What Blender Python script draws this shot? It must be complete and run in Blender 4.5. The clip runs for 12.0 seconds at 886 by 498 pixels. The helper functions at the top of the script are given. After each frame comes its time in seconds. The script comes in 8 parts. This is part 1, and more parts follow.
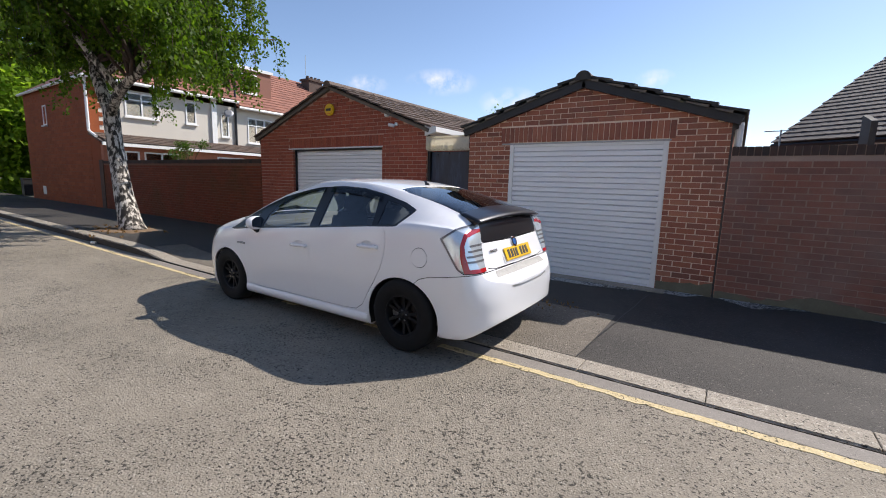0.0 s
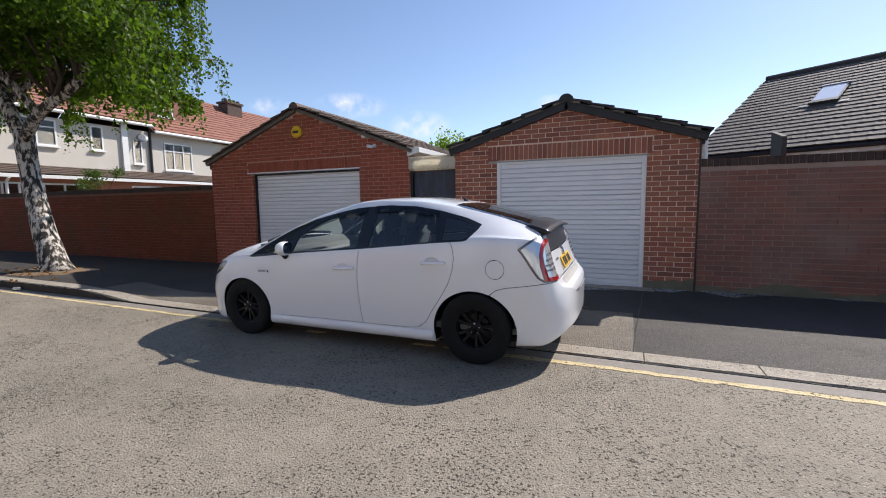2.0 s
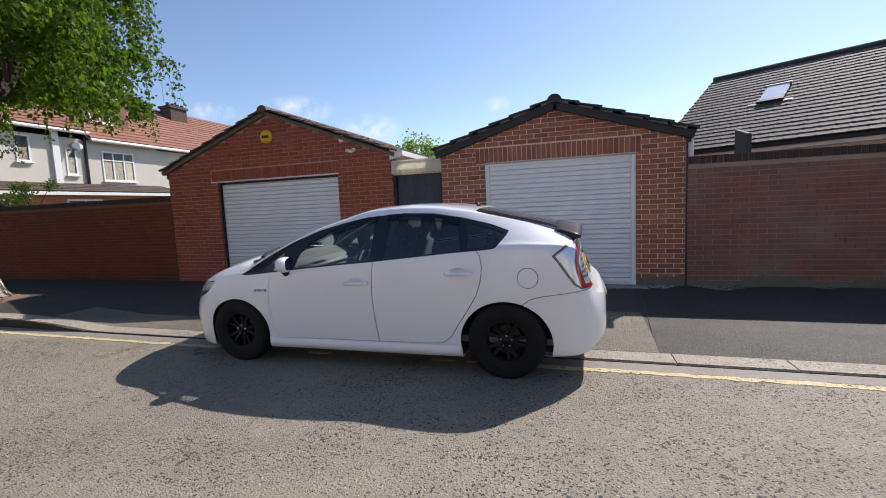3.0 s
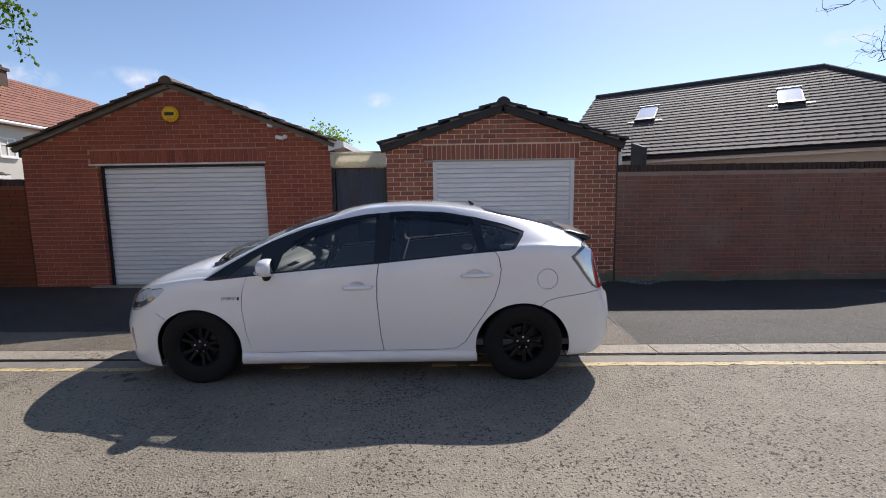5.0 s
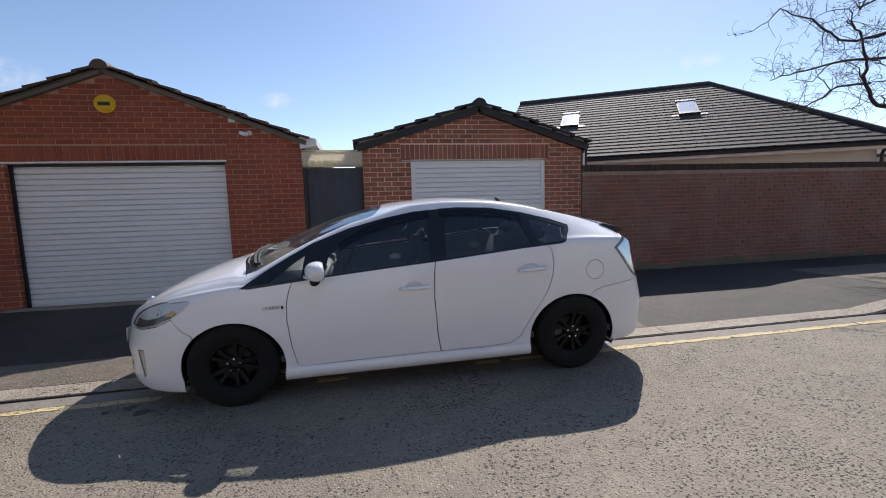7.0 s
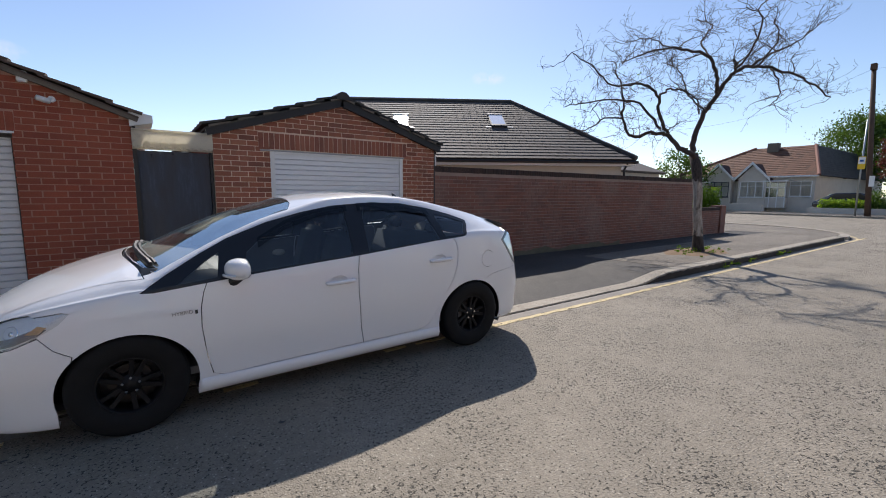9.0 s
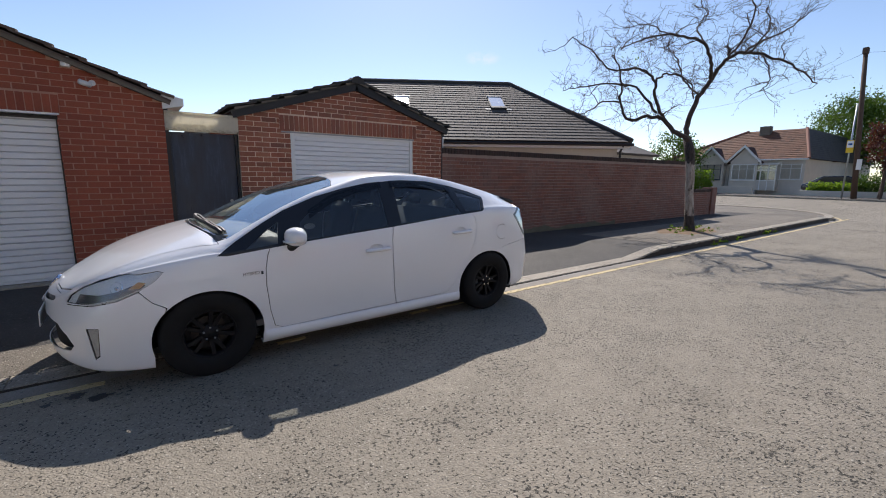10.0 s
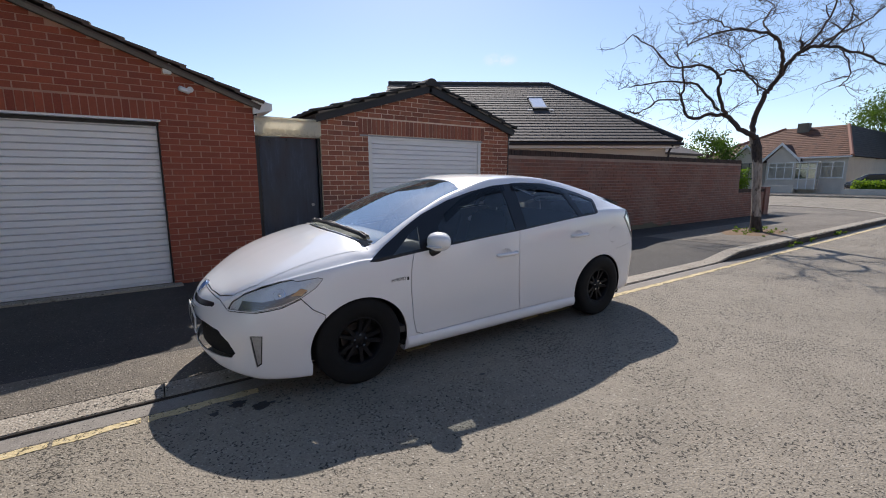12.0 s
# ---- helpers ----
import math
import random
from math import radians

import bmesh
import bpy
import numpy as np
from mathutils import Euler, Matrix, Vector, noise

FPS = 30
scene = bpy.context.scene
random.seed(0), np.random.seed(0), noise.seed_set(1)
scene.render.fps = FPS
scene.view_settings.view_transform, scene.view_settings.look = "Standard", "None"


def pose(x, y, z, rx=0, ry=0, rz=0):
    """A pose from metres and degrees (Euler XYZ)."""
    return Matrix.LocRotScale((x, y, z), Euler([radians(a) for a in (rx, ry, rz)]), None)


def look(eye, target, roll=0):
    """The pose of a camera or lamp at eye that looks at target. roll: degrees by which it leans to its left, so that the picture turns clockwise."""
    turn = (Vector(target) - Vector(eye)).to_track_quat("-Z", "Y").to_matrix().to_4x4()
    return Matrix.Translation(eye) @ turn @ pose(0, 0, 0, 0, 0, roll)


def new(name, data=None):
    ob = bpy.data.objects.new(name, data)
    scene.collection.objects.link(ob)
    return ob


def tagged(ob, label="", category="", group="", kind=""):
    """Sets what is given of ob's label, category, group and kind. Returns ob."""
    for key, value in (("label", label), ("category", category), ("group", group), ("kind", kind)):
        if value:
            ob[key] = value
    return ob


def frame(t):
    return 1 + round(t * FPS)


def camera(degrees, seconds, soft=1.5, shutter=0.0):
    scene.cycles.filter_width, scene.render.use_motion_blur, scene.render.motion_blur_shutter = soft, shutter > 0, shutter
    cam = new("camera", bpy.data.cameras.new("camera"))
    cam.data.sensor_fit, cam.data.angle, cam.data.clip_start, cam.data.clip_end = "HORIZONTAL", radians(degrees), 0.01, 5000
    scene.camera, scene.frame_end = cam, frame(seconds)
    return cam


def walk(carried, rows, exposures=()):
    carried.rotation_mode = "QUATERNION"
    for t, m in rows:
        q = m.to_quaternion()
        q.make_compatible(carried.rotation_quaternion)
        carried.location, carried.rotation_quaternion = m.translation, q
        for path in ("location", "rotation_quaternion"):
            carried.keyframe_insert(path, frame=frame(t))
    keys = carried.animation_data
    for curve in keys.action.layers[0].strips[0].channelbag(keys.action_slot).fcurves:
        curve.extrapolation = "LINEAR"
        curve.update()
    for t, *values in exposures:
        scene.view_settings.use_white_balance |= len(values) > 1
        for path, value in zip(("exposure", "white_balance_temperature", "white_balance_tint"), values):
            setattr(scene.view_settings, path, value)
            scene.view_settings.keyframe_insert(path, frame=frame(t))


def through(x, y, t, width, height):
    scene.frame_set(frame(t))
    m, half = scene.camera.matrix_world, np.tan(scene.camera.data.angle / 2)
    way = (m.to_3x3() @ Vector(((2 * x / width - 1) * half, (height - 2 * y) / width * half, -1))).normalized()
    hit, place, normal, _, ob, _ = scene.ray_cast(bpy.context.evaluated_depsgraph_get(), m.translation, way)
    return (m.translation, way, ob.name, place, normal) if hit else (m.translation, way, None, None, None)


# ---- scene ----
cam = camera(92.0, 12.0, soft=1.0)
PATH = [
    (0, (-0.033, 0.115, 1.46), (-1.141, 1.751, 1.155), 1.7),
    (0.5, (-0.24, -0.066, 1.431), (-1.284, 1.619, 1.166), 1.0),
    (1, (-0.587, -0.238, 1.43), (-1.578, 1.485, 1.208), -0.0),
    (1.5, (-0.849, -0.444, 1.419), (-1.723, 1.344, 1.221), -0.5),
    (2, (-1.108, -0.576, 1.399), (-1.892, 1.252, 1.194), -0.7),
    (2.5, (-1.489, -0.565, 1.437), (-2.146, 1.313, 1.24), -1.8),
    (2.7, (-1.589, -0.561, 1.453), (-2.212, 1.329, 1.256), -2.3),
    (4.3, (-2.502, -0.444, 1.442), (-2.851, 1.511, 1.208), -0.9),
    (4.5, (-2.6, -0.47, 1.465), (-2.85, 1.5, 1.227), -0.8),
    (5, (-2.861, -0.531, 1.497), (-2.903, 1.455, 1.265), -0.8),
    (5.5, (-3.142, -0.509, 1.469), (-3.17, 1.479, 1.252), -0.9),
    (6, (-3.468, -0.406, 1.477), (-3.47, 1.584, 1.275), -1.2),
    (6.5, (-3.747, -0.414, 1.451), (-3.556, 1.566, 1.248), 0.6),
    (6.7, (-3.854, -0.421, 1.453), (-3.59, 1.551, 1.241), -0.4),
    (8.3, (-4.66, -0.119, 1.481), (-3.686, 1.612, 1.248), 0.2),
    (8.5, (-4.74, -0.129, 1.476), (-3.679, 1.551, 1.241), 0.5),
    (9, (-4.877, -0.264, 1.477), (-3.717, 1.345, 1.221), 0.3),
    (9.5, (-5.055, -0.445, 1.463), (-3.851, 1.117, 1.135), 0.3),
    (10, (-5.384, -0.501, 1.446), (-4.206, 1.08, 1.109), 0.5),
    (10.5, (-5.635, -0.482, 1.433), (-4.64, 1.22, 1.096), 1.8),
    (11, (-5.801, -0.256, 1.434), (-4.87, 1.482, 1.097), 2.2),
    (11.5, (-5.923, -0.046, 1.44), (-4.99, 1.692, 1.113), 0.3),
    (12, (-6.114, 0.148, 1.446), (-5.001, 1.778, 1.118), -0.1),
]
walk(cam, [(t, look(eye, target, roll)) for t, eye, target, roll in PATH], ((0.0, 0.39, 6500, 14), (2.5, 0.37, 6500, 14), (5.5, 0.23, 6500, 14), (8.5, 0.17, 6500, 14), (12.0, 0.20, 6500, 14)))

# ---- world and sun ----
TO_SUN = Vector((0.562, 0.905, 1.0)).normalized()
ELEVATION = math.asin(TO_SUN.z)
world = bpy.data.worlds.new("sky")
scene.world = world
world.use_nodes = True
wn = world.node_tree
sky = wn.nodes.new("ShaderNodeTexSky")
sky.sky_type = "NISHITA"
sky.sun_disc = False
sky.sun_elevation = ELEVATION
sky.sun_rotation = math.atan2(TO_SUN.x, TO_SUN.y)
sky.air_density, sky.dust_density, sky.ozone_density = 0.85, 0.25, 1.5
wn.nodes["Background"].inputs["Strength"].default_value = 0.134
wn.links.new(sky.outputs[0], wn.nodes["Background"].inputs["Color"])
sun_data = bpy.data.lights.new("sun", "SUN")
sun_data.energy, sun_data.angle, sun_data.color = 4.7, radians(0.5), (1.0, 0.95, 0.87)
sun = new("sun", sun_data)
sun.matrix_world = look(TO_SUN * 60, (0, 0, 0))

# ---- materials ----
def tree_of(name):
    m = bpy.data.materials.new(name)
    m.use_nodes = True
    nt = m.node_tree
    return m, nt, nt.nodes["Principled BSDF"]


def add(nt, kind, **values):
    n = nt.nodes.new(kind)
    for k, v in values.items():
        if k == "blend":
            n.blend_type = v
        elif k == "op":
            n.operation = v
        elif k == "data":
            n.data_type = v
    return n


def coords(nt):
    return nt.nodes.new("ShaderNodeTexCoord").outputs["Object"]


def noise_tex(nt, co, scale, detail=4.0, rough=0.55):
    n = nt.nodes.new("ShaderNodeTexNoise")
    n.inputs["Scale"].default_value, n.inputs["Detail"].default_value, n.inputs["Roughness"].default_value = scale, detail, rough
    nt.links.new(co, n.inputs["Vector"])
    return n.outputs["Fac"]


def ramp(nt, fac, stops):
    r = nt.nodes.new("ShaderNodeValToRGB")
    while len(r.color_ramp.elements) < len(stops):
        r.color_ramp.elements.new(0.5)
    for e, (p, c) in zip(r.color_ramp.elements, stops):
        e.position, e.color = p, (*c, 1) if len(c) == 3 else c
    nt.links.new(fac, r.inputs[0])
    return r.outputs[0]


def mix(nt, fac, a, b, blend="MIX"):
    n = nt.nodes.new("ShaderNodeMix")
    n.data_type, n.blend_type = "RGBA", blend
    for socket, value in ((n.inputs[0], fac), (n.inputs[6], a), (n.inputs[7], b)):
        if hasattr(value, "is_linked"):
            nt.links.new(value, socket)
        elif isinstance(value, (int, float)):
            socket.default_value = value
        else:
            socket.default_value = (*value, 1)
    return n.outputs[2]


def grey(v):
    return (v, v, v)


def bump(nt, bsdf, height, strength=0.3, distance=0.01):
    b = nt.nodes.new("ShaderNodeBump")
    b.inputs["Strength"].default_value, b.inputs["Distance"].default_value = strength, distance
    nt.links.new(height, b.inputs["Height"])
    nt.links.new(b.outputs[0], bsdf.inputs["Normal"])


def piece_random(nt):
    """A number per piece, for pieces that are objects and for those joined in one mesh."""
    a = nt.nodes.new("ShaderNodeObjectInfo").outputs["Random"]
    b = nt.nodes.new("ShaderNodeNewGeometry").outputs["Random Per Island"]
    s = add(nt, "ShaderNodeMath", op="ADD")
    nt.links.new(a, s.inputs[0]), nt.links.new(b, s.inputs[1])
    f = add(nt, "ShaderNodeMath", op="FRACT")
    nt.links.new(s.outputs[0], f.inputs[0])
    return f.outputs[0]


def plain(name, color, rough=0.5, metal=0.0, vary=0.12, scale=6.0, fine=60.0, relief=0.1, coat=0.0, dist=0.004):
    """A surface of one colour with soft patches, fine grain and a little relief."""
    m, nt, b = tree_of(name)
    co = coords(nt)
    big, small = noise_tex(nt, co, scale), noise_tex(nt, co, fine, 3.0)
    dark = tuple(c * (1 - vary) for c in color)
    light = tuple(min(1, c * (1 + vary)) for c in color)
    c = mix(nt, big, dark, light)
    c = mix(nt, 0.35 * min(1, vary * 4), c, ramp(nt, small, ((0.3, grey(0.55)), (0.7, grey(1.0)))), "MULTIPLY")
    nt.links.new(c, b.inputs["Base Color"])
    b.inputs["Roughness"].default_value, b.inputs["Metallic"].default_value = rough, metal
    b.inputs["Coat Weight"].default_value = coat
    b.inputs["Coat Roughness"].default_value = 0.03
    if relief:
        bump(nt, b, small, relief, dist)
    return m


def asphalt(name, dark, light, chips, chip_color, chip_scale=70.0, pits=0.5, relief=0.9):
    """Worn surface dressing: stones of every tone standing proud, pale worn ones, and clusters of ragged pits where
    stones have gone, their shade painted in as dark colour.
    """
    m, nt, b = tree_of(name)
    co = coords(nt)
    wobble = nt.nodes.new("ShaderNodeTexNoise")
    wobble.inputs["Scale"].default_value = chip_scale * 0.9
    nt.links.new(co, wobble.inputs["Vector"])
    wide = add(nt, "ShaderNodeVectorMath", op="MULTIPLY_ADD")
    wide.inputs[1].default_value = (1.1 / chip_scale, 1.1 / chip_scale, 0.0)
    nt.links.new(wobble.outputs["Color"], wide.inputs[0]), nt.links.new(co, wide.inputs[2])

    def cells(scale, source):
        v = nt.nodes.new("ShaderNodeTexVoronoi")
        v.inputs["Scale"].default_value = scale
        nt.links.new(source, v.inputs["Vector"])
        c = add(nt, "ShaderNodeSeparateColor")
        nt.links.new(v.outputs["Color"], c.inputs[0])
        return v.outputs["Distance"], c.outputs

    stone_d, stone = cells(chip_scale, wide.outputs[0])
    large = noise_tex(nt, co, 0.55, 6.0, 0.6)
    c = mix(nt, ramp(nt, large, ((0.32, grey(0.0)), (0.68, grey(1.0)))), dark, light)
    c = mix(nt, 0.4, c, ramp(nt, noise_tex(nt, co, 7.0, 6.0, 0.7), ((0.25, grey(0.55)), (0.75, grey(1.25)))), "MULTIPLY")
    c = mix(nt, 1.0, c, ramp(nt, stone[1], ((0.0, grey(0.88)), (0.5, grey(0.99)), (1.0, grey(1.10)))), "MULTIPLY")
    core = ramp(nt, stone_d, ((0.34, grey(1.0)), (0.56, grey(0.0))))
    chip = mix(nt, 1.0, core, ramp(nt, stone[0], ((1 - chips - 0.02, grey(0.0)), (1 - chips + 0.02, grey(1.0)))), "MULTIPLY")
    c = mix(nt, chip, c, chip_color)
    lost = add(nt, "ShaderNodeMath", op="MULTIPLY_ADD")
    lost.inputs[1].default_value = 0.42
    nt.links.new(noise_tex(nt, co, 1.3, 8.0, 0.72), lost.inputs[0]), nt.links.new(noise_tex(nt, co, chip_scale * 0.62, 2.5, 0.6), lost.inputs[2])
    hole = ramp(nt, lost.outputs[0], ((0.90 - pits * 0.10, grey(0.0)), (0.93 - pits * 0.10, grey(1.0))))
    c = mix(nt, hole, c, tuple(x * 0.22 for x in dark))
    nt.links.new(c, b.inputs["Base Color"])
    b.inputs["Roughness"].default_value = 0.75
    b.inputs["Specular IOR Level"].default_value = 0.4
    dome = mix(nt, 1.0, ramp(nt, stone_d, ((0.15, grey(1.0)), (0.75, grey(0.0)))), ramp(nt, stone[2], ((0.0, grey(0.25)), (1.0, grey(1.0)))), "MULTIPLY")
    h = mix(nt, 1.0, dome, hole, "SUBTRACT")
    bump(nt, b, h, relief, 0.0065)
    return m


def brick_mat(name, colors, grime, grime_amount=0.35, soot=0.0, rough=0.85):
    """Fired clay: each brick its own tone, with sandy grain and patches of grime that run over the wall."""
    m, nt, b = tree_of(name)
    r = piece_random(nt)
    n = len(colors)
    c = ramp(nt, r, [(i / max(1, n - 1), col) for i, col in enumerate(colors)])
    geo = nt.nodes.new("ShaderNodeNewGeometry").outputs["Position"]
    c = mix(nt, 0.55, c, ramp(nt, noise_tex(nt, geo, 45.0, 4.0, 0.7), ((0.25, grey(0.6)), (0.75, grey(1.2)))), "MULTIPLY")
    c = mix(nt, ramp(nt, noise_tex(nt, geo, 1.1, 6.0, 0.65), ((0.45, grey(0.0)), (0.75, grey(grime_amount)))), c, grime)
    if soot:
        c = mix(nt, ramp(nt, noise_tex(nt, geo, 5.0, 5.0, 0.7), ((0.5, grey(0.0)), (0.8, grey(soot)))), c, tuple(x * 0.35 for x in grime))
    nt.links.new(c, b.inputs["Base Color"])
    b.inputs["Roughness"].default_value = rough
    b.inputs["Specular IOR Level"].default_value = 0.3
    bump(nt, b, noise_tex(nt, geo, 120.0, 3.0), 0.35, 0.004)
    return m


def tile_mat(name, colors, lichen=(0.3, 0.3, 0.24), amount=0.3, rough=0.8):
    m, nt, b = tree_of(name)
    c = ramp(nt, piece_random(nt), [(i / (len(colors) - 1), col) for i, col in enumerate(colors)])
    geo = nt.nodes.new("ShaderNodeNewGeometry").outputs["Position"]
    c = mix(nt, ramp(nt, noise_tex(nt, geo, 9.0, 6.0, 0.75), ((0.55, grey(0.0)), (0.72, grey(amount)))), c, lichen)
    c = mix(nt, 0.4, c, ramp(nt, noise_tex(nt, geo, 40.0, 3.0), ((0.3, grey(0.6)), (0.7, grey(1.15)))), "MULTIPLY")
    nt.links.new(c, b.inputs["Base Color"])
    b.inputs["Roughness"].default_value = rough
    bump(nt, b, noise_tex(nt, geo, 90.0, 3.0), 0.3, 0.004)
    return m


def glass_mat(name, tint, rough=0.0, index=1.7, dust_sky_film=0.0, sheen=(1, 1, 1)):
    """Thin pane: clear or tinted, with its mirror image of the street."""
    m, nt, b = tree_of(name)
    nt.nodes.remove(b)
    t, g, x = nt.nodes.new("ShaderNodeBsdfTransparent"), nt.nodes.new("ShaderNodeBsdfGlossy"), nt.nodes.new("ShaderNodeMixShader")
    t.inputs[0].default_value = (*tint, 1)
    g.inputs["Roughness"].default_value = rough
    g.inputs[0].default_value = (*sheen, 1)
    f = nt.nodes.new("ShaderNodeFresnel")
    f.inputs[0].default_value = index
    nt.links.new(f.outputs[0], x.inputs[0])
    nt.links.new(t.outputs[0], x.inputs[1]), nt.links.new(g.outputs[0], x.inputs[2])
    # Pale blue film: dust, with some of the sky's reflection painted in.
    if dust_sky_film:
        d, y = nt.nodes.new("ShaderNodeBsdfDiffuse"), nt.nodes.new("ShaderNodeMixShader")
        d.inputs[0].default_value = (0.64, 0.74, 0.78, 1)
        nt.links.new(ramp(nt, noise_tex(nt, coords(nt), 2.5, 5.0, 0.6), ((0.3, grey(dust_sky_film * 0.6)), (0.7, grey(dust_sky_film * 1.4)))), y.inputs[0])
        nt.links.new(x.outputs[0], y.inputs[1]), nt.links.new(d.outputs[0], y.inputs[2])
        x = y
    nt.links.new(x.outputs[0], nt.nodes["Material Output"].inputs[0])
    return m


ROAD = asphalt("worn_road", (0.222, 0.194, 0.150), (0.283, 0.246, 0.192), 0.08, (0.37, 0.335, 0.275), 84.0, 0.95, 0.85)
TARMAC = asphalt("footway_tarmac", (0.036, 0.033, 0.030), (0.070, 0.063, 0.055), 0.07, (0.16, 0.145, 0.125), 85.0, 0.3, 0.7)
# Older, paler tarmac; the tone of sunlit footway is in the colour.
TARMAC_OLD_LIT = asphalt("older_sandy_lit_tarmac", (0.125, 0.107, 0.084), (0.20, 0.172, 0.135), 0.16, (0.32, 0.28, 0.225), 75.0, 0.45)
GROUND = plain("rough_ground", (0.16, 0.15, 0.12), 0.95, vary=0.3, scale=0.4, fine=12)
CONCRETE = asphalt("exposed_aggregate_concrete", (0.30, 0.262, 0.208), (0.39, 0.345, 0.28), 0.16, (0.50, 0.45, 0.375), 62.0, 0.55, 1.1)
CHANNEL = asphalt("gutter_concrete", (0.24, 0.215, 0.185), (0.30, 0.27, 0.23), 0.05, (0.36, 0.33, 0.28), 110.0, 0.12, 0.35)
YELLOW_LINE = asphalt("worn_yellow_paint", (0.54, 0.435, 0.235), (0.65, 0.52, 0.29), 0.12, (0.62, 0.54, 0.37), 62.0, 0.8, 0.6)
SOIL = plain("dry_soil", (0.20, 0.13, 0.075), 0.95, vary=0.4, scale=7.0, fine=40, relief=0.6, dist=0.02)
MORTAR_LIGHT = plain("pale_mortar", (0.80, 0.64, 0.50), 0.9, vary=0.2, scale=5, fine=90, relief=0.4)
MORTAR_RED = plain("reddish_mortar", (0.52, 0.31, 0.23), 0.9, vary=0.25, scale=5, fine=90, relief=0.4)
MORTAR_BROWN = plain("brown_mortar", (0.19, 0.085, 0.05), 0.9, vary=0.3, scale=3, fine=90, relief=0.4)
BRICK_RED = brick_mat("smooth_red_brick", [(0.33, 0.085, 0.05), (0.40, 0.105, 0.058), (0.28, 0.07, 0.044), (0.36, 0.10, 0.056)], (0.15, 0.065, 0.048), 0.35)
BRICK_ORANGE = brick_mat("orange_red_brick", [(0.43, 0.155, 0.092), (0.30, 0.105, 0.07), (0.48, 0.19, 0.115), (0.22, 0.085, 0.06), (0.40, 0.14, 0.08), (0.34, 0.12, 0.075)], (0.20, 0.11, 0.085), 0.4, 0.35)
BRICK_BROWN = brick_mat("stained_brown_brick", [(0.23, 0.098, 0.07), (0.27, 0.112, 0.078), (0.19, 0.09, 0.07), (0.25, 0.098, 0.066)], (0.29, 0.215, 0.185), 0.6, 0.45, 0.7)
BRICK_SOOT = brick_mat("sooty_coping_brick", [(0.06, 0.042, 0.036), (0.085, 0.052, 0.042), (0.045, 0.036, 0.033)], (0.035, 0.033, 0.03), 0.5, 0.3)
BRICK_DARK = brick_mat("dark_red_brick", [(0.20, 0.045, 0.018), (0.16, 0.038, 0.016), (0.22, 0.05, 0.02)], (0.06, 0.05, 0.016), 0.6, 0.3)
BRICK_FLANK = brick_mat("old_red_brick", [(0.30, 0.078, 0.026), (0.25, 0.064, 0.023), (0.33, 0.09, 0.032)], (0.13, 0.048, 0.02), 0.4)
SHUTTER = plain("white_shutter_enamel", (0.80, 0.81, 0.82), 0.38, vary=0.03, scale=2.0, fine=30, relief=0.02)
WHITE_PAINT = plain("white_upvc", (0.78, 0.78, 0.76), 0.4, vary=0.04, scale=3, fine=25, relief=0.02)
CREAM_PAINT = plain("weathered_cream_paint", (0.62, 0.58, 0.47), 0.6, vary=0.18, scale=4, fine=30, relief=0.1)
BLACK_PAINT = plain("black_fascia_paint", (0.012, 0.013, 0.015), 0.45, vary=0.3, scale=5, fine=40, relief=0.1)
def streaked_paint():
    """Dark gate paint, rubbed and streaked downwards."""
    m, nt, b = tree_of("streaked_blue_black_paint")
    mp = nt.nodes.new("ShaderNodeMapping")
    mp.inputs["Scale"].default_value = (1.0, 1.0, 0.16)
    nt.links.new(coords(nt), mp.inputs["Vector"])
    streak = noise_tex(nt, mp.outputs[0], 9.0, 7.0, 0.7)
    c = ramp(nt, streak, ((0.35, (0.010, 0.017, 0.034)), (0.55, (0.022, 0.034, 0.06)), (0.68, (0.062, 0.088, 0.135))))
    nt.links.new(c, b.inputs["Base Color"])
    nt.links.new(ramp(nt, streak, ((0.3, grey(0.25)), (0.7, grey(0.6)))), b.inputs["Roughness"])
    bump(nt, b, streak, 0.3, 0.006)
    return m


def thin_plastic(name, color, through):
    """Weathered translucent plastic sheet, which glows where the sun stands behind it."""
    m, nt, b = tree_of(name)
    c = mix(nt, ramp(nt, noise_tex(nt, coords(nt), 6.0, 6.0, 0.7), ((0.5, grey(0.0)), (0.7, grey(0.7)))), color, tuple(x * 0.55 for x in color))
    nt.links.new(c, b.inputs["Base Color"])
    b.inputs["Roughness"].default_value = 0.45
    t, x = nt.nodes.new("ShaderNodeBsdfTranslucent"), nt.nodes.new("ShaderNodeMixShader")
    nt.links.new(c, t.inputs[0])
    x.inputs[0].default_value = through
    nt.links.new(b.outputs[0], x.inputs[1]), nt.links.new(t.outputs[0], x.inputs[2])
    nt.links.new(x.outputs[0], nt.nodes["Material Output"].inputs[0])
    return m


GATE_PAINT = streaked_paint()
CREAM_SHEET = thin_plastic("cream_plastic_sheet", (0.86, 0.82, 0.70), 0.6)
VERGE_MORTAR = plain("grey_verge_mortar", (0.17, 0.145, 0.115), 0.9, vary=0.3, scale=6, fine=70, relief=0.4)
TILE_BROWN = tile_mat("brown_concrete_tile", [(0.10, 0.07, 0.055), (0.135, 0.09, 0.065), (0.085, 0.062, 0.05)])
TILE_BLACK = tile_mat("dark_mossy_tile", [(0.03, 0.03, 0.03), (0.05, 0.046, 0.042), (0.024, 0.025, 0.027)], (0.13, 0.13, 0.05), 0.7)
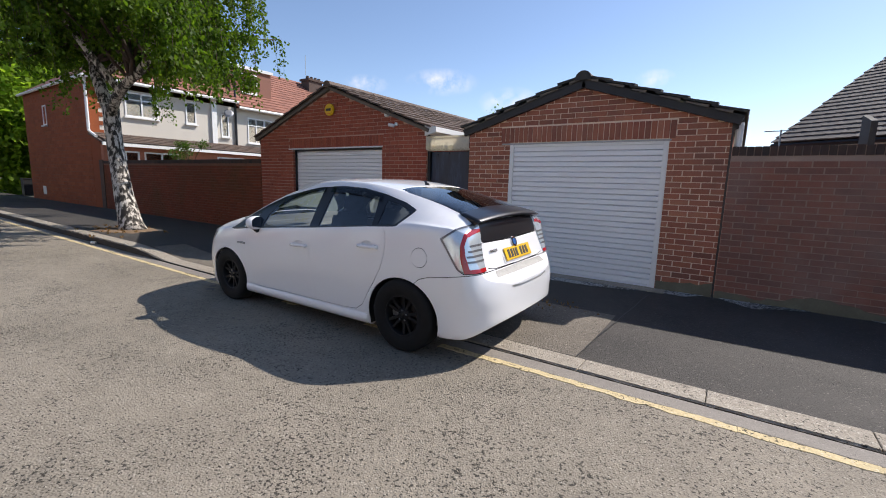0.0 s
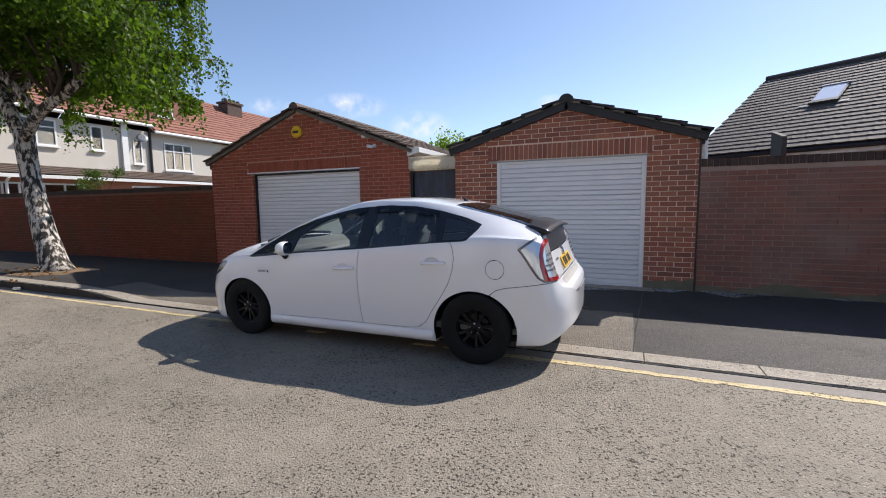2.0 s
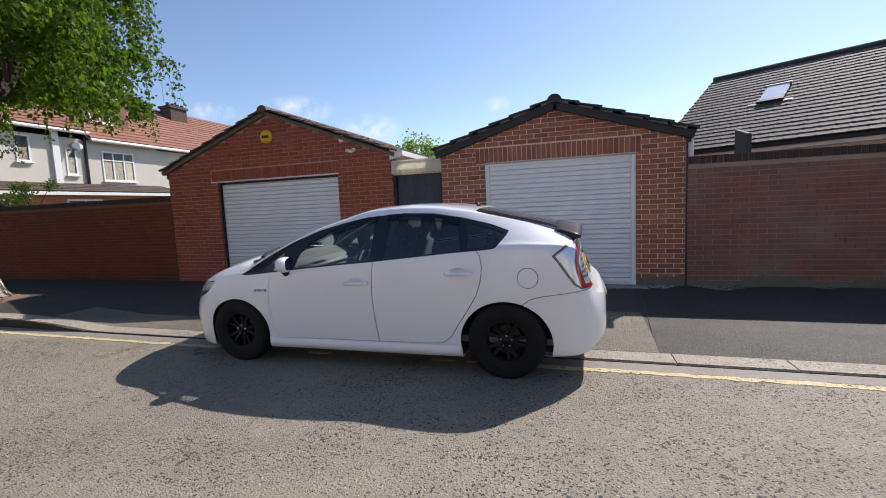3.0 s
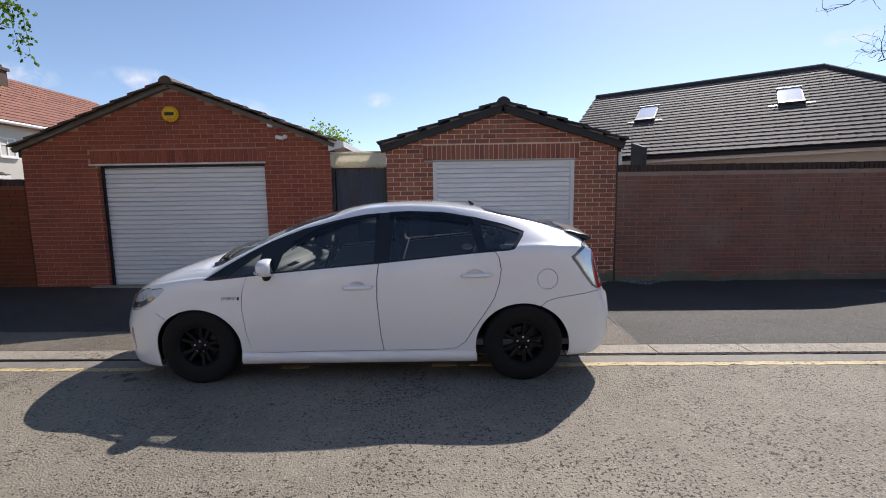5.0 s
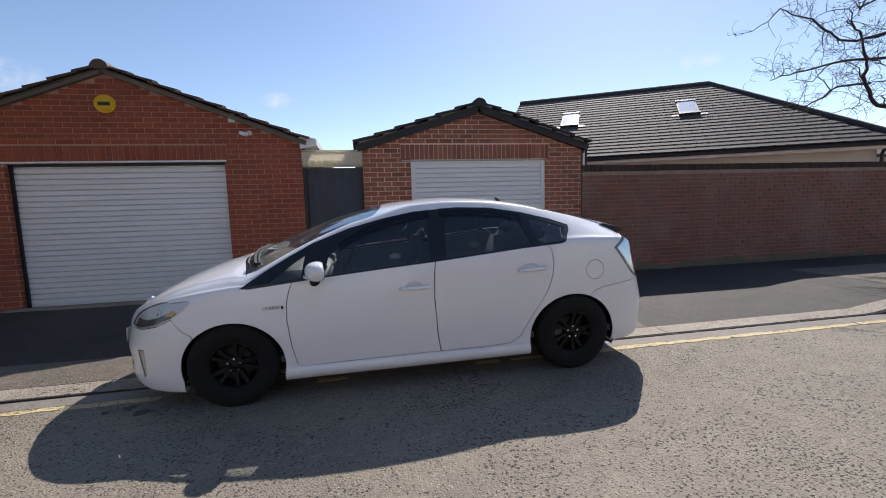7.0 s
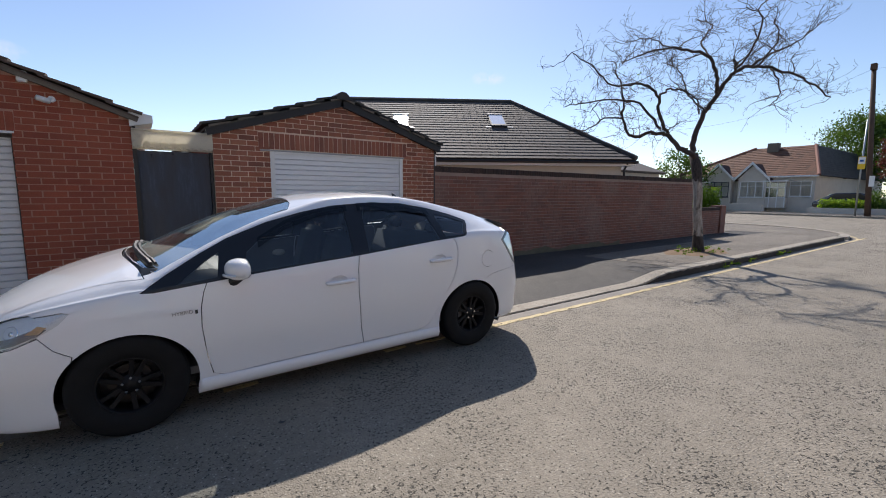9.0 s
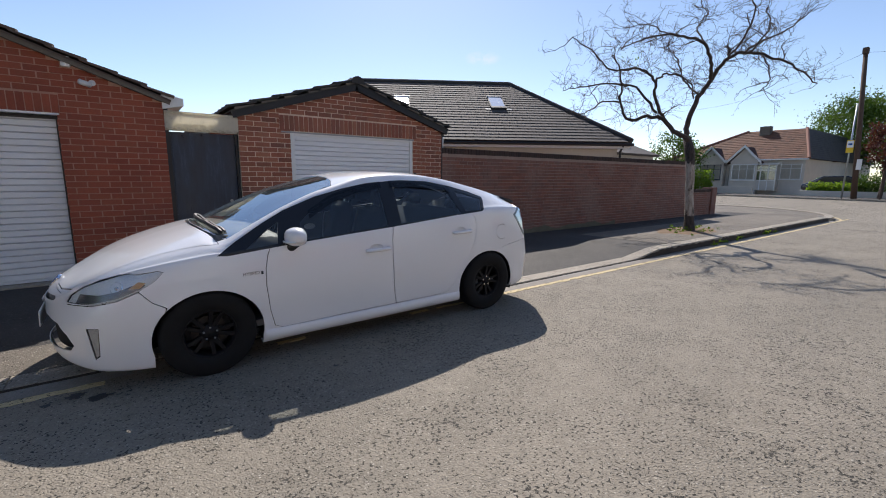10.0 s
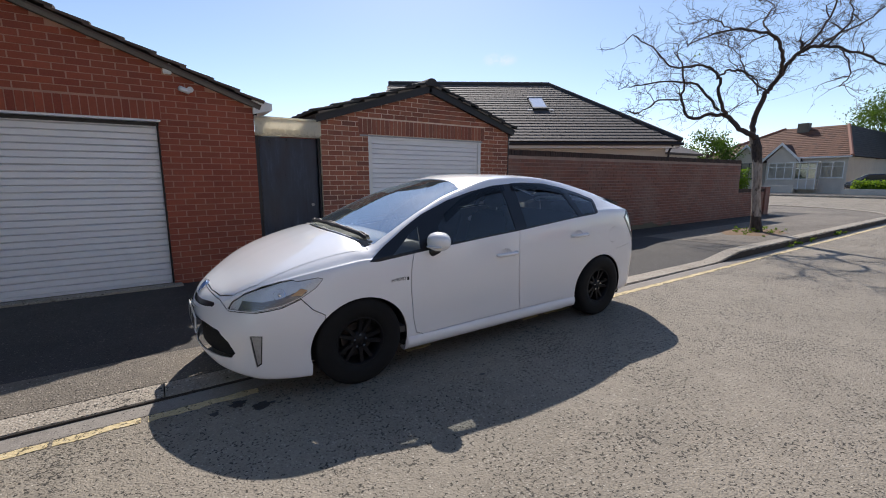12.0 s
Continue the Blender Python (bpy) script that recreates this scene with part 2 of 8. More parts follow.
TILE_GREY = tile_mat("weathered_grey_brown_tile", [(0.075, 0.065, 0.060), (0.086, 0.074, 0.067), (0.068, 0.06, 0.056)], (0.17, 0.15, 0.13), 0.25)
TILE_RUSSET = tile_mat("russet_brown_tile", [(0.13, 0.055, 0.03), (0.165, 0.07, 0.037), (0.105, 0.045, 0.026)], (0.10, 0.065, 0.045), 0.25)
# Darker copy of the roof tile, with the small gables' shade painted in.
TILE_GABLE_SHADE = tile_mat("shaded_red_brown_tile", [(0.06, 0.03, 0.024), (0.08, 0.038, 0.028), (0.05, 0.027, 0.022)], (0.07, 0.05, 0.04), 0.25)
# Hip slopes turned from the sun: their shade is put into the colour.
TILE_HIP_SHADE = tile_mat("shaded_hip_tile", [(0.055, 0.052, 0.05), (0.075, 0.07, 0.066), (0.045, 0.043, 0.042)], (0.12, 0.11, 0.09), 0.3)
TILE_RED = tile_mat("red_clay_tile", [(0.27, 0.115, 0.078), (0.31, 0.135, 0.09), (0.23, 0.10, 0.07)], (0.2, 0.12, 0.09), 0.25)
RENDER_CREAM = plain("cream_render", (0.60, 0.56, 0.49), 0.9, vary=0.08, scale=1.5, fine=60, relief=0.3)
RENDER_GREY = plain("pebbledash_render", (0.62, 0.57, 0.50), 0.95, vary=0.15, scale=1.5, fine=40, relief=0.5)
LEAD = plain("grey_lead_flashing", (0.30, 0.31, 0.32), 0.5, 0.3, vary=0.2, scale=8, fine=30)
PIPE_BLACK = plain("black_plastic_pipe", (0.015, 0.015, 0.017), 0.4, vary=0.1, relief=0.0)
YELLOW_BOX = plain("yellow_plastic", (0.78, 0.50, 0.02), 0.35, vary=0.05, relief=0.0)
DARK_INK = plain("dark_print", (0.03, 0.03, 0.03), 0.5, vary=0.0, relief=0.0)
SOOTY_BRICK = plain("sooty_chimney_brick", (0.10, 0.068, 0.055), 0.9, vary=0.4, scale=8, fine=40, relief=0.4)
STEEL = plain("galvanised_steel", (0.36, 0.38, 0.38), 0.45, 0.8, vary=0.15, scale=10, fine=50, relief=0.05)
POLE_WOOD = plain("creosoted_pole_wood", (0.09, 0.055, 0.038), 0.85, vary=0.35, scale=6, fine=50, relief=0.4)
WINDOW_GLASS = glass_mat("window_glass", (0.82, 0.87, 0.90), index=1.9)
MORTAR_DAMP = plain("weathered_mortar", (0.36, 0.26, 0.21), 0.9, vary=0.35, scale=3, fine=90, relief=0.4)
ROOM_SHADE = plain("dim_room_panel", (0.05, 0.05, 0.052), 0.9, vary=0.3, scale=1.0, relief=0.0)
DARK_FRAME = plain("dark_grey_roof_window_frame", (0.045, 0.048, 0.052), 0.5, 0.2, vary=0.15, relief=0.02)
# The pale base paints in part of the sky's reflection.
SKY_PANE = plain("sky_mirroring_pane", (0.90, 0.92, 0.94), 0.12, 0.6, relief=0.0, vary=0.02)
NAVY_FRAME = plain("navy_painted_wood", (0.02, 0.025, 0.05), 0.4, vary=0.1, relief=0.02)
CURTAIN = plain("pale_net_curtain", (0.74, 0.76, 0.78), 0.9, vary=0.15, scale=5, fine=30, relief=0.0)

# ---- building tools ----
def mesh_from(name, verts, faces, material=None, smooth=False):
    me = bpy.data.meshes.new(name)
    me.from_pydata([tuple(v) for v in verts], [], faces)
    me.update()
    if smooth:
        me.polygons.foreach_set("use_smooth", [True] * len(me.polygons))
    if material:
        me.materials.append(material)
    return me


def part(name, bm, material, parent=None, label="", smooth=False, m=None):
    """One mesh object from a bmesh or a mesh, under a thing or a part."""
    if isinstance(bm, bmesh.types.BMesh):
        bmesh.ops.recalc_face_normals(bm, faces=bm.faces)
        me = bpy.data.meshes.new(name)
        bm.to_mesh(me)
        bm.free()
        if smooth:
            me.polygons.foreach_set("use_smooth", [True] * len(me.polygons))
        if material:
            me.materials.append(material)
    else:
        me = bm
    ob = new(name, me)
    if m is not None:
        ob.matrix_basis = m
    if parent is not None:
        ob.parent = parent
    return tagged(ob, label)


def thing(name, label, category, at=(0, 0, 0), group="", kind="", turn=0.0):
    ob = new(name)
    ob.empty_display_size = 0.1
    ob.matrix_basis = pose(*at, 0, 0, turn)
    return tagged(ob, label, category, group, kind)


def box_bm(x0, x1, y0, y1, z0, z1, bevel=0.0, bm=None):
    own = bm or bmesh.new()
    made = bmesh.ops.create_cube(own, size=1.0, matrix=Matrix.LocRotScale(((x0 + x1) / 2, (y0 + y1) / 2, (z0 + z1) / 2), None, (x1 - x0, y1 - y0, z1 - z0)))
    if bevel:
        edges = list({e for v in made["verts"] for e in v.link_edges})
        bmesh.ops.bevel(own, geom=edges, offset=bevel, segments=2, affect="EDGES", clamp_overlap=True)
    return own


def prism_bm(outline, axis, a, b, bm=None):
    """A flat outline pushed from a to b along an axis. Outline points are the two other coordinates, in order."""
    own = bm or bmesh.new()

    def put(p, d):
        return {"x": (d, p[0], p[1]), "y": (p[0], d, p[1]), "z": (p[0], p[1], d)}[axis]

    lo = [own.verts.new(put(p, a)) for p in outline]
    hi = [own.verts.new(put(p, b)) for p in outline]
    n = len(outline)
    own.faces.new(lo), own.faces.new(hi[::-1])
    for i in range(n):
        own.faces.new((lo[i], lo[(i + 1) % n], hi[(i + 1) % n], hi[i]))
    return own


def tube_bm(points, radii, sides=8, bm=None, caps=True):
    """A tube along points; one radius or one a point."""
    own = bm or bmesh.new()
    pts = [Vector(p) for p in points]
    if isinstance(radii, (int, float)):
        radii = [radii] * len(pts)
    rings = []
    side = None
    for i, p in enumerate(pts):
        way = (pts[min(i + 1, len(pts) - 1)] - pts[max(i - 1, 0)]).normalized()
        if side is None:
            side = way.orthogonal().normalized()
        side = (side - way * side.dot(way)).normalized()
        other = way.cross(side)
        rings.append([own.verts.new(p + radii[i] * (side * math.cos(2 * math.pi * k / sides) + other * math.sin(2 * math.pi * k / sides))) for k in range(sides)])
    for a, b in zip(rings, rings[1:]):
        for k in range(sides):
            own.faces.new((a[k], a[(k + 1) % sides], b[(k + 1) % sides], b[k]))
    if caps:
        own.faces.new(rings[0][::-1]), own.faces.new(rings[-1])
    return own


def disc_bm(radius, depth, sides=24, bevel=0.0, radius2=None):
    bm = bmesh.new()
    bmesh.ops.create_cone(bm, cap_ends=True, segments=sides, radius1=radius, radius2=radius if radius2 is None else radius2, depth=depth)
    if bevel:
        bmesh.ops.bevel(bm, geom=[e for e in bm.edges if abs(e.verts[0].co.z - e.verts[1].co.z) < 1e-6], offset=bevel, segments=2, affect="EDGES")
    return bm


BOX_FACES = ((0, 1, 3, 2), (4, 6, 7, 5), (0, 4, 5, 1), (2, 3, 7, 6), (0, 2, 6, 4), (1, 5, 7, 3))


def box_verts(x0, x1, y0, y1, z0, z1):
    return [(x, y, z) for x in (x0, x1) for y in (y0, y1) for z in (z0, z1)]


def pieces(name, parent, mesh, poses, near, limit=300, rest="", label=""):
    """Alike pieces: those nearest to a place as objects of their own, the others joined in one mesh."""
    poses = sorted(poses, key=lambda m: (m.translation - Vector(near)).length)
    for m in poses[:limit]:
        ob = new(name, mesh)
        ob.matrix_basis = m
        ob.parent = parent
        if label:
            tagged(ob, label)
    if poses[limit:]:
        n = len(mesh.vertices)
        base = np.empty(n * 3)
        mesh.vertices.foreach_get("co", base)
        base = np.c_[base.reshape(-1, 3), np.ones(n)]
        verts = np.concatenate([(base @ np.array(m).T)[:, :3] for m in poses[limit:]])
        shape = [tuple(p.vertices) for p in mesh.polygons]
        faces = [tuple(i + k * n for i in f) for k in range(len(poses) - limit) for f in shape]
        ob = new(rest or name + "_courses", mesh_from(rest or name, verts, faces, mesh.materials[0] if mesh.materials else None))
        ob.parent = parent
        tagged(ob, kind="stuff")


def brick_field(parent, x0, x1, z0, z1, face, material, near, holes=(), shape=None, length=0.215, height=0.065, joint=0.010, proud=0.006, limit=300, out=-1, axis="x", start=0.0, header=False):
    """Stretcher courses over a wall's face, their fronts proud of the mortar. holes are x0, x1, z0, z1."""
    half = []
    step, rise = length + joint, height + joint
    rng = random.Random(round(x0 * 100) + round(z1 * 10))
    sizes = {}
    rows = int((z1 - z0) / rise)
    for r in range(rows):
        z = z0 + rise * (r + 0.5)
        x = x0 + start - (step / 2 if r % 2 else 0)
        while x < x1 - 0.02:
            spans = [(max(x, x0), min(x + length, x1))]
            for h0, h1, g0, g1 in holes:
                if g0 < z < g1:
                    spans = [q for a, b in spans for q in ((a, min(b, h0)), (max(a, h1), b))]
            for a, b in spans:
                mid = (a + b) / 2
                if b - a > 0.03 and (shape is None or z + height * 0.2 < shape(mid)):
                    sizes.setdefault(round(b - a, 2), []).append((mid, z))
            x += step
    total = sum(len(v) for v in sizes.values())
    for w, places in sizes.items():
        d0, d1 = (-0.02, proud) if out > 0 else (-proud, 0.02)
        if axis == "x":
            me = mesh_from("brick", box_verts(-w / 2, w / 2, d0, d1, -height / 2, height / 2), BOX_FACES, material)
        else:
            me = mesh_from("brick", box_verts(d0, d1, -w / 2, w / 2, -height / 2, height / 2), BOX_FACES, material)
        ms = []
        for u, z in places:
            off = rng.uniform(-0.0025, 0.0025)
            p = (u, face + off, z) if axis == "x" else (face + off, u, z)
            ms.append(pose(*p, rng.uniform(-0.6, 0.6), 0, rng.uniform(-0.5, 0.5)))
        pieces("brick", parent, me, ms, near, int(limit * len(places) / max(1, total)), "brick_course")

# ---- ground, road, kerbs and footway ----
KERB_Y, KERB_W, WALL_Y = 3.38, 0.24, 6.58
# Dark tone for gutter dirt, with the kerb face's shade painted in.
DIRT_AND_SHADE = plain("gutter_dirt", (0.045, 0.037, 0.03), 0.95, vary=0.5, scale=6, fine=60, relief=0.6)


def smooth_step(a, b, x):
    t = min(1, max(0, (x - a) / (b - a)))
    return t * t * (3 - 2 * t)


def fall(x):
    """The street falls slightly beyond the car's nose."""
    return -0.025 * smooth_step(-2.5, -6.0, x)


def kerb_top(x):
    return fall(x) + 0.034 + 0.114 * max(smooth_step(1.7, 2.7, x), smooth_step(-8.0, -9.2, x))


def road_level(y):
    """A slight crown in the middle of the carriageway."""
    return 0.05 * (1 - ((y + 0.6) / 4.0) ** 2) if abs(y + 0.6) < 4.0 else 0.0


def sheet(name, xs, ys, level, material, label, kind="structure", category=""):
    verts = [(x, y, level(x, y)) for x in xs for y in ys]
    n = len(ys)
    faces = [(i * n + j, (i + 1) * n + j, (i + 1) * n + j + 1, i * n + j + 1) for i in range(len(xs) - 1) for j in range(n - 1)]
    ob = new(name, mesh_from(name, verts, faces, material, True))
    return tagged(ob, label, category or name, kind=kind)


def spread(a, b, n):
    return [a + (b - a) * i / n for i in range(n + 1)]


sheet("ground", spread(-900, 900, 8), spread(-900, 900, 8), lambda x, y: -0.09, GROUND, "dry bare ground that reaches the horizon")
sheet("road", spread(-70, 19.0, 60), spread(-4.6, KERB_Y, 20), lambda x, y: road_level(y) + fall(x), ROAD, "worn grey asphalt road with pale stone chips")
sheet("road", spread(19.0, 34.5, 8), spread(-60, 70, 20), lambda x, y: 0.0, ROAD, "worn grey asphalt of the side street")
CORNER = (14.3, KERB_Y + 4.7)
corner_fan = [(CORNER[0] + 6, KERB_Y - 0.2)] + [(CORNER[0] + 4.72 * math.sin(a), CORNER[1] - 4.72 * math.cos(a)) for a in spread(0, math.pi / 2, 14)]
fan_bm = bmesh.new()
fan_bm.faces.new([fan_bm.verts.new((x, y, -0.004)) for x, y in corner_fan])
tagged(part("road", fan_bm, ROAD), "worn grey asphalt at the street corner", "road", kind="structure")


def footway_level(x, y):
    t = (y - KERB_Y - KERB_W) / (WALL_Y - KERB_Y - KERB_W)
    return kerb_top(x) * (1 - t) + 0.095 * t - 0.004


pavement = sheet("pavement", spread(-70, -10, 20) + spread(-9.5, 3.5, 40) + spread(4, CORNER[0], 10), spread(KERB_Y + KERB_W - 0.01, WALL_Y + 0.1, 8), footway_level, TARMAC, "dark patched tarmac footway")
corner_bm = bmesh.new()
corner_edge = [(CORNER[0], WALL_Y + 0.1), (CORNER[0], KERB_Y + KERB_W)] + [(CORNER[0] + 4.46 * math.sin(a), CORNER[1] - 4.46 * math.cos(a)) for a in spread(0, math.pi / 2, 14)] + [(CORNER[0] + 4.46, 60), (13.2, 60), (13.2, WALL_Y + 0.1)]
corner_bm.faces.new([corner_bm.verts.new((x, y, 0.1)) for x, y in corner_edge])
tagged(part("pavement", corner_bm, TARMAC_OLD_LIT), "tarmac footway round the street corner", "pavement", kind="structure")

# kerb stones, dropped in front of the garages
kerb = thing("kerb", "pale worn concrete kerb stones, dropped at the garages", "kerb", kind="structure")
STONE = 0.87


def kerb_stone(x):
    a, b = x + 0.003, x + STONE - 0.003
    bm = bmesh.new()
    box_bm(a, b, KERB_Y, KERB_Y + KERB_W, -0.1, 0.0, 0.0, bm)
    for v in bm.verts:
        if v.co.z > -0.05:
            v.co.z = kerb_top(v.co.x)
    bmesh.ops.bevel(bm, geom=[e for e in bm.edges if all(v.co.z > -0.05 and v.co.y < KERB_Y + 0.01 for v in e.verts)], offset=0.012, segments=3, affect="EDGES")
    bmesh.ops.bevel(bm, geom=[e for e in bm.edges if abs(e.verts[0].co.x - e.verts[1].co.x) < 1e-5 and all(v.co.z > -0.05 for v in e.verts)], offset=0.004, segments=1, affect="EDGES")
    return bm


for i in range(-46, 17):
    part("kerb_stone", kerb_stone(-0.93 + STONE * i), CONCRETE, kerb)
for i in range(8):
    a0, a1 = i * math.pi / 16 + 0.001, (i + 1) * math.pi / 16 - 0.001
    arc = spread(a0, a1, 3)
    ring = [(CORNER[0] + 4.7 * math.sin(a), CORNER[1] - 4.7 * math.cos(a)) for a in arc] + [(CORNER[0] + 4.45 * math.sin(a), CORNER[1] - 4.45 * math.cos(a)) for a in arc[::-1]]
    part("kerb_stone", prism_bm(ring, "z", -0.1, 0.12), CONCRETE, kerb)
for i in range(50):
    part("kerb_stone", box_bm(CORNER[0] + 4.45, CORNER[0] + 4.7, CORNER[1] + i + 0.005, CORNER[1] + i + 0.995, -0.1, 0.12), CONCRETE, kerb)

# concrete channel between the kerb and the line, and the line itself
channel = sheet("gutter", spread(-70, CORNER[0], 60), spread(KERB_Y - 0.145, KERB_Y - 0.012, 2), lambda x, y: fall(x) + 0.006 + 0.012 * (y - KERB_Y + 0.145) / 0.133, CHANNEL, "dusty pale gutter strip along the kerb")
sheet("gutter_joint", spread(-70, CORNER[0], 60), spread(KERB_Y - 0.013, KERB_Y + 0.004, 1), lambda x, y: fall(x) + 0.007, DIRT_AND_SHADE, "dark dirt-filled joint at the kerb foot")
def dirt_shade_face(x0, x1, share):
    """A dark band with a ragged upper edge on the kerb's face: road dirt, and the face's shade painted in."""
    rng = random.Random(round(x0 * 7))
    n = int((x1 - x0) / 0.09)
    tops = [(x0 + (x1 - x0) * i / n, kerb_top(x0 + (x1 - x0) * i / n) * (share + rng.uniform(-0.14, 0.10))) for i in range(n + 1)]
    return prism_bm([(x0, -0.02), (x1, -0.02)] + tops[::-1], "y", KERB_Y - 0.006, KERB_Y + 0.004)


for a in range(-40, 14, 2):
    tagged(part("gutter_dirt", dirt_shade_face(a, a + 2, 0.86 if a > 1 or a < -9 else 0.68), DIRT_AND_SHADE), "dark dirt and painted shade along the kerb's face", "dirt", kind="structure")
line_rng = random.Random(4)
line = thing("yellow_line", "worn single yellow no-parking line with cracks", "road marking", kind="structure")
def paint_strip(x, w, y0, y1):
    """A length of worn paint with ragged edges."""
    n = max(3, int(w / 0.05))
    wear = [line_rng.gauss(0, 0.005) for _ in range(2 * n + 2)]
    low = [(x + w * i / n, y0 + wear[i] + 0.006 * math.sin(9 * x + i)) for i in range(n + 1)]
    high = [(x + w * i / n, y1 + wear[n + 1 + i]) for i in range(n, -1, -1)]
    strip = prism_bm(low + high, "z", -0.01, road_level(3.19) + 0.0045)
    for v in strip.verts:
        v.co.z += fall(v.co.x)
    part("paint_strip", strip, YELLOW_LINE, line)


x = -60.0
while x < 14.2:
    under_car = -6.0 < x < -2.5
    w = line_rng.uniform(0.12, 0.4) if under_car else line_rng.uniform(0.3, 1.3) if -12 < x < 8 else 2.5
    inset = line_rng.uniform(0.0, 0.03) if under_car else line_rng.uniform(0.0, 0.008)
    if not (under_car and line_rng.random() < 0.6):
        paint_strip(x, w, 3.143 + inset, 3.220 - (line_rng.uniform(0.0, 0.02) if under_car else 0))
    x += w + (line_rng.uniform(0.1, 0.5) if under_car else line_rng.uniform(0.0, 0.05) if line_rng.random() < 0.6 else 0.002)
arc = spread(0, math.pi / 2, 20)
part("paint_strip", prism_bm([(CORNER[0] + 4.93 * math.sin(a), CORNER[1] - 4.93 * math.cos(a)) for a in arc] + [(CORNER[0] + 4.86 * math.sin(a), CORNER[1] - 4.86 * math.cos(a)) for a in arc[::-1]], "z", -0.02, 0.004), YELLOW_LINE, line)

# tree pits
for at, size in (((-12.2, 4.3), (1.0, 0.7)), ((6.0, 4.4), (1.3, 0.8))):
    bm = bmesh.new()
    rng = random.Random(7)
    ring = []
    for k in range(28):
        a = 2 * math.pi * k / 28
        r = rng.uniform(0.82, 1.1)
        ring.append(bm.verts.new((at[0] + size[0] * r * math.cos(a), at[1] + size[1] * r * math.sin(a), footway_level(at[0], at[1]) - 0.01)))
    inner = [bm.verts.new((at[0] + (v.co.x - at[0]) * 0.6, at[1] + (v.co.y - at[1]) * 0.6, v.co.z + 0.035)) for v in ring]
    for k in range(28):
        bm.faces.new((ring[k], ring[(k + 1) % 28], inner[(k + 1) % 28], inner[k]))
    bm.faces.new(inner)
    tagged(part("soil", bm, SOIL, smooth=True), "dry brown soil and leaf litter round the tree foot", "soil", kind="structure")

# patches of the footway: an older crossing, a trench seam, cement spilt along the wall's foot
def patch(name, label, outline, material, lift):
    bm = bmesh.new()
    bm.faces.new([bm.verts.new((x, y, footway_level(x, y) + lift)) for x, y in outline])
    bmesh.ops.triangulate(bm, faces=bm.faces)
    return tagged(part(name, bm, material), label, "pavement", kind="structure")


def ragged(x0, x1, y0, y1, seed, amount, step=0.06):
    """An outline with straight back edge and a ragged front edge."""
    rng = random.Random(seed)
    n = int((x1 - x0) / step)
    tide = [max(0.04, 0.42 + 0.34 * math.sin(0.23 * i + seed) + 0.22 * math.sin(0.71 * i + 2 * seed) + 0.2 * rng.random()) for i in range(n + 1)]
    front = [(x0 + (x1 - x0) * i / n, y1 - 0.01 - (y1 - y0) * tide[i] * amount * math.sin(math.pi * i / n) ** 0.6) for i in range(n + 1)]
    return front + [(x1, y1), (x0, y1)]


for k in range(8):
    xa = -9.0 + k
    # The left patches stop at the sunlit strip's edge; beyond it stays dark.
    back = 4.2 if k < 4 else 5.0
    patch("pavement_patch", "older sandy tarmac crossing by the garages, its sunlit tone painted in", [(xa, 3.63), (xa + 1.0, 3.63), (xa + 1.0, back), (xa, back)], TARMAC_OLD_LIT, 0.004)
for k in range(11):
    xa = 3.2 + k
    patch("pavement_patch", "older sandy tarmac near the street tree", [(xa, 3.63), (xa + 1.0, 3.63), (xa + 1.0, 5.6), (xa, 5.6)], TARMAC_OLD_LIT, 0.004)
CEMENT = asphalt("spilt_cement", (0.36, 0.355, 0.345), (0.56, 0.55, 0.53), 0.05, (0.6, 0.6, 0.58), 60.0, 2.0, 0.4)
for k, (x0, x1, d) in enumerate(((-3.4, -0.75, 0.42), (-1.0, -0.25, 0.22), (-0.1, 0.85, 0.34), (1.3, 1.9, 0.15))):
    patch("apron", "pale cement spilt along the wall's foot", ragged(x0, x1, WALL_Y - d, WALL_Y + 0.0, 50 + k, 1.2), CEMENT, 0.007 + 0.001 * k)
for k, (a, b) in enumerate((((-1.02, 3.64), (-0.86, 6.2)), ((2.35, 3.66), (2.75, 5.9)))):
    d = Vector((b[0] - a[0], b[1] - a[1])).normalized()
    n = Vector((-d.y, d.x)) * 0.005
    pts = [Vector(a).lerp(Vector(b), t) + Vector((random.uniform(-0.012, 0.012), 0)) for t in spread(0, 1, 14)]
    patch("tar_seam", "dark seam between two laid strips", [tuple(p + n) for p in pts] + [tuple(p - n) for p in pts[::-1]], BLACK_PAINT, 0.009)

# damp oil stains on the road under the car's nose
STAIN = plain("oil_stained_asphalt", (0.035, 0.032, 0.03), 0.45, vary=0.4, scale=14, fine=80, relief=0.5)
for x, y, rx, ry, seed in ((-5.76, 3.05, 0.06, 0.05, 1), (-5.63, 2.94, 0.075, 0.05, 2), (-5.9, 3.0, 0.03, 0.03, 3), (-4.2, 2.44, 0.03, 0.015, 4)):
    rng = random.Random(seed)
    bm = bmesh.new()
    bm.faces.new([bm.verts.new((x + rx * q * math.cos(a), y + ry * q * math.sin(a), road_level(y) + fall(x) + 0.005)) for a, q in [(2 * math.pi * k / 22, rng.uniform(0.6, 1.15)) for k in range(22)]])
    tagged(part("oil_stain", bm, STAIN), "dark oil stain on the worn asphalt", "stain", kind="structure")

# far side of the side street
far_kerb = thing("kerb", "pale kerb on the far side of the side street", "kerb", kind="structure")
for i in range(60):
    part("kerb_stone", box_bm(34.5, 34.75, -30 + i * 1.2, -30 + i * 1.2 + 1.19, -0.1, 0.12), CONCRETE, far_kerb)
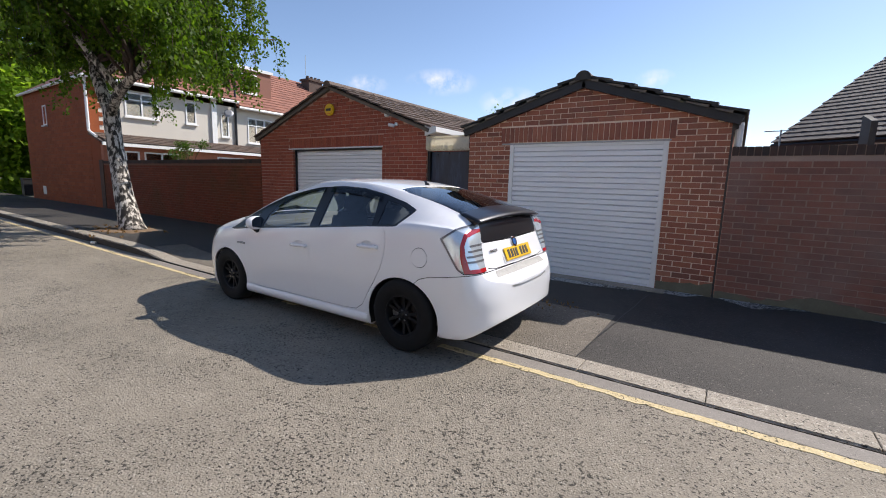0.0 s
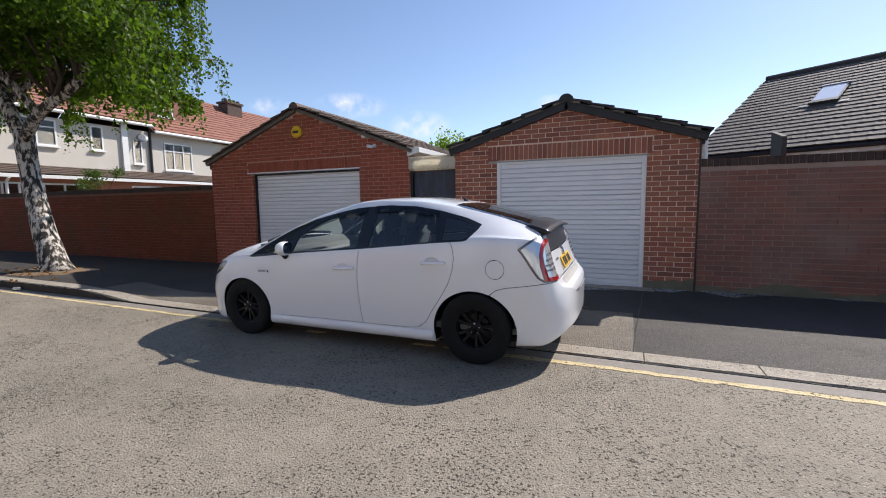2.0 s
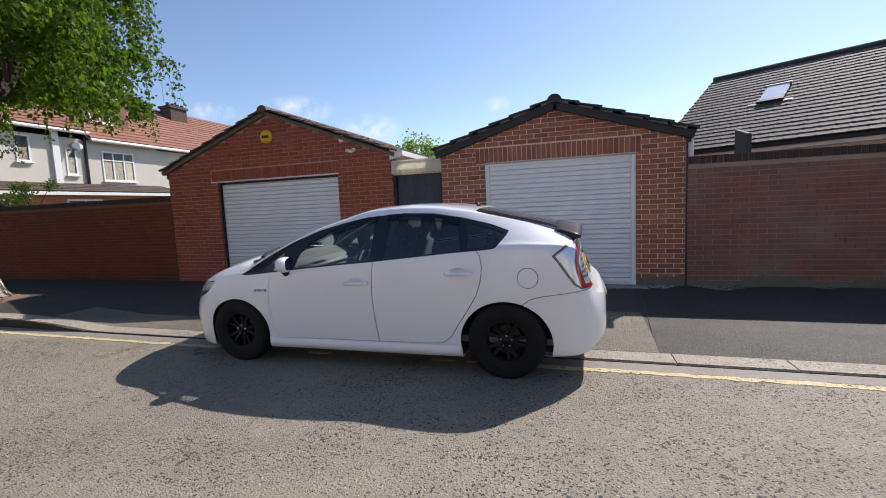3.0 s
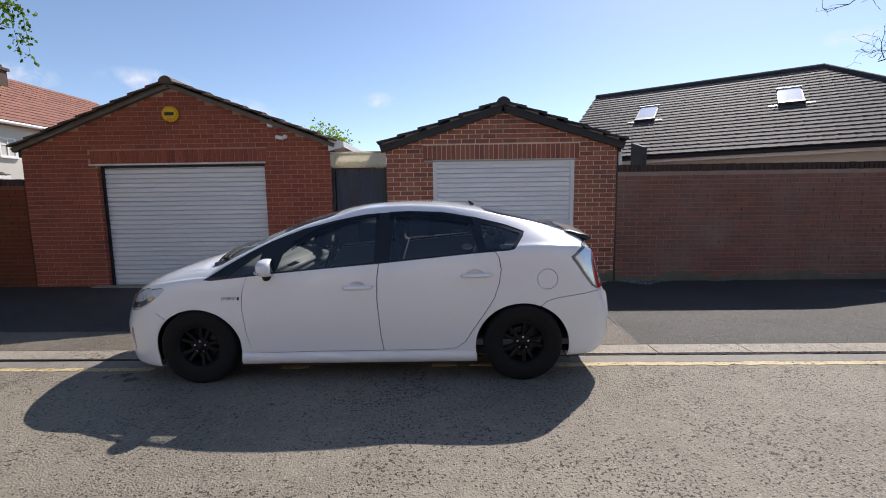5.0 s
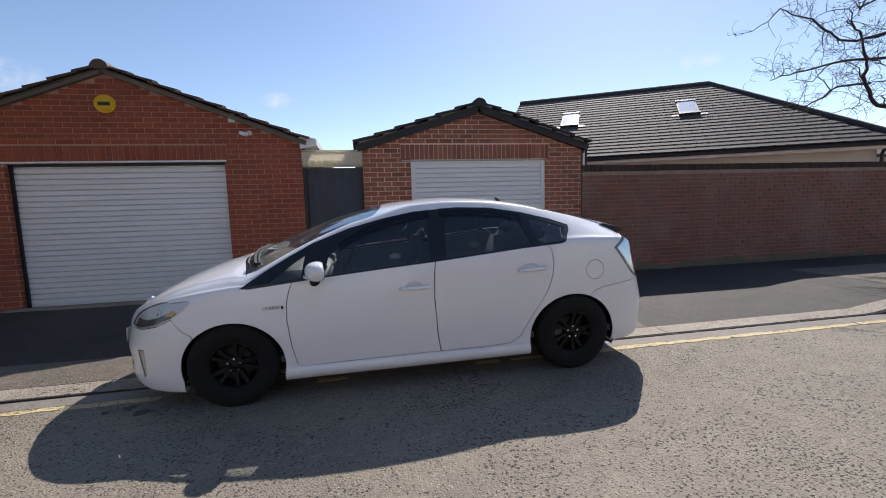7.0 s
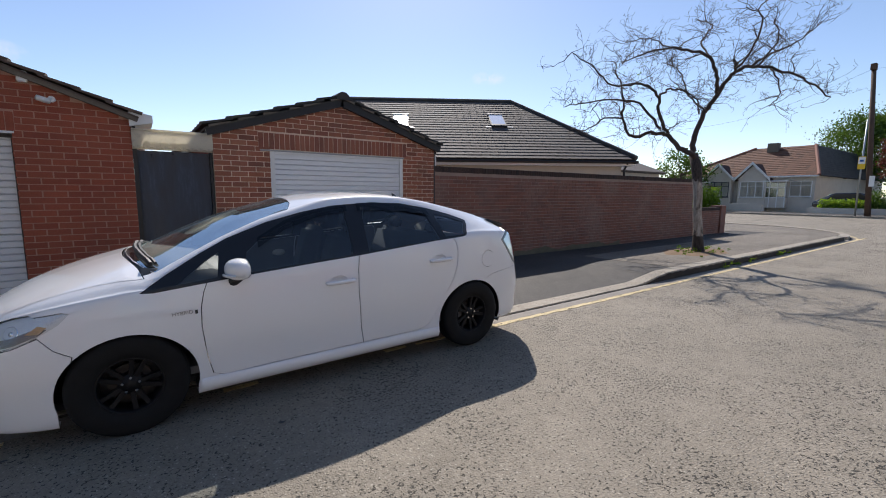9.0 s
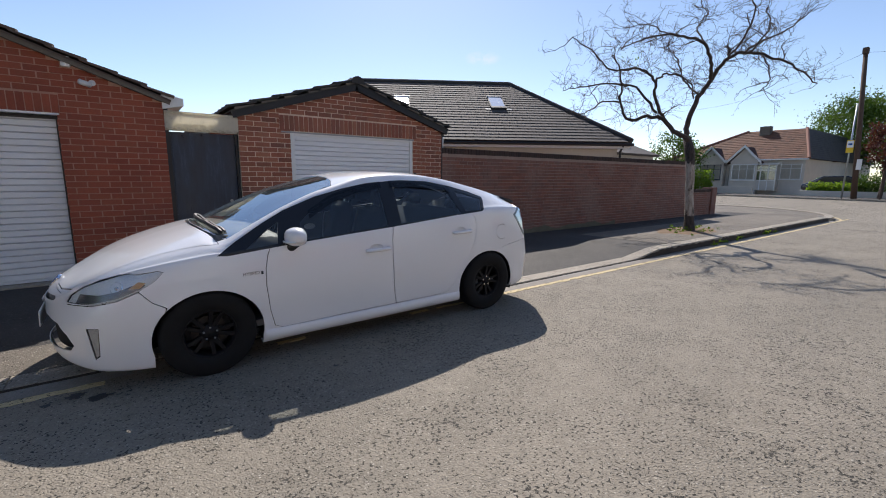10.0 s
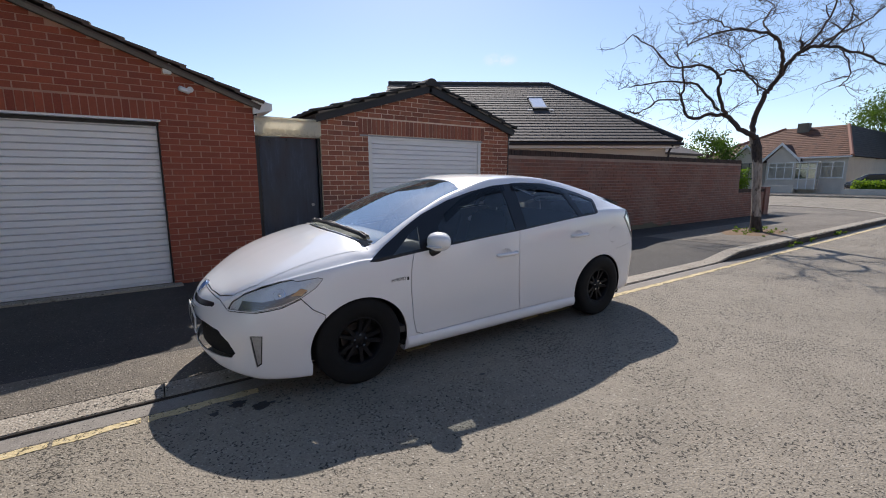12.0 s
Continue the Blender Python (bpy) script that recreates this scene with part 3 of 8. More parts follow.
sheet("pavement", spread(34.74, 38.5, 4), spread(-40, 60, 10), lambda x, y: 0.11, TARMAC, "tarmac footway across the side street")
# near side, behind the walk
sheet("pavement", spread(-70, 19, 20), spread(-7.4, -4.75, 3), lambda x, y: 0.1, TARMAC, "tarmac footway on the near side of the road")
near_kerb = thing("kerb", "pale concrete kerb on the near side", "kerb", kind="structure")
for i in range(90):
    part("kerb_stone", box_bm(-60 + i * 0.87, -60 + i * 0.87 + 0.86, -4.76, -4.58, -0.1, 0.12), CONCRETE, near_kerb)

# ---- the two garages, the gate and the walls ----
def garage(name, label, x0, x1, eave, ridge_x, ridge_z, door, depth, brick, mortar, tile, verge, verge_label, recess, frame_w, soldier, near):
    """A brick garage with its gable to the street, a slatted shutter and a tiled roof."""
    g = thing(name, label, "garage", (0, WALL_Y, 0))
    dx0, dx1, dz = door
    base = 0.0
    slope_l = (ridge_z - eave) / (ridge_x - x0)
    slope_r = (ridge_z - eave) / (x1 - ridge_x)

    def gable(x):
        return ridge_z - (slope_l * (ridge_x - x) if x < ridge_x else slope_r * (x - ridge_x))

    t = 0.215
    # mortar core of the front, with the door opening through it
    front = bmesh.new()
    for o in ([(x0, base), (dx0, base), (dx0, gable(dx0)), (x0, eave)], [(dx1, base), (x1, base), (x1, eave), (dx1, gable(dx1))],
              [(dx0, dz), (dx1, dz), (dx1, gable(dx1)), (ridge_x, ridge_z), (dx0, gable(dx0))]):
        prism_bm(o, "y", 0.0, t, front)
    part("front_wall", front, mortar, g)
    for a, b in ((x0, x0 + t), (x1 - t, x1)):
        part("side_wall", box_bm(a, b, t, depth, base, eave), brick, g)
    part("back_wall", prism_bm([(x0, base), (x1, base), (x1, eave), (ridge_x, ridge_z), (x0, eave)], "y", depth - t, depth), brick, g)
    part("floor_slab", box_bm(x0 + t, x1 - t, t, depth - t, base, 0.095), CONCRETE, g)
    s0, s1, sz0, sz1 = soldier

    brick_field(g, x0, x1, 0.06, ridge_z, 0.0, brick, near, ((dx0, dx1, -1, dz + 0.03), (s0, s1, sz0 + 0.005, sz1)), lambda x: gable(x) - 0.03)
    # reveal bricks round the opening
    for side, out in ((dx0, 1), (dx1, -1)) if recess > 0.05 else ():
        brick_field(g, 0.0, recess, 0.06, dz, side, brick, near, axis="y", out=out, limit=30, length=0.102)
    # upright lintel course
    n = int((s1 - s0) / 0.075)
    w = (s1 - s0) / n
    me = mesh_from("brick", box_verts(-w / 2 + 0.005, w / 2 - 0.005, -0.007, 0.02, -(sz1 - sz0) / 2 + 0.006, (sz1 - sz0) / 2 - 0.006), BOX_FACES, brick)
    pieces("brick", g, me, [pose(s0 + w * (i + 0.5), random.uniform(-0.002, 0.002), (sz0 + sz1) / 2) for i in range(n)], near)
    part("lintel", box_bm(dx0 - 0.14, dx1 + 0.02, -0.012, 0.1, dz - 0.002, dz + 0.022), WHITE_PAINT if recess > 0.05 else STEEL, g, "painted steel lintel edge")
    # roof: battens closed by boards, courses of tiles, ridge
    over, front_y = 0.09, -0.11
    for side in (-1, 1):
        edge = x0 if side < 0 else x1
        run = abs(edge - ridge_x) + over
        slope = slope_l if side < 0 else slope_r
        ang = math.degrees(math.atan(slope))
        length = run / math.cos(radians(ang))
        deck = prism_bm([(0, 0.0), (-side * 0.0, 0.02), (side * length, 0.02), (side * length, 0.0)] if side > 0 else [(0, 0.0), (side * length, 0.0), (side * length, 0.02), (0, 0.02)], "y", front_y + 0.02, depth + 0.05)
        part("roof_deck", deck, tile, g, m=pose(ridge_x, 0, ridge_z + 0.012, 0, side * ang, 0))
        rows = int(length / 0.30)
        gauge = length / rows
        tw = 0.30
        cols = int((depth + 0.1) / tw)
        profile = [(-0.03, 0.0), (gauge + 0.03, 0.0), (gauge + 0.03, 0.034), (-0.03, 0.022)]
        verts = []
        for y in (0.002, 0.10, 0.15, 0.20, tw - 0.002):
            hump = 0.012 if 0.05 < y < 0.18 else 0.0
            verts += [(px, y, pz + (hump if pz > 0 else 0)) for px, pz in profile]
        faces = [(0, 1, 2, 3), (19, 18, 17, 16)]
        for k in range(4):
            faces += [(4 * k + j, 4 * k + 4 + j, 4 * k + 4 + (j + 1) % 4, 4 * k + (j + 1) % 4) for j in range(4)]
        me = mesh_from("roof_tile", verts, faces, tile)
        ms = []
        for r in range(rows):
            for c in range(cols):
                d = r * gauge
                tip = 3.2
                m = pose(ridge_x, front_y + c * tw, ridge_z + 0.034, 0, side * ang, 0)
                local = pose(side * (d if side > 0 else d), 0, 0.014 + 0.008 * random.random(), 0, 0, 0)
                turn = pose(0, 0, 0, 0, side * -tip, 0)
                flip = Matrix.Diagonal((side, 1, 1, 1))
                ms.append(m @ local @ turn @ flip)
        pieces("roof_tile", g, me, ms, (ridge_x, 0, ridge_z), 60 if side < 0 else 90, "tile_course")
        # bargeboard / verge under the tiles
        z0, z1 = (-0.05 if verge is VERGE_MORTAR else -0.10), 0.006
        part("bargeboard", prism_bm([(0, z0), (side * length, z0 * 0.9), (side * length, z1), (0, z1)] if side > 0 else [(0, z0), (0, z1), (side * length, z1), (side * length, z0 * 0.9)], "y", front_y + 0.03, 0.0 - 0.012), verge, g, verge_label, m=pose(ridge_x, 0, ridge_z + 0.012, 0, side * ang, 0))
        if verge is BLACK_PAINT:
            for r in range(rows):
                d = r * gauge + random.uniform(0.0, 0.04)
                w = gauge * random.uniform(0.45, 0.85)
                lo, hi = side * d, side * (d + w)
                part("verge_mortar", prism_bm([(min(lo, hi), 0.012), (max(lo, hi), 0.012), (max(lo, hi), 0.046 if side > 0 else 0.026), (min(lo, hi), 0.026 if side > 0 else 0.046)], "y", front_y + 0.004, front_y + 0.05), VERGE_MORTAR, g, m=pose(ridge_x, 0, ridge_z + 0.012, 0, side * ang, 0))
        # eaves board and gutter
        gx = edge + side * 0.05
        part("eaves_board", box_bm(min(edge, gx), max(edge, gx), 0.0, depth, eave - 0.14, eave + 0.0), BLACK_PAINT, g)
    for i in range(int((depth + 0.2) / 0.44)):
        bm = bmesh.new()
        ring = []
        for y in (front_y - 0.02 + i * 0.44, front_y - 0.02 + i * 0.44 + 0.43):
            ring.append([bm.verts.new((ridge_x + 0.115 * math.cos(a), y, ridge_z + 0.015 + 0.115 * math.sin(a))) for a in spread(-0.1, math.pi + 0.1, 10)])
        for k in range(10):
            bm.faces.new((ring[0][k], ring[0][k + 1], ring[1][k + 1], ring[1][k]))
        bm.faces.new(ring[0]), bm.faces.new(ring[1])
        part("ridge_tile", bm, tile, g, smooth=False)
    # slatted shutter
    sh = part("shutter_back", box_bm(dx0 + 0.01, dx1 - 0.01, recess + 0.035, recess + 0.045, 0.1, dz), SHUTTER, g)
    a, b = dx0 + frame_w, dx1 - frame_w
    pitch = 0.0775
    rows = int((dz - 0.10) / pitch)
    prof = [(0.0, 0.006), (0.004, -0.006), (0.011, -0.0105), (0.064, -0.012), (0.0705, -0.007), (0.0735, 0.006)]
    verts = [(x, y, z) for x in (a, b) for z, y in prof] + [(x, 0.02, z) for x in (a, b) for z in (0.0, 0.0735)]
    n = len(prof)
    faces = [(i, i + 1, n + i + 1, n + i) for i in range(n - 1)]
    faces += [(0, n, 2 * n + 2, 2 * n), (n - 1, 2 * n + 1, 2 * n + 3, 2 * n - 1), tuple(range(n))[::-1] + (2 * n, 2 * n + 1)]
    slat = mesh_from("slat", verts, faces, SHUTTER)
    for r in range(rows):
        part("slat", slat, None, g, m=pose(0, recess + 0.012 + random.uniform(-0.0008, 0.0008), 0.13 + r * pitch))
    part("bottom_rail", box_bm(a, b, recess, recess + 0.03, 0.096, 0.128, 0.004), SHUTTER, g)
    return g


garage_left = garage("garage", "red brick garage with brown tiled gable and white roller shutter", -10.0, -4.84, 2.42, -7.40, 3.38, (-8.74, -5.93, 2.13), 6.0,
                     BRICK_RED, MORTAR_RED, TILE_BROWN, VERGE_MORTAR, "grey mortar verge", 0.10, 0.03, (-8.85, -5.9, 2.15, 2.37), (-6, 0, 1.8))
garage_right = garage("garage", "orange brick garage with black bargeboards and white roller shutter", -3.92, -0.16, 2.36, -2.02, 2.96, (-3.16, -0.85, 2.10), 6.0,
                      BRICK_ORANGE, MORTAR_LIGHT, TILE_BLACK, BLACK_PAINT, "black painted bargeboard", 0.02, 0.07, (-3.32, -0.78, 2.125, 2.37), (-2, 0, 1.5))
# jambs of the right door; dark guides of the left one, black also for the reveal's shade
for a in (-3.16, -0.92):
    part("jamb", box_bm(a + 0.001, a + 0.069, 0.0, 0.09, 0.09, 2.10, 0.006), WHITE_PAINT, garage_right, "white door jamb")
part("head_frame", box_bm(-3.09, -0.92, 0.0, 0.09, 2.06, 2.099, 0.004), WHITE_PAINT, garage_right)
part("guide_rail", box_bm(-8.739, -8.705, 0.06, 0.14, 0.095, 2.125), BLACK_PAINT, garage_left, "black shutter guide, with the reveal's shade painted in")
part("guide_rail", box_bm(-5.955, -5.931, 0.06, 0.14, 0.095, 2.125), BLACK_PAINT, garage_left, "black shutter guide, with the reveal's shade painted in")
# Black strip: the shadow under the lintel, put in as colour.
part("head_gap", box_bm(-8.70, -5.96, 0.085, 0.13, 2.085, 2.128), BLACK_PAINT, garage_left, "black strip painted for the shade above the shutter")
part("threshold", box_bm(-8.95, -5.85, -0.16, 0.02, 0.05, 0.108, 0.01), CONCRETE, garage_left, "low concrete threshold")
part("threshold", box_bm(-3.3, -0.7, -0.22, 0.05, 0.05, 0.103, 0.01), CONCRETE, garage_right, "pale concrete threshold")
# white end of the eaves gutter beside the gate
part("gutter_end", prism_bm([(-4.85, 2.30), (-4.60, 2.36), (-4.60, 2.45), (-4.85, 2.50)], "y", -0.06, 5.0), WHITE_PAINT, garage_left, "white soffit and gutter end")

alarm = thing("alarm_box", "round yellow burglar alarm box on the gable", "alarm box", (-7.41, WALL_Y - 0.006, 2.93))
bm = disc_bm(0.135, 0.07, 32, 0.02)
bmesh.ops.scale(bm, vec=(1.0, 0.92, 1.0), verts=bm.verts)
part("cover", bm, YELLOW_BOX, alarm, smooth=False, m=pose(0, -0.035, 0, 90, 0, 0))
part("logo", box_bm(-0.075, 0.075, -0.073, -0.070, -0.028, 0.022), DARK_INK, alarm, "dark printed mark")
part("lens", box_bm(-0.05, 0.05, -0.074, -0.066, -0.095, -0.075), plain("amber_lens", (0.8, 0.3, 0.02), 0.3, relief=0.0), alarm)

sensor = thing("sensor_box", "small weathered white sensor box under the verge", "sensor", (-5.79, WALL_Y - 0.006, 2.755))
part("housing", box_bm(-0.045, 0.045, -0.06, 0.0, -0.06, 0.06, 0.008), WHITE_PAINT, sensor)
cctv = thing("security_camera", "small white bullet camera on a wall bracket", "security camera", (-5.60, WALL_Y - 0.006, 2.53))
part("bracket", disc_bm(0.035, 0.03, 16), WHITE_PAINT, cctv, m=pose(0.04, -0.015, 0.01, 90, 0, 0))
part("body", disc_bm(0.032, 0.13, 16, 0.006), WHITE_PAINT, cctv, m=pose(-0.03, -0.07, -0.01, 78, 0, -62), smooth=True)
part("arm", tube_bm([(0.04, -0.02, 0.01), (0.02, -0.06, 0.0)], 0.012), WHITE_PAINT, cctv)

part("eaves_pipe", tube_bm([(-0.10, 0.10, 2.30), (-0.10, 0.10, 1.99)], 0.045, 10), WHITE_PAINT, garage_right, "pale grey downpipe at the eaves")

# gate between the garages
gate = thing("gate", "faded blue-black sheeted side gate with streaked paint", "gate", (0, WALL_Y, 0))
part("gate_leaf", box_bm(-4.80, -3.94, 0.10, 0.14, 0.09, 2.02), GATE_PAINT, gate)
part("gate_post", box_bm(-4.838, -4.79, 0.04, 0.16, 0.05, 2.03), BLACK_PAINT, gate)
part("gate_post", box_bm(-3.96, -3.922, 0.04, 0.16, 0.05, 2.03), BLACK_PAINT, gate)
part("gate_panel", box_bm(-4.775, -3.975, 0.088, 0.10, 0.13, 1.98, 0.004), GATE_PAINT, gate)
part("gate_lock", disc_bm(0.022, 0.02, 14), STEEL, gate, m=pose(-4.06, 0.08, 1.05, 90, 0, 0))
beam = tagged(part("gate_beam", box_bm(-4.838, -3.922, -0.03, -0.018, 2.06, 2.262), CREAM_SHEET, None, m=pose(0, WALL_Y, 0)), "weathered cream corrugated plastic over the gate with flaking edge", "beam", kind="structure")
for i in range(9):
    part("scallop", disc_bm(0.046, 0.008, 16), CREAM_SHEET, beam, m=pose(-4.785 + i * 0.1005, -0.036, 2.085, 90, 0, 0))
part("beam_cap", box_bm(-4.838, -3.922, -0.05, 0.03, 2.266, 2.285, 0.006), CREAM_SHEET, beam)
part("beam_rail", box_bm(-4.838, -3.922, 0.06, 0.11, 2.035, 2.075), CREAM_PAINT, beam)

# garden walls
def wall(name, label, x0, x1, top, brick, mortar, near, limit=300, coping=True, base=-0.05):
    w = part(name, box_bm(x0, x1, 0.0, 0.215, base, top), mortar, None, m=pose(0, WALL_Y, 0))
    tagged(w, label, "wall", kind="structure")
    cop = 0.11 if coping else 0.0
    brick_field(w, x0, x1, 0.03, top - cop + 0.01, 0.0, brick, near, limit=limit)
    if coping:
        me = mesh_from("brick", box_verts(-0.0325, 0.0325, -0.012, 0.222, -0.055, 0.055), BOX_FACES, BRICK_SOOT)
        n = int((x1 - x0) / 0.075)
        pieces("brick", w, me, [pose(x0 + (i + 0.5) * (x1 - x0) / n, 0, top - 0.052 + random.uniform(-0.003, 0.003)) for i in range(n)], near, 60, "coping_course")
    return w


wall_east = wall("wall_east", "tall brown brick wall stained with damp and soot", -0.15, 10.4, 2.0, BRICK_BROWN, MORTAR_DAMP, (1, 0, 1.2))
part("movement_joint", box_bm(-0.176, -0.152, -0.0095, 0.0, 0.05, 2.3), PIPE_BLACK, wall_east)
MOSSY_CEMENT = plain("mossy_cement_plinth", (0.15, 0.14, 0.095), 0.95, vary=0.4, scale=5, fine=45, relief=0.5)


def foot_band(x0, x1, parent, seed, y0, high=0.20):
    """Cement smeared along a wall's foot, green with damp, with a ragged top."""
    rng = random.Random(seed)
    n = int((x1 - x0) / 0.08)
    tops = [(x0 + (x1 - x0) * i / n, high * (0.95 + 0.3 * math.sin(i * 0.37 + seed) * math.sin(i * 0.11)) + rng.uniform(-0.02, 0.02)) for i in range(n + 1)]
    part("foot_band", prism_bm([(x0, 0.02), (x1, 0.02)] + tops[::-1], "y", y0, 0.004), MOSSY_CEMENT, parent, "greenish damp cement along the wall's foot")


foot_band(-0.148, 6.2, wall_east, 3, -0.014)
foot_band(-0.84, -0.178, garage_right, 5, -0.013, 0.22)
wall_low = wall("wall_corner", "low brown brick wall at the street corner", 10.42, 12.6, 1.04, BRICK_BROWN, MORTAR_DAMP, (10, 0, 1), 60)
pier = tagged(part("pier", box_bm(12.55, 12.95, -0.06, 0.32, -0.05, 1.10, 0.01), BRICK_BROWN, None, m=pose(0, WALL_Y, 0)), "brown brick pier at the wall's end", "pier", kind="structure")
wall_west = wall("wall_west", "tall dark red brick garden wall, mossy along the top", -20.3, -10.02, 1.92, BRICK_DARK, MORTAR_BROWN, (-10, 0, 1.2), base=-0.1)

# ---- houses ----
def window(parent, name, w, h, m, bars=1, transom=0.0, frame=WHITE_PAINT, deep=0.06, curtain=None):
    """Frame, panes, sill and a flat panel behind, painted dark as a dim room's shade; local x along the wall, -y
    outward.
    """
    win = part(name, box_bm(-w / 2 + 0.03, w / 2 - 0.03, 0.05, 0.06, -h / 2 + 0.03, h / 2 - 0.03), curtain or ROOM_SHADE, parent, "white framed window", m=m)
    f = 0.06
    bm = bmesh.new()
    box_bm(-w / 2, w / 2, -0.03, 0.045, h / 2 - f, h / 2, 0, bm), box_bm(-w / 2, w / 2, -0.03, 0.045, -h / 2, -h / 2 + f, 0, bm)
    box_bm(-w / 2, -w / 2 + f, -0.028, 0.044, -h / 2 + f, h / 2 - f, 0, bm), box_bm(w / 2 - f, w / 2, -0.028, 0.044, -h / 2 + f, h / 2 - f, 0, bm)
    part("window_frame", bm, frame, win)
    n = bars + 1
    for i in range(1, n):
        x = -w / 2 + w * i / n
        part("mullion", box_bm(x - 0.03, x + 0.03, -0.026, 0.043, -h / 2 + f, h / 2 - f), frame, win)
    if transom:
        z = h / 2 - transom
        part("transom", box_bm(-w / 2 + f, w / 2 - f, -0.024, 0.042, z - 0.025, z + 0.025), frame, win)
    for i in range(n):
        a, b = -w / 2 + w * i / n + 0.03, -w / 2 + w * (i + 1) / n - 0.03
        pane = part("pane", box_bm(a, b, 0.0, 0.006, -h / 2 + f, h / 2 - f), WINDOW_GLASS, win)
        pane.visible_shadow = False
    part("window_sill", box_bm(-w / 2 - 0.05, w / 2 + 0.05, -0.11, 0.0, -h / 2 - 0.06, -h / 2 - 0.003), frame, win)
    return win


def tile_plane(parent, corner, along, up, n_along, n_up, inside, mesh_w, gauge, material, near, limit=300, lap=0.04, thick=0.022, tip=2.6):
    """Courses of tiles over a roof plane from its eave corner; inside(u, v) keeps those within the outline."""
    along, up = Vector(along).normalized(), Vector(up).normalized()
    normal = along.cross(up)
    if normal.z < 0:
        normal = -normal
    verts = []
    w = mesh_w - 0.001
    for x in (0.0, w * 0.3, w * 0.5, w * 0.7, w):
        hump = 0.010 if x == w * 0.5 else 0.0
        verts += [(x, -lap, 0.0), (x, gauge, 0.0), (x, gauge, thick * 0.5), (x, -lap, thick + hump)]
    faces = [(0, 1, 2, 3), (19, 18, 17, 16)]
    for k in range(4):
        faces += [(4 * k + j, 4 * k + 4 + j, 4 * k + 4 + (j + 1) % 4, 4 * k + (j + 1) % 4) for j in range(4)]
    me = mesh_from("roof_tile", verts, faces, material)
    ms = []
    rot = Matrix((along, up, normal)).transposed().to_4x4()
    for r in range(n_up):
        for c in range(n_along):
            u, v = (c - (0.12 if r % 2 else 0.0)) * mesh_w, r * gauge
            if inside(u + mesh_w / 2, v + gauge / 2):
                p = Vector(corner) + along * u + up * v + normal * 0.012
                ms.append(Matrix.Translation(p) @ rot @ pose(0, 0, 0.01 + random.uniform(0, 0.0015), -tip, 0, 0))
    pieces("roof_tile", parent, me, ms, near, limit, "tile_course")


def poly_part(name, points, material, parent, thick=0.06, label=""):
    """A flat plate with the given corners, as thick as given, below its plane."""
    pts = [Vector(p) for p in points]
    n = (pts[1] - pts[0]).cross(pts[2] - pts[0]).normalized()
    if n.z < 0:
        n = -n
    bm = bmesh.new()
    a = [bm.verts.new(p) for p in pts]
    b = [bm.verts.new(p - n * thick) for p in pts]
    bm.faces.new(a), bm.faces.new(b[::-1])
    for i in range(len(pts)):
        bm.faces.new((a[i], a[(i + 1) % len(pts)], b[(i + 1) % len(pts)], b[i]))
    return part(name, bm, material, parent, label)


# bungalow behind the tall wall, turned to the street corner
B_ANG = -32.0
B_D = Vector((math.cos(radians(B_ANG)), math.sin(radians(B_ANG)), 0))
B_N = Vector((-B_D.y, B_D.x, 0))
B_CORNER = Vector((9.64, 8.24, 2.72))
B_LEN, B_DEPTH, B_RISE = 10.7, 5.15, 2.90
bungalow = thing("bungalow", "bungalow with pale render and a large weathered brown tiled roof", "house")


def b_at(u, v, z):
    """u from the near corner back along the eave, v into the house."""
    p = B_CORNER - B_D * u + B_N * v
    return Vector((p.x, p.y, z))


B_HIP = 3.4
b_slope = math.hypot(B_DEPTH, B_RISE)
eave_z, ridge_z = B_CORNER.z, B_CORNER.z + B_RISE
part("wall", prism_bm([tuple(b_at(u, v, 0))[:2] for u, v in ((0.35, 0.35), (B_LEN - 0.1, 0.35), (B_LEN - 0.1, 2 * B_DEPTH - 0.35), (0.35, 2 * B_DEPTH - 0.35))], "z", 0.0, eave_z - 0.02), RENDER_CREAM, bungalow)
gable_pts = [b_at(B_LEN - 0.1, v, z) for v, z in ((0.35, eave_z), (B_DEPTH, ridge_z - 0.1), (2 * B_DEPTH - 0.35, eave_z))]
poly_part("gable_wall", gable_pts, RENDER_CREAM, bungalow, 0.1)
roof_main = poly_part("roof", [b_at(0, 0, eave_z), b_at(B_LEN, 0, eave_z), b_at(B_LEN, B_DEPTH, ridge_z), b_at(B_HIP, B_DEPTH, ridge_z)], TILE_GREY, bungalow, 0.05)
poly_part("roof_hip", [b_at(0, 2 * B_DEPTH, eave_z), b_at(0, 0, eave_z), b_at(B_HIP, B_DEPTH, ridge_z)], TILE_GREY, bungalow, 0.05)
poly_part("roof_back", [b_at(B_LEN, 2 * B_DEPTH, eave_z), b_at(0, 2 * B_DEPTH, eave_z), b_at(B_HIP, B_DEPTH, ridge_z), b_at(B_LEN, B_DEPTH, ridge_z)], TILE_GREY, bungalow, 0.05)
B_UP = (B_N * B_DEPTH + Vector((0, 0, B_RISE))).normalized()
ROWS_B, TILE_W = 23, 0.30


def b_local(p):
    d = Vector(p) - B_CORNER
    return -d.dot(B_D), d.dot(B_N)


tile_plane(roof_main, b_at(B_LEN, 0, eave_z) - B_UP * 0.06, B_D, B_UP, int(B_LEN / TILE_W), ROWS_B, lambda u, v: (B_LEN - u) > B_HIP * v / b_slope, TILE_W, b_slope / ROWS_B, TILE_GREY, (4, 12, 3))
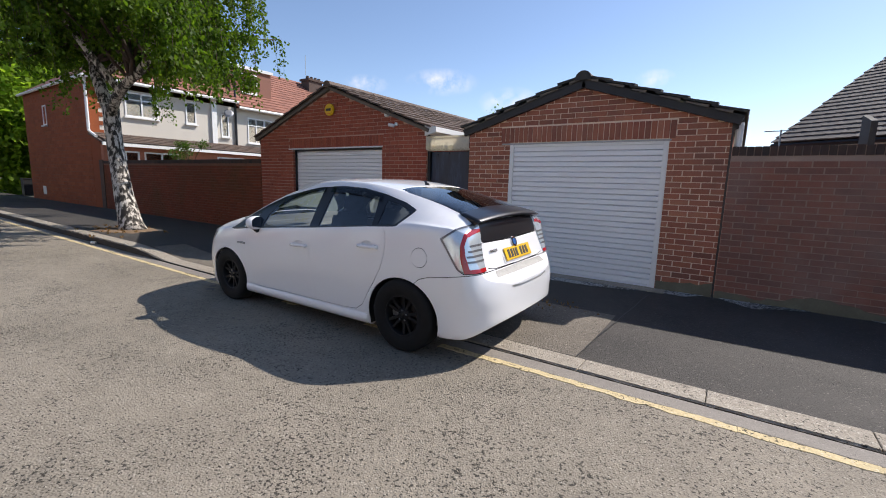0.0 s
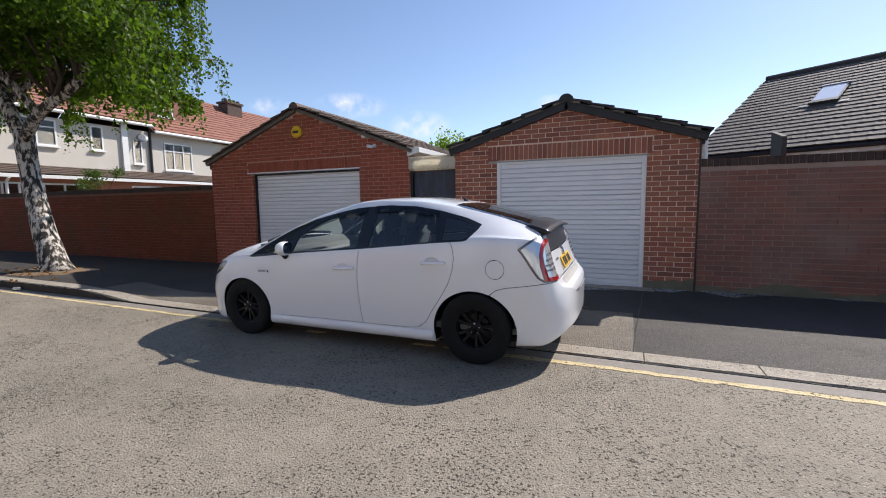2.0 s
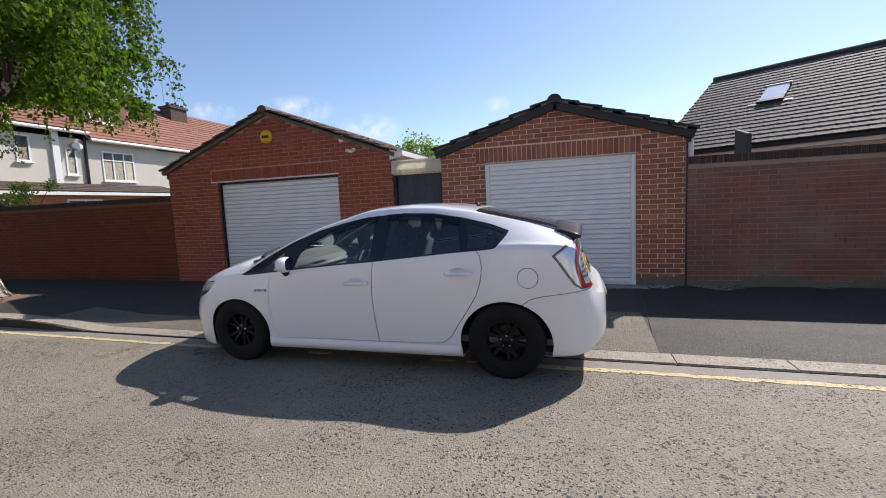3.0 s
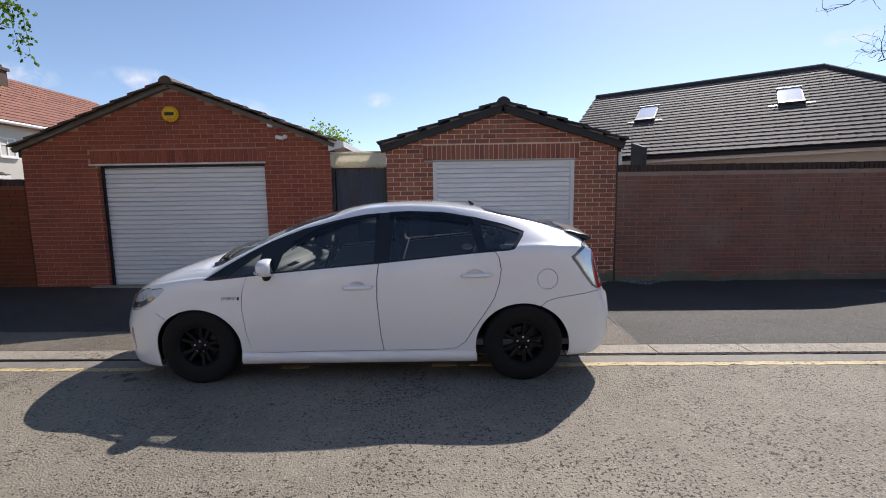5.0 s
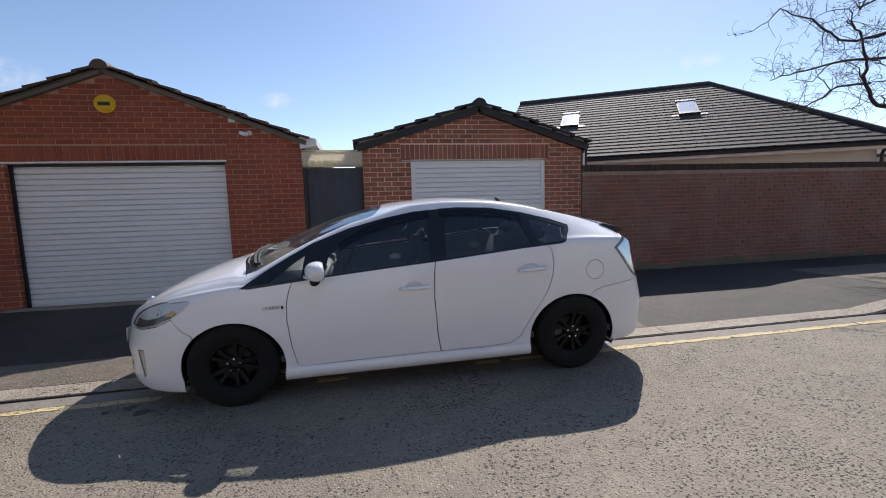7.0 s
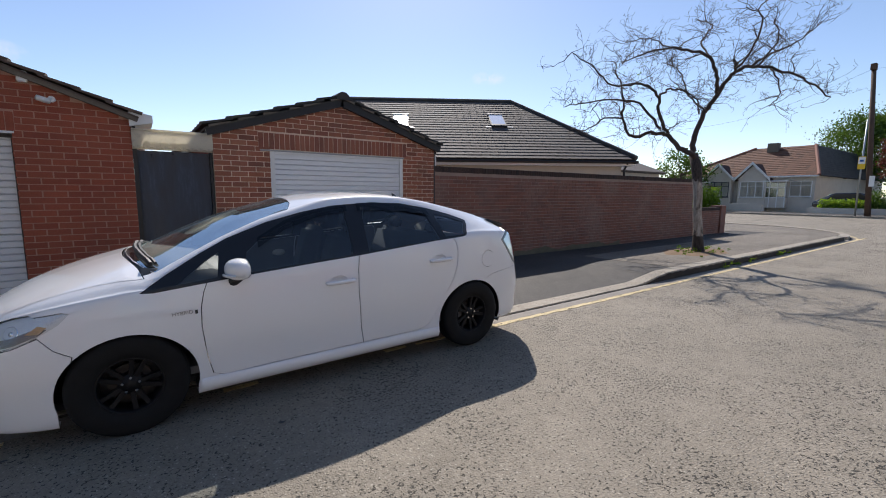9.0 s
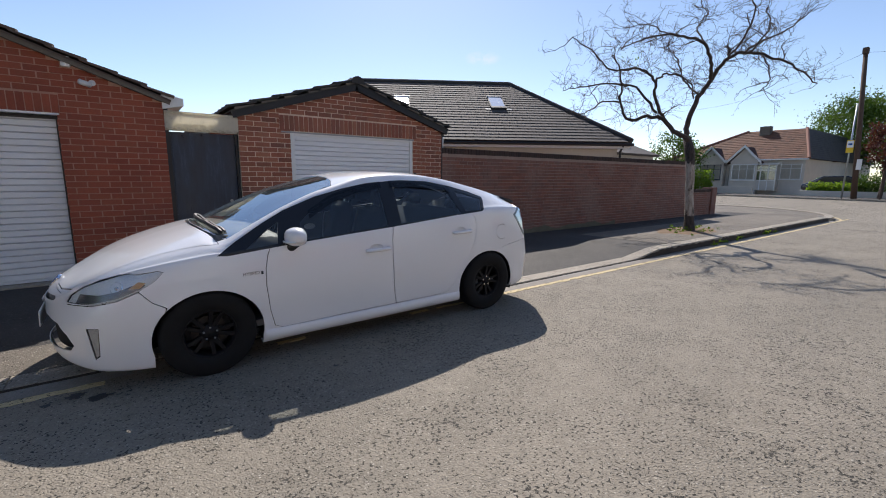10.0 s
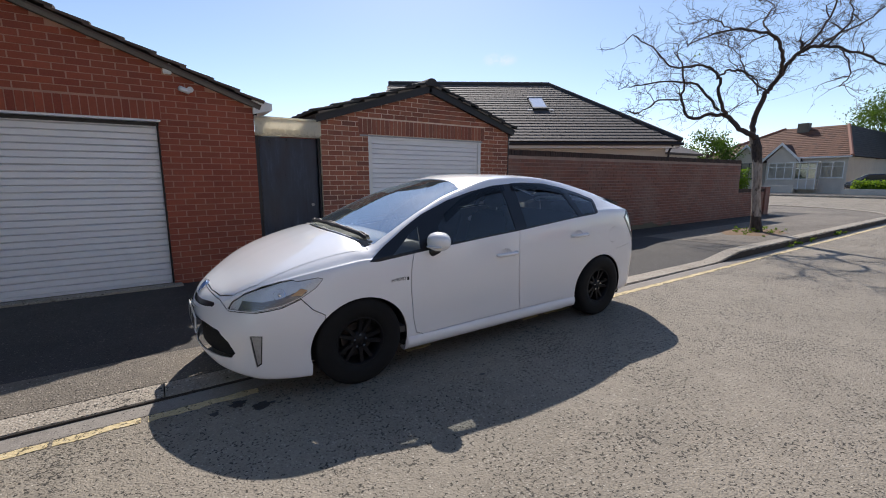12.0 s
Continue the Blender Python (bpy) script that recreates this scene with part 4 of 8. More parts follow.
part("ridge_cap", tube_bm([b_at(B_LEN, B_DEPTH, ridge_z + 0.03), b_at(B_HIP, B_DEPTH, ridge_z + 0.03)], 0.11, 10), TILE_BLACK, bungalow)
part("hip_cap", tube_bm([b_at(0, 0, eave_z + 0.03), b_at(B_HIP, B_DEPTH, ridge_z + 0.03)], 0.10, 10), TILE_BLACK, bungalow)
part("gutter", tube_bm([b_at(-0.05, -0.06, eave_z - 0.105), b_at(B_LEN, -0.06, eave_z - 0.105)], 0.055, 8), PIPE_BLACK, bungalow)
part("fascia", prism_bm([tuple(b_at(u, v, 0))[:2] for u, v in ((0, 0.02), (B_LEN, 0.02), (B_LEN, 0.34), (0, 0.34))], "z", eave_z - 0.24, eave_z - 0.10), WHITE_PAINT, bungalow, "white fascia and soffit")
part("downpipe", tube_bm([b_at(0.3, -0.05, eave_z - 0.08), b_at(0.3, 0.22, eave_z - 0.35), b_at(0.3, 0.28, 0.1)], 0.04, 8), PIPE_BLACK, bungalow)
for p in ((3.924, 14.869, 4.304), (7.377, 12.996, 4.395)):
    u, v = b_local(p)
    v = B_DEPTH * (p[2] - eave_z) / B_RISE
    frame_m = Matrix.Translation(b_at(u, v, eave_z + B_RISE * v / B_DEPTH)) @ Matrix((B_D, B_UP, B_D.cross(B_UP))).transposed().to_4x4()
    light = part("roof_window", box_bm(-0.31, 0.31, -0.62, 0.62, 0.0, 0.10, 0.01), DARK_FRAME, bungalow, "dark framed roof window with lead flashing", m=frame_m)
    part("pane", box_bm(-0.27, 0.27, -0.50, 0.55, 0.102, 0.112), SKY_PANE, light, "pane that mirrors the sky")
    part("frame_top", box_bm(-0.32, 0.32, 0.56, 0.65, 0.06, 0.14, 0.01), LEAD, light)
    part("frame_bottom", box_bm(-0.32, 0.32, -0.68, -0.51, 0.06, 0.13, 0.01), DARK_FRAME, light)
    for a, b in ((-0.54, -0.33), (0.33, 0.54)):
        part("flashing", box_bm(a, b, -0.72, -0.58, 0.03, 0.06, 0.01), LEAD, light)
part("roof_cheek", prism_bm([(9.6, 1.9), (10.3, 1.9), (10.3, 2.80), (9.6, 2.62)], "x", 1.57, 1.65), TILE_BLACK, bungalow, "dark lead-covered cheek beside the eave")
part("side_extension", box_bm(10.4, 15.0, 10.2, 14.0, 0.0, 2.5), RENDER_CREAM, bungalow)
poly_part("extension_roof", [(10.2, 10.0, 2.5), (15.2, 10.0, 2.5), (15.2, 12.1, 3.3), (10.2, 12.1, 3.3)], TILE_GREY, bungalow, 0.1)

# end-of-terrace house with its brick flank on the footway
AX = -21.4
terrace = thing("terrace_house", "end-of-terrace house, brick flank and cream rendered rear", "house")
part("flank_wall", box_bm(-30.0, AX, WALL_Y, WALL_Y + 0.25, -0.1, 5.3), MORTAR_BROWN, terrace, "old red brick flank wall")
brick_field(terrace.children[0], -30.0, AX, -0.02, 5.3, WALL_Y, BRICK_FLANK, (-21, WALL_Y, 2), limit=200, length=0.44, height=0.14)
part("rear_wall", box_bm(AX - 0.25, AX, WALL_Y + 0.255, 15.9, -0.1, 4.9), RENDER_CREAM, terrace, "cream rendered rear wall")
part("front_wall", box_bm(-30.0, -29.75, WALL_Y + 0.255, 15.9, -0.1, 5.15), BRICK_FLANK, terrace)
part("corner_quoin", box_bm(AX - 0.01, AX + 0.02, WALL_Y + 0.02, WALL_Y + 0.32, 2.9, 5.0), BRICK_FLANK, terrace, "red brick quoin at the corner")
for i in range(6):
    part("quoin_brick", box_bm(AX + 0.0, AX + 0.025, WALL_Y + 0.32, WALL_Y + 0.45, 3.0 + i * 0.34, 3.17 + i * 0.34), BRICK_FLANK, terrace)
poly_part("roof_rear", [(AX + 0.3, WALL_Y - 0.1, 5.2), (AX + 0.3, 12.6, 5.2), (-25.7, 12.6, 8.0), (-25.7, WALL_Y + 3.5, 8.0)], TILE_RED, terrace, 0.08)
poly_part("roof_hip", [(AX + 0.3, WALL_Y - 0.15, 5.2), (-25.7, WALL_Y + 3.5, 8.0), (-30.2, WALL_Y - 0.15, 5.2)], TILE_RED, terrace, 0.08)
poly_part("roof_front", [(-30.2, WALL_Y - 0.1, 5.2), (-25.7, WALL_Y + 3.5, 8.0), (-25.7, 12.6, 8.0), (-30.2, 12.6, 5.2)], TILE_RED, terrace, 0.08)
part("gutter", tube_bm([(AX + 0.36, WALL_Y - 0.1, 5.12), (AX + 0.36, 12.6, 5.12)], 0.07, 8), WHITE_PAINT, terrace)
part("flank_gutter", tube_bm([(-30.2, WALL_Y - 0.16, 5.14), (AX + 0.36, WALL_Y - 0.16, 5.14)], 0.06, 8), WHITE_PAINT, terrace)
part("downpipe", tube_bm([(AX + 0.12, WALL_Y - 0.07, 5.1), (AX + 0.1, WALL_Y - 0.07, 3.1), (AX + 0.8, WALL_Y - 0.07, 2.85)], 0.055, 8), WHITE_PAINT, terrace)
face_x = pose(0, 0, 0, 0, 0, 90)


def on_rear(y, z):
    return Matrix.Translation((AX + 0.0, y, z)) @ face_x


window(terrace, "window", 1.25, 1.0, on_rear(8.45, 4.32), 1, 0.3, curtain=CURTAIN)
window(terrace, "window", 0.46, 1.0, on_rear(10.45, 4.32), 0, 0.0)
window(terrace, "window", 0.40, 1.1, on_rear(12.05, 3.95), 0, 0.0)
window(terrace, "window", 0.5, 0.9, Matrix.Translation((-26.8, WALL_Y, 4.0)), 0, 0.0)
part("air_brick", box_bm(-28.2, -27.75, WALL_Y - 0.02, WALL_Y, 0.35, 0.75), WHITE_PAINT, terrace, "pale plate low on the flank")
part("downpipe", box_bm(AX, AX + 0.1, 11.38, 11.62, 3.0, 5.1), WHITE_PAINT, terrace, "wide white boxed pipe")
part("waste_pipe", tube_bm([(AX + 0.06, 12.6, 3.0), (AX + 0.06, 12.6, 6.4)], 0.055, 8), PIPE_BLACK, terrace)
part("satellite_dish", disc_bm(0.22, 0.04, 20, 0.0, 0.14), LEAD, terrace, m=pose(AX + 0.3, 12.1, 4.55, 60, 0, 60))
# lean-to along the rear
part("lean_to_wall", box_bm(-20.45, -20.2, WALL_Y, 15.9, -0.1, 2.55), BRICK_ORANGE, terrace)
part("lean_to_flank", prism_bm([(AX, -0.1), (-20.451, -0.1), (-20.451, 2.6), (AX, 2.95)], "y", WALL_Y, WALL_Y + 0.24), BRICK_FLANK, terrace)
poly_part("lean_to_roof", [(-19.95, WALL_Y - 0.08, 2.62), (-19.95, 15.9, 2.62), (AX, 15.9, 3.02), (AX, WALL_Y - 0.08, 3.02)], TILE_BROWN, terrace, 0.06)
tile_plane(terrace, (-19.93, 15.9, 2.64), (0, -1, 0), (AX + 19.93, 0, 0.4), 31, 5, lambda u, v: True, 0.30, 0.31, TILE_BROWN, (-20, 8, 2.8), 120)
part("lean_to_gutter", box_bm(-19.97, -19.87, WALL_Y - 0.1, 15.9, 2.5, 2.62), WHITE_PAINT, terrace, "white gutter and fascia")
for y in (7.3, 8.6, 11.6):
    window(terrace, "window", 0.95 if y < 8 else 1.3, 1.0, Matrix.Translation((-20.2, y, 1.85)) @ face_x, 1)
for y in (6.95, 14.9):
    part("downpipe", tube_bm([(-19.9, y, 2.5), (-20.12, y, 2.35), (-20.12, y, 0.1)], 0.045, 8), WHITE_PAINT, terrace)

# Flat dark panel in place of the shaded gap beside the flank.
part("side_door", box_bm(-20.66, -20.30, WALL_Y - 0.03, WALL_Y + 0.05, 0.0, 1.96), POLE_WOOD, terrace, "dark panel for the shade of a narrow passage")

# next house of the terrace, with tile-hung dormer and chimney
terrace_next = thing("terrace_house", "cream rendered terrace house with red tiled roof and brick chimney", "house")
part("rear_wall", box_bm(-30.0, AX - 0.02, 15.92, 27.0, -0.1, 4.8), RENDER_CREAM, terrace_next)
poly_part("roof_rear", [(AX + 0.3, 12.61, 4.95), (AX + 0.3, 27.2, 4.95), (-25.7, 27.2, 8.0), (-25.7, 12.61, 8.0)], TILE_RED, terrace_next, 0.08)
poly_part("roof_front", [(-30.2, 12.61, 4.95), (-25.7, 12.61, 8.0), (-25.7, 27.2, 8.0), (-30.2, 27.2, 4.95)], TILE_RED, terrace_next, 0.08)
tile_plane(terrace_next, (AX + 0.32, 27.2, 4.97), (0, -1, 0), (-4.62, 0, 3.05), 44, 16, lambda u, v: True, 0.33, 0.335, TILE_RED, (AX, 14, 6), 200)
tile_plane(terrace, (AX + 0.32, 12.6, 5.22), (0, -1, 0), (-4.62, 0, 2.8), 20, 16, lambda u, v: u < 6.0 - 3.5 * v / 5.3, 0.33, 0.335, TILE_RED, (AX, 8, 6), 150)
part("gutter", tube_bm([(AX + 0.36, 12.65, 4.88), (AX + 0.36, 27.0, 4.88)], 0.07, 8), WHITE_PAINT, terrace_next)
window(terrace_next, "window", 1.42, 1.28, on_rear(13.96, 3.86), 2, 0.38, curtain=CURTAIN)
window(terrace_next, "window", 0.7, 0.8, Matrix.Translation((AX - 0.02, 17.4, 3.9)) @ face_x, 1, 0.3)
dormer = part("dormer", box_bm(-25.0, -22.3, 12.95, 15.3, 5.4, 7.1), TILE_RED, terrace_next, "red tile-hung dormer")
part("dormer_fascia", box_bm(-25.1, -22.2, 12.85, 15.4, 7.1, 7.25), WHITE_PAINT, terrace_next)
window(terrace_next, "window", 0.9, 1.0, Matrix.Translation((-22.3, 14.0, 6.4)) @ face_x, 1)
chim = part("chimney", box_bm(-25.2, -24.4, 19.6, 20.7, 6.2, 7.95), SOOTY_BRICK, terrace_next, "dark brick chimney stack")
part("chimney_cap", box_bm(-25.28, -24.32, 19.52, 20.78, 7.95, 8.08), SOOTY_BRICK, chim)
for i in range(4):
    part("chimney_pot", tube_bm([(-24.8, 19.8 + i * 0.32, 8.08), (-24.8, 19.8 + i * 0.32, 8.3)], [0.12, 0.10], 10), SOOTY_BRICK, chim)
part("aerial", tube_bm([(-25.75, 20.4, 8.6), (-25.75, 20.4, 9.9)], 0.02, 5), STEEL, chim)

# ---- the parked hatchback ----
CAR_WHITE = plain("white_car_paint", (0.87, 0.875, 0.88), 0.32, vary=0.012, scale=1.2, fine=200, relief=0.0, coat=1.0)
CAR_BLACK = plain("gloss_black_trim", (0.010, 0.010, 0.012), 0.28, vary=0.1, relief=0.0, coat=0.15)
CAR_PLASTIC = plain("black_textured_plastic", (0.018, 0.018, 0.019), 0.55, vary=0.15, scale=20, fine=300, relief=0.1)
CAR_LINER = plain("grey_interior_cloth", (0.16, 0.16, 0.16), 0.9, vary=0.1, scale=8, fine=150, relief=0.2)
SEAT_CLOTH = plain("dark_seat_cloth", (0.045, 0.045, 0.05), 0.9, vary=0.2, scale=10, fine=180, relief=0.3)
DASH_PLASTIC = plain("grey_dashboard_plastic", (0.13, 0.135, 0.13), 0.6, vary=0.1, scale=10, fine=200, relief=0.1)
TYRE = plain("dusty_tyre_rubber", (0.013, 0.013, 0.013), 0.75, vary=0.3, scale=12, fine=120, relief=0.2)
RIM_BLACK = plain("satin_black_rim", (0.010, 0.010, 0.011), 0.48, 0.0, vary=0.2, scale=15, fine=80, relief=0.05)
AMBER = plain("amber_lamp_plastic", (0.75, 0.48, 0.25), 0.25, vary=0.1, relief=0.0)
FOG_LENS = plain("pale_grey_lens", (0.42, 0.42, 0.40), 0.18, vary=0.25, scale=30, fine=120, relief=0.05, coat=0.5)
for dull in (TYRE, RIM_BLACK):
    dull.node_tree.nodes["Principled BSDF"].inputs["Specular IOR Level"].default_value = 0.22
CHROME = plain("chrome", (0.72, 0.73, 0.74), 0.12, 1.0, vary=0.03, relief=0.0)
CHROME_DARK = plain("dull_chrome", (0.30, 0.30, 0.31), 0.3, 0.7, vary=0.1, relief=0.0)
DARK_GLASS = glass_mat("tinted_car_glass", (0.80, 0.87, 0.88), index=1.8)
REAR_TINT = glass_mat("darker_rear_side_glass", (0.78, 0.85, 0.87), index=1.8)
SMOKED = glass_mat("smoked_acrylic", (0.34, 0.36, 0.38), index=1.45)
# Index and blue sheen go well past glass, to brighten the mirrored sky.
CLEAR_GLASS = glass_mat("windscreen_glass", (0.84, 0.91, 0.89), index=9.0, dust_sky_film=0.04, sheen=(0.84, 0.95, 1.0))
LAMP_GLASS = glass_mat("clear_lamp_lens", (0.97, 0.98, 0.99), index=1.45)
# The blue tone puts the sky's reflection into the lens colour.
TAIL_CLEAR = plain("sky_tinted_lamp_plastic", (0.78, 0.87, 0.93), 0.15, 0.55, vary=0.12, scale=30, fine=90, relief=0.15, coat=1.0)
LAMP_RED = plain("red_lamp_plastic", (0.42, 0.012, 0.016), 0.12, vary=0.1, relief=0.0, coat=0.8)
LAMP_SILVER = plain("silver_lamp_reflector", (0.84, 0.87, 0.90), 0.22, 0.15, vary=0.15, scale=25, relief=0.0)
PLATE_YELLOW = plain("yellow_number_plate", (0.80, 0.48, 0.015), 0.35, vary=0.03, relief=0.0)
PLATE_WHITE = plain("white_number_plate", (0.75, 0.75, 0.72), 0.35, vary=0.03, relief=0.0)
STEP_GREY = plain("scuffed_grey_plate", (0.34, 0.335, 0.31), 0.6, vary=0.25, scale=25, fine=120, relief=0.3)
BEZEL_GREY = plain("grey_lamp_bezel", (0.22, 0.22, 0.23), 0.25, 0.5, vary=0.3, scale=30, fine=120, relief=0.2)
BRAKE_STEEL = plain("dark_brake_disc", (0.045, 0.038, 0.034), 0.6, 0.3, vary=0.3, scale=20, fine=90)
GRILLE_BLACK = plain("dark_grille_mesh", (0.006, 0.006, 0.007), 0.8, vary=0.3, scale=40, fine=200, relief=0.3)
MIRROR = plain("mirror_glass", (0.55, 0.57, 0.58), 0.02, 1.0, vary=0.02, relief=0.0)
BADGE_BLUE = plain("blue_badge_enamel", (0.05, 0.15, 0.42), 0.2, 0.3, relief=0.0)


def curve(x, *knots):
    """A smooth line through pairs of x and value, with no overshoot."""
    xs, ys = [k[0] for k in knots], [k[1] for k in knots]
    if x <= xs[0]:
        return ys[0]
    if x >= xs[-1]:
        return ys[-1]
    d = [(b - a) / (q - p) for a, b, p, q in zip(ys, ys[1:], xs, xs[1:])]
    m = [d[0]] + [0 if a * b <= 0 else 2 * a * b / (a + b) for a, b in zip(d, d[1:])] + [d[-1]]
    i = max(k for k in range(len(xs) - 1) if xs[k] <= x)
    h = xs[i + 1] - xs[i]
    t = (x - xs[i]) / h
    return (2 * t ** 3 - 3 * t ** 2 + 1) * ys[i] + (t ** 3 - 2 * t ** 2 + t) * h * m[i] + (3 * t ** 2 - 2 * t ** 3) * ys[i + 1] + (t ** 3 - t ** 2) * h * m[i + 1]


CAR_LEN, HALF_W = 4.48, 0.868
NOSE, NOSE_N, TAIL, TAIL_N = 0.84, 2.2, 0.60, 3.8


def half_width(x):
    w = HALF_W - 0.012 * max(0.0, (x - 3.2)) ** 2
    if x < NOSE:
        w *= max(0.0, 1 - (1 - x / NOSE) ** NOSE_N) ** (1 / NOSE_N)
    if x > CAR_LEN - TAIL:
        w *= max(0.0, 1 - ((x - CAR_LEN + TAIL) / TAIL) ** TAIL_N) ** (1 / TAIL_N)
    return w


def z_bottom(x):
    return curve(x, (0, 0.25), (0.12, 0.175), (0.35, 0.130), (0.6, 0.132), (1.3, 0.158), (3.2, 0.165), (3.9, 0.20), (4.2, 0.22), (4.48, 0.34))


def z_shoulder(x):
    return curve(x, (0, 0.535), (0.10, 0.60), (0.25, 0.69), (0.42, 0.765), (0.6, 0.815), (0.8, 0.85), (1.02, 0.872), (1.6, 0.915), (2.25, 0.972), (3.0, 1.03), (3.5, 1.075), (3.8, 1.09), (4.05, 1.085), (4.2, 1.04), (4.24, 0.93), (4.30, 0.80), (4.36, 0.70), (4.44, 0.655), (4.48, 0.60))


def z_centre(x):
    return curve(x, (0, 0.55), (0.05, 0.63), (0.12, 0.685), (0.21, 0.735), (0.34, 0.81), (0.49, 0.88), (0.7, 0.955), (0.85, 1.0), (0.98, 1.035), (1.1, 1.075), (1.35, 1.185), (1.65, 1.305), (1.95, 1.385), (2.15, 1.43),
                 (2.4, 1.458), (2.65, 1.468), (2.9, 1.46), (3.15, 1.432), (3.4, 1.388), (3.66, 1.33), (3.95, 1.26), (4.12, 1.195), (4.19, 1.13), (4.23, 1.0), (4.28, 0.87), (4.34, 0.74), (4.40, 0.69), (4.45, 0.665), (4.48, 0.62))


def y_rail(x):
    return curve(x, (1.0, 0.775), (1.2, 0.735), (1.5, 0.675), (1.8, 0.625), (2.1, 0.59), (2.6, 0.575), (3.2, 0.575), (3.7, 0.575), (4.0, 0.58), (4.2, 0.60))


def z_rail(x):
    return curve(x, (1.0, 0.885), (1.2, 1.0), (1.4, 1.10), (1.6, 1.19), (1.85, 1.285), (2.1, 1.350), (2.35, 1.402), (2.65, 1.42), (2.95, 1.41), (3.25, 1.37), (3.5, 1.318), (3.75, 1.265), (4.0, 1.19), (4.15, 1.13), (4.2, 1.08))


def section(x):
    """Half outline of the body across the car at x, from the sill's underside to the middle of the top."""
    w, zb, zs, zc = half_width(x), z_bottom(x), z_shoulder(x), z_centre(x)
    cabin = min(smooth_step(0.95, 1.15, x), 1 - smooth_step(4.16, 4.24, x))
    lift = zs - zb
    tuck = 0.10 * smooth_step(0.9, 0.0, x) + 0.05 * smooth_step(3.9, 4.3, x)
    ws = max(0.0, w - 0.035 - tuck * (w / HALF_W))
    pts = [(max(0.0, w - 0.11), zb), (max(0.0, w - 0.03), zb + 0.012), (max(0.0, w - 0.012), zb + 0.30 * lift), (w, zb + 0.58 * lift), (max(0.0, w - 0.012 - tuck * 0.4), zb + 0.84 * lift), (ws, zs)]
    yr, zr = y_rail(x), z_rail(x)
    flat = [(ws * f, zs + (zc - zs) * g) for f, g in ((0.965, 0.16), (0.90, 0.40), (0.80, 0.62), (0.62, 0.82), (0.33, 0.955), (0.0, 1.0))]
    glass = [(ws + (yr - ws) * f + 0.012 * math.sin(f * math.pi), zs + (zr - zs) * f) for f in (0.25, 0.62)]
    k = 1 - smooth_step(1.95, 2.4, x)
    glass += [(yr, zr), ((yr - 0.07) * (1 - k) + yr * 0.82 * k, zr + (0.60 - 0.27 * k) * (zc - zr)), (yr * 0.5, zr + (zc - zr) * (0.94 - 0.19 * k)), (0.0, zc)]
    return pts + [(a[0] * (1 - cabin) + b[0] * cabin, a[1] * (1 - cabin) + b[1] * cabin) for a, b in zip(flat, glass)]


def smooth_line(pts, per):
    """Points along a soft curve through control points."""
    out = []
    n = len(pts)
    for i in range(n - 1):
        p0, p1, p2, p3 = pts[max(i - 1, 0)], pts[i], pts[i + 1], pts[min(i + 2, n - 1)]
        for k in range(per):
            t = k / per
            out.append(tuple(0.5 * (2 * b + (c - a) * t + (2 * a - 5 * b + 4 * c - d) * t * t + (3 * b - a - 3 * c + d) * t ** 3) for a, b, c, d in zip(p0, p1, p2, p3)))
    return out + [pts[-1]]


nose_x = [NOSE * (1 - abs(math.cos(a)) ** (2 / NOSE_N)) for a in spread(0, math.pi / 2, 26)]
tail_x = [CAR_LEN - TAIL + TAIL * math.sin(a) ** (2 / TAIL_N) for a in spread(0, math.pi / 2, 30)]
stations = sorted(set([round(x, 4) for x in nose_x + spread(NOSE, CAR_LEN - TAIL, 84) + tail_x]))
PER = 5
loft = np.array([[(x, y, z) for y, z in smooth_line(section(x), PER)] for x in stations])
# the tail bumper is shorter than the even curve
loft[:, :, 0] = np.where(loft[:, :, 0] > 4.15, 4.15 + (loft[:, :, 0] - 4.15) * 0.85, loft[:, :, 0])
du, dv = np.gradient(loft, axis=0), np.gradient(loft, axis=1)
loft_n = np.cross(du, dv)
length_n = np.linalg.norm(loft_n, axis=2, keepdims=True)
loft_n = loft_n / np.maximum(length_n, 1e-9)
mid_i, mid_j = len(stations) // 2, loft.shape[1] // 4
if loft_n[mid_i, mid_j, 1] < 0:
    loft_n = -loft_n
loft_n[0] = (-1, 0, 0)
loft_n[-1] = (1, 0, 0)
loft_n[:, -1, 1] = 0

# faces of the half shell: corners hold place and normal, and the row of the section
shell = []
for i in range(loft.shape[0] - 1):
    for j in range(loft.shape[1] - 1):
        quad = [np.r_[loft[a, b], loft_n[a, b]] for a, b in ((i, j), (i + 1, j), (i + 1, j + 1), (i, j + 1))]
        shell.append((quad, j))


def inside_first(points, axes):
    """Turn an outline into convex triangles (ear clipping) in the plane of two axes."""
    p = [Vector(q) for q in points]
    area = sum(a.x * b.y - b.x * a.y for a, b in zip(p, p[1:] + p[:1]))
    if area < 0:
        p.reverse()
    out = []
    while len(p) > 3:
        for i in range(len(p)):
            a, b, c = p[i - 1], p[i], p[(i + 1) % len(p)]
            if (b - a).cross(c - b) <= 1e-12:
                continue
            if any((b - a).cross(q - a) >= -1e-12 and (c - b).cross(q - b) >= -1e-12 and (a - c).cross(q - c) >= -1e-12 for q in p if q not in (a, b, c)):
                continue
            out.append((a, b, c))
            del p[i]
            break
        else:
            break
    out.append(tuple(p[:3]))
    return out


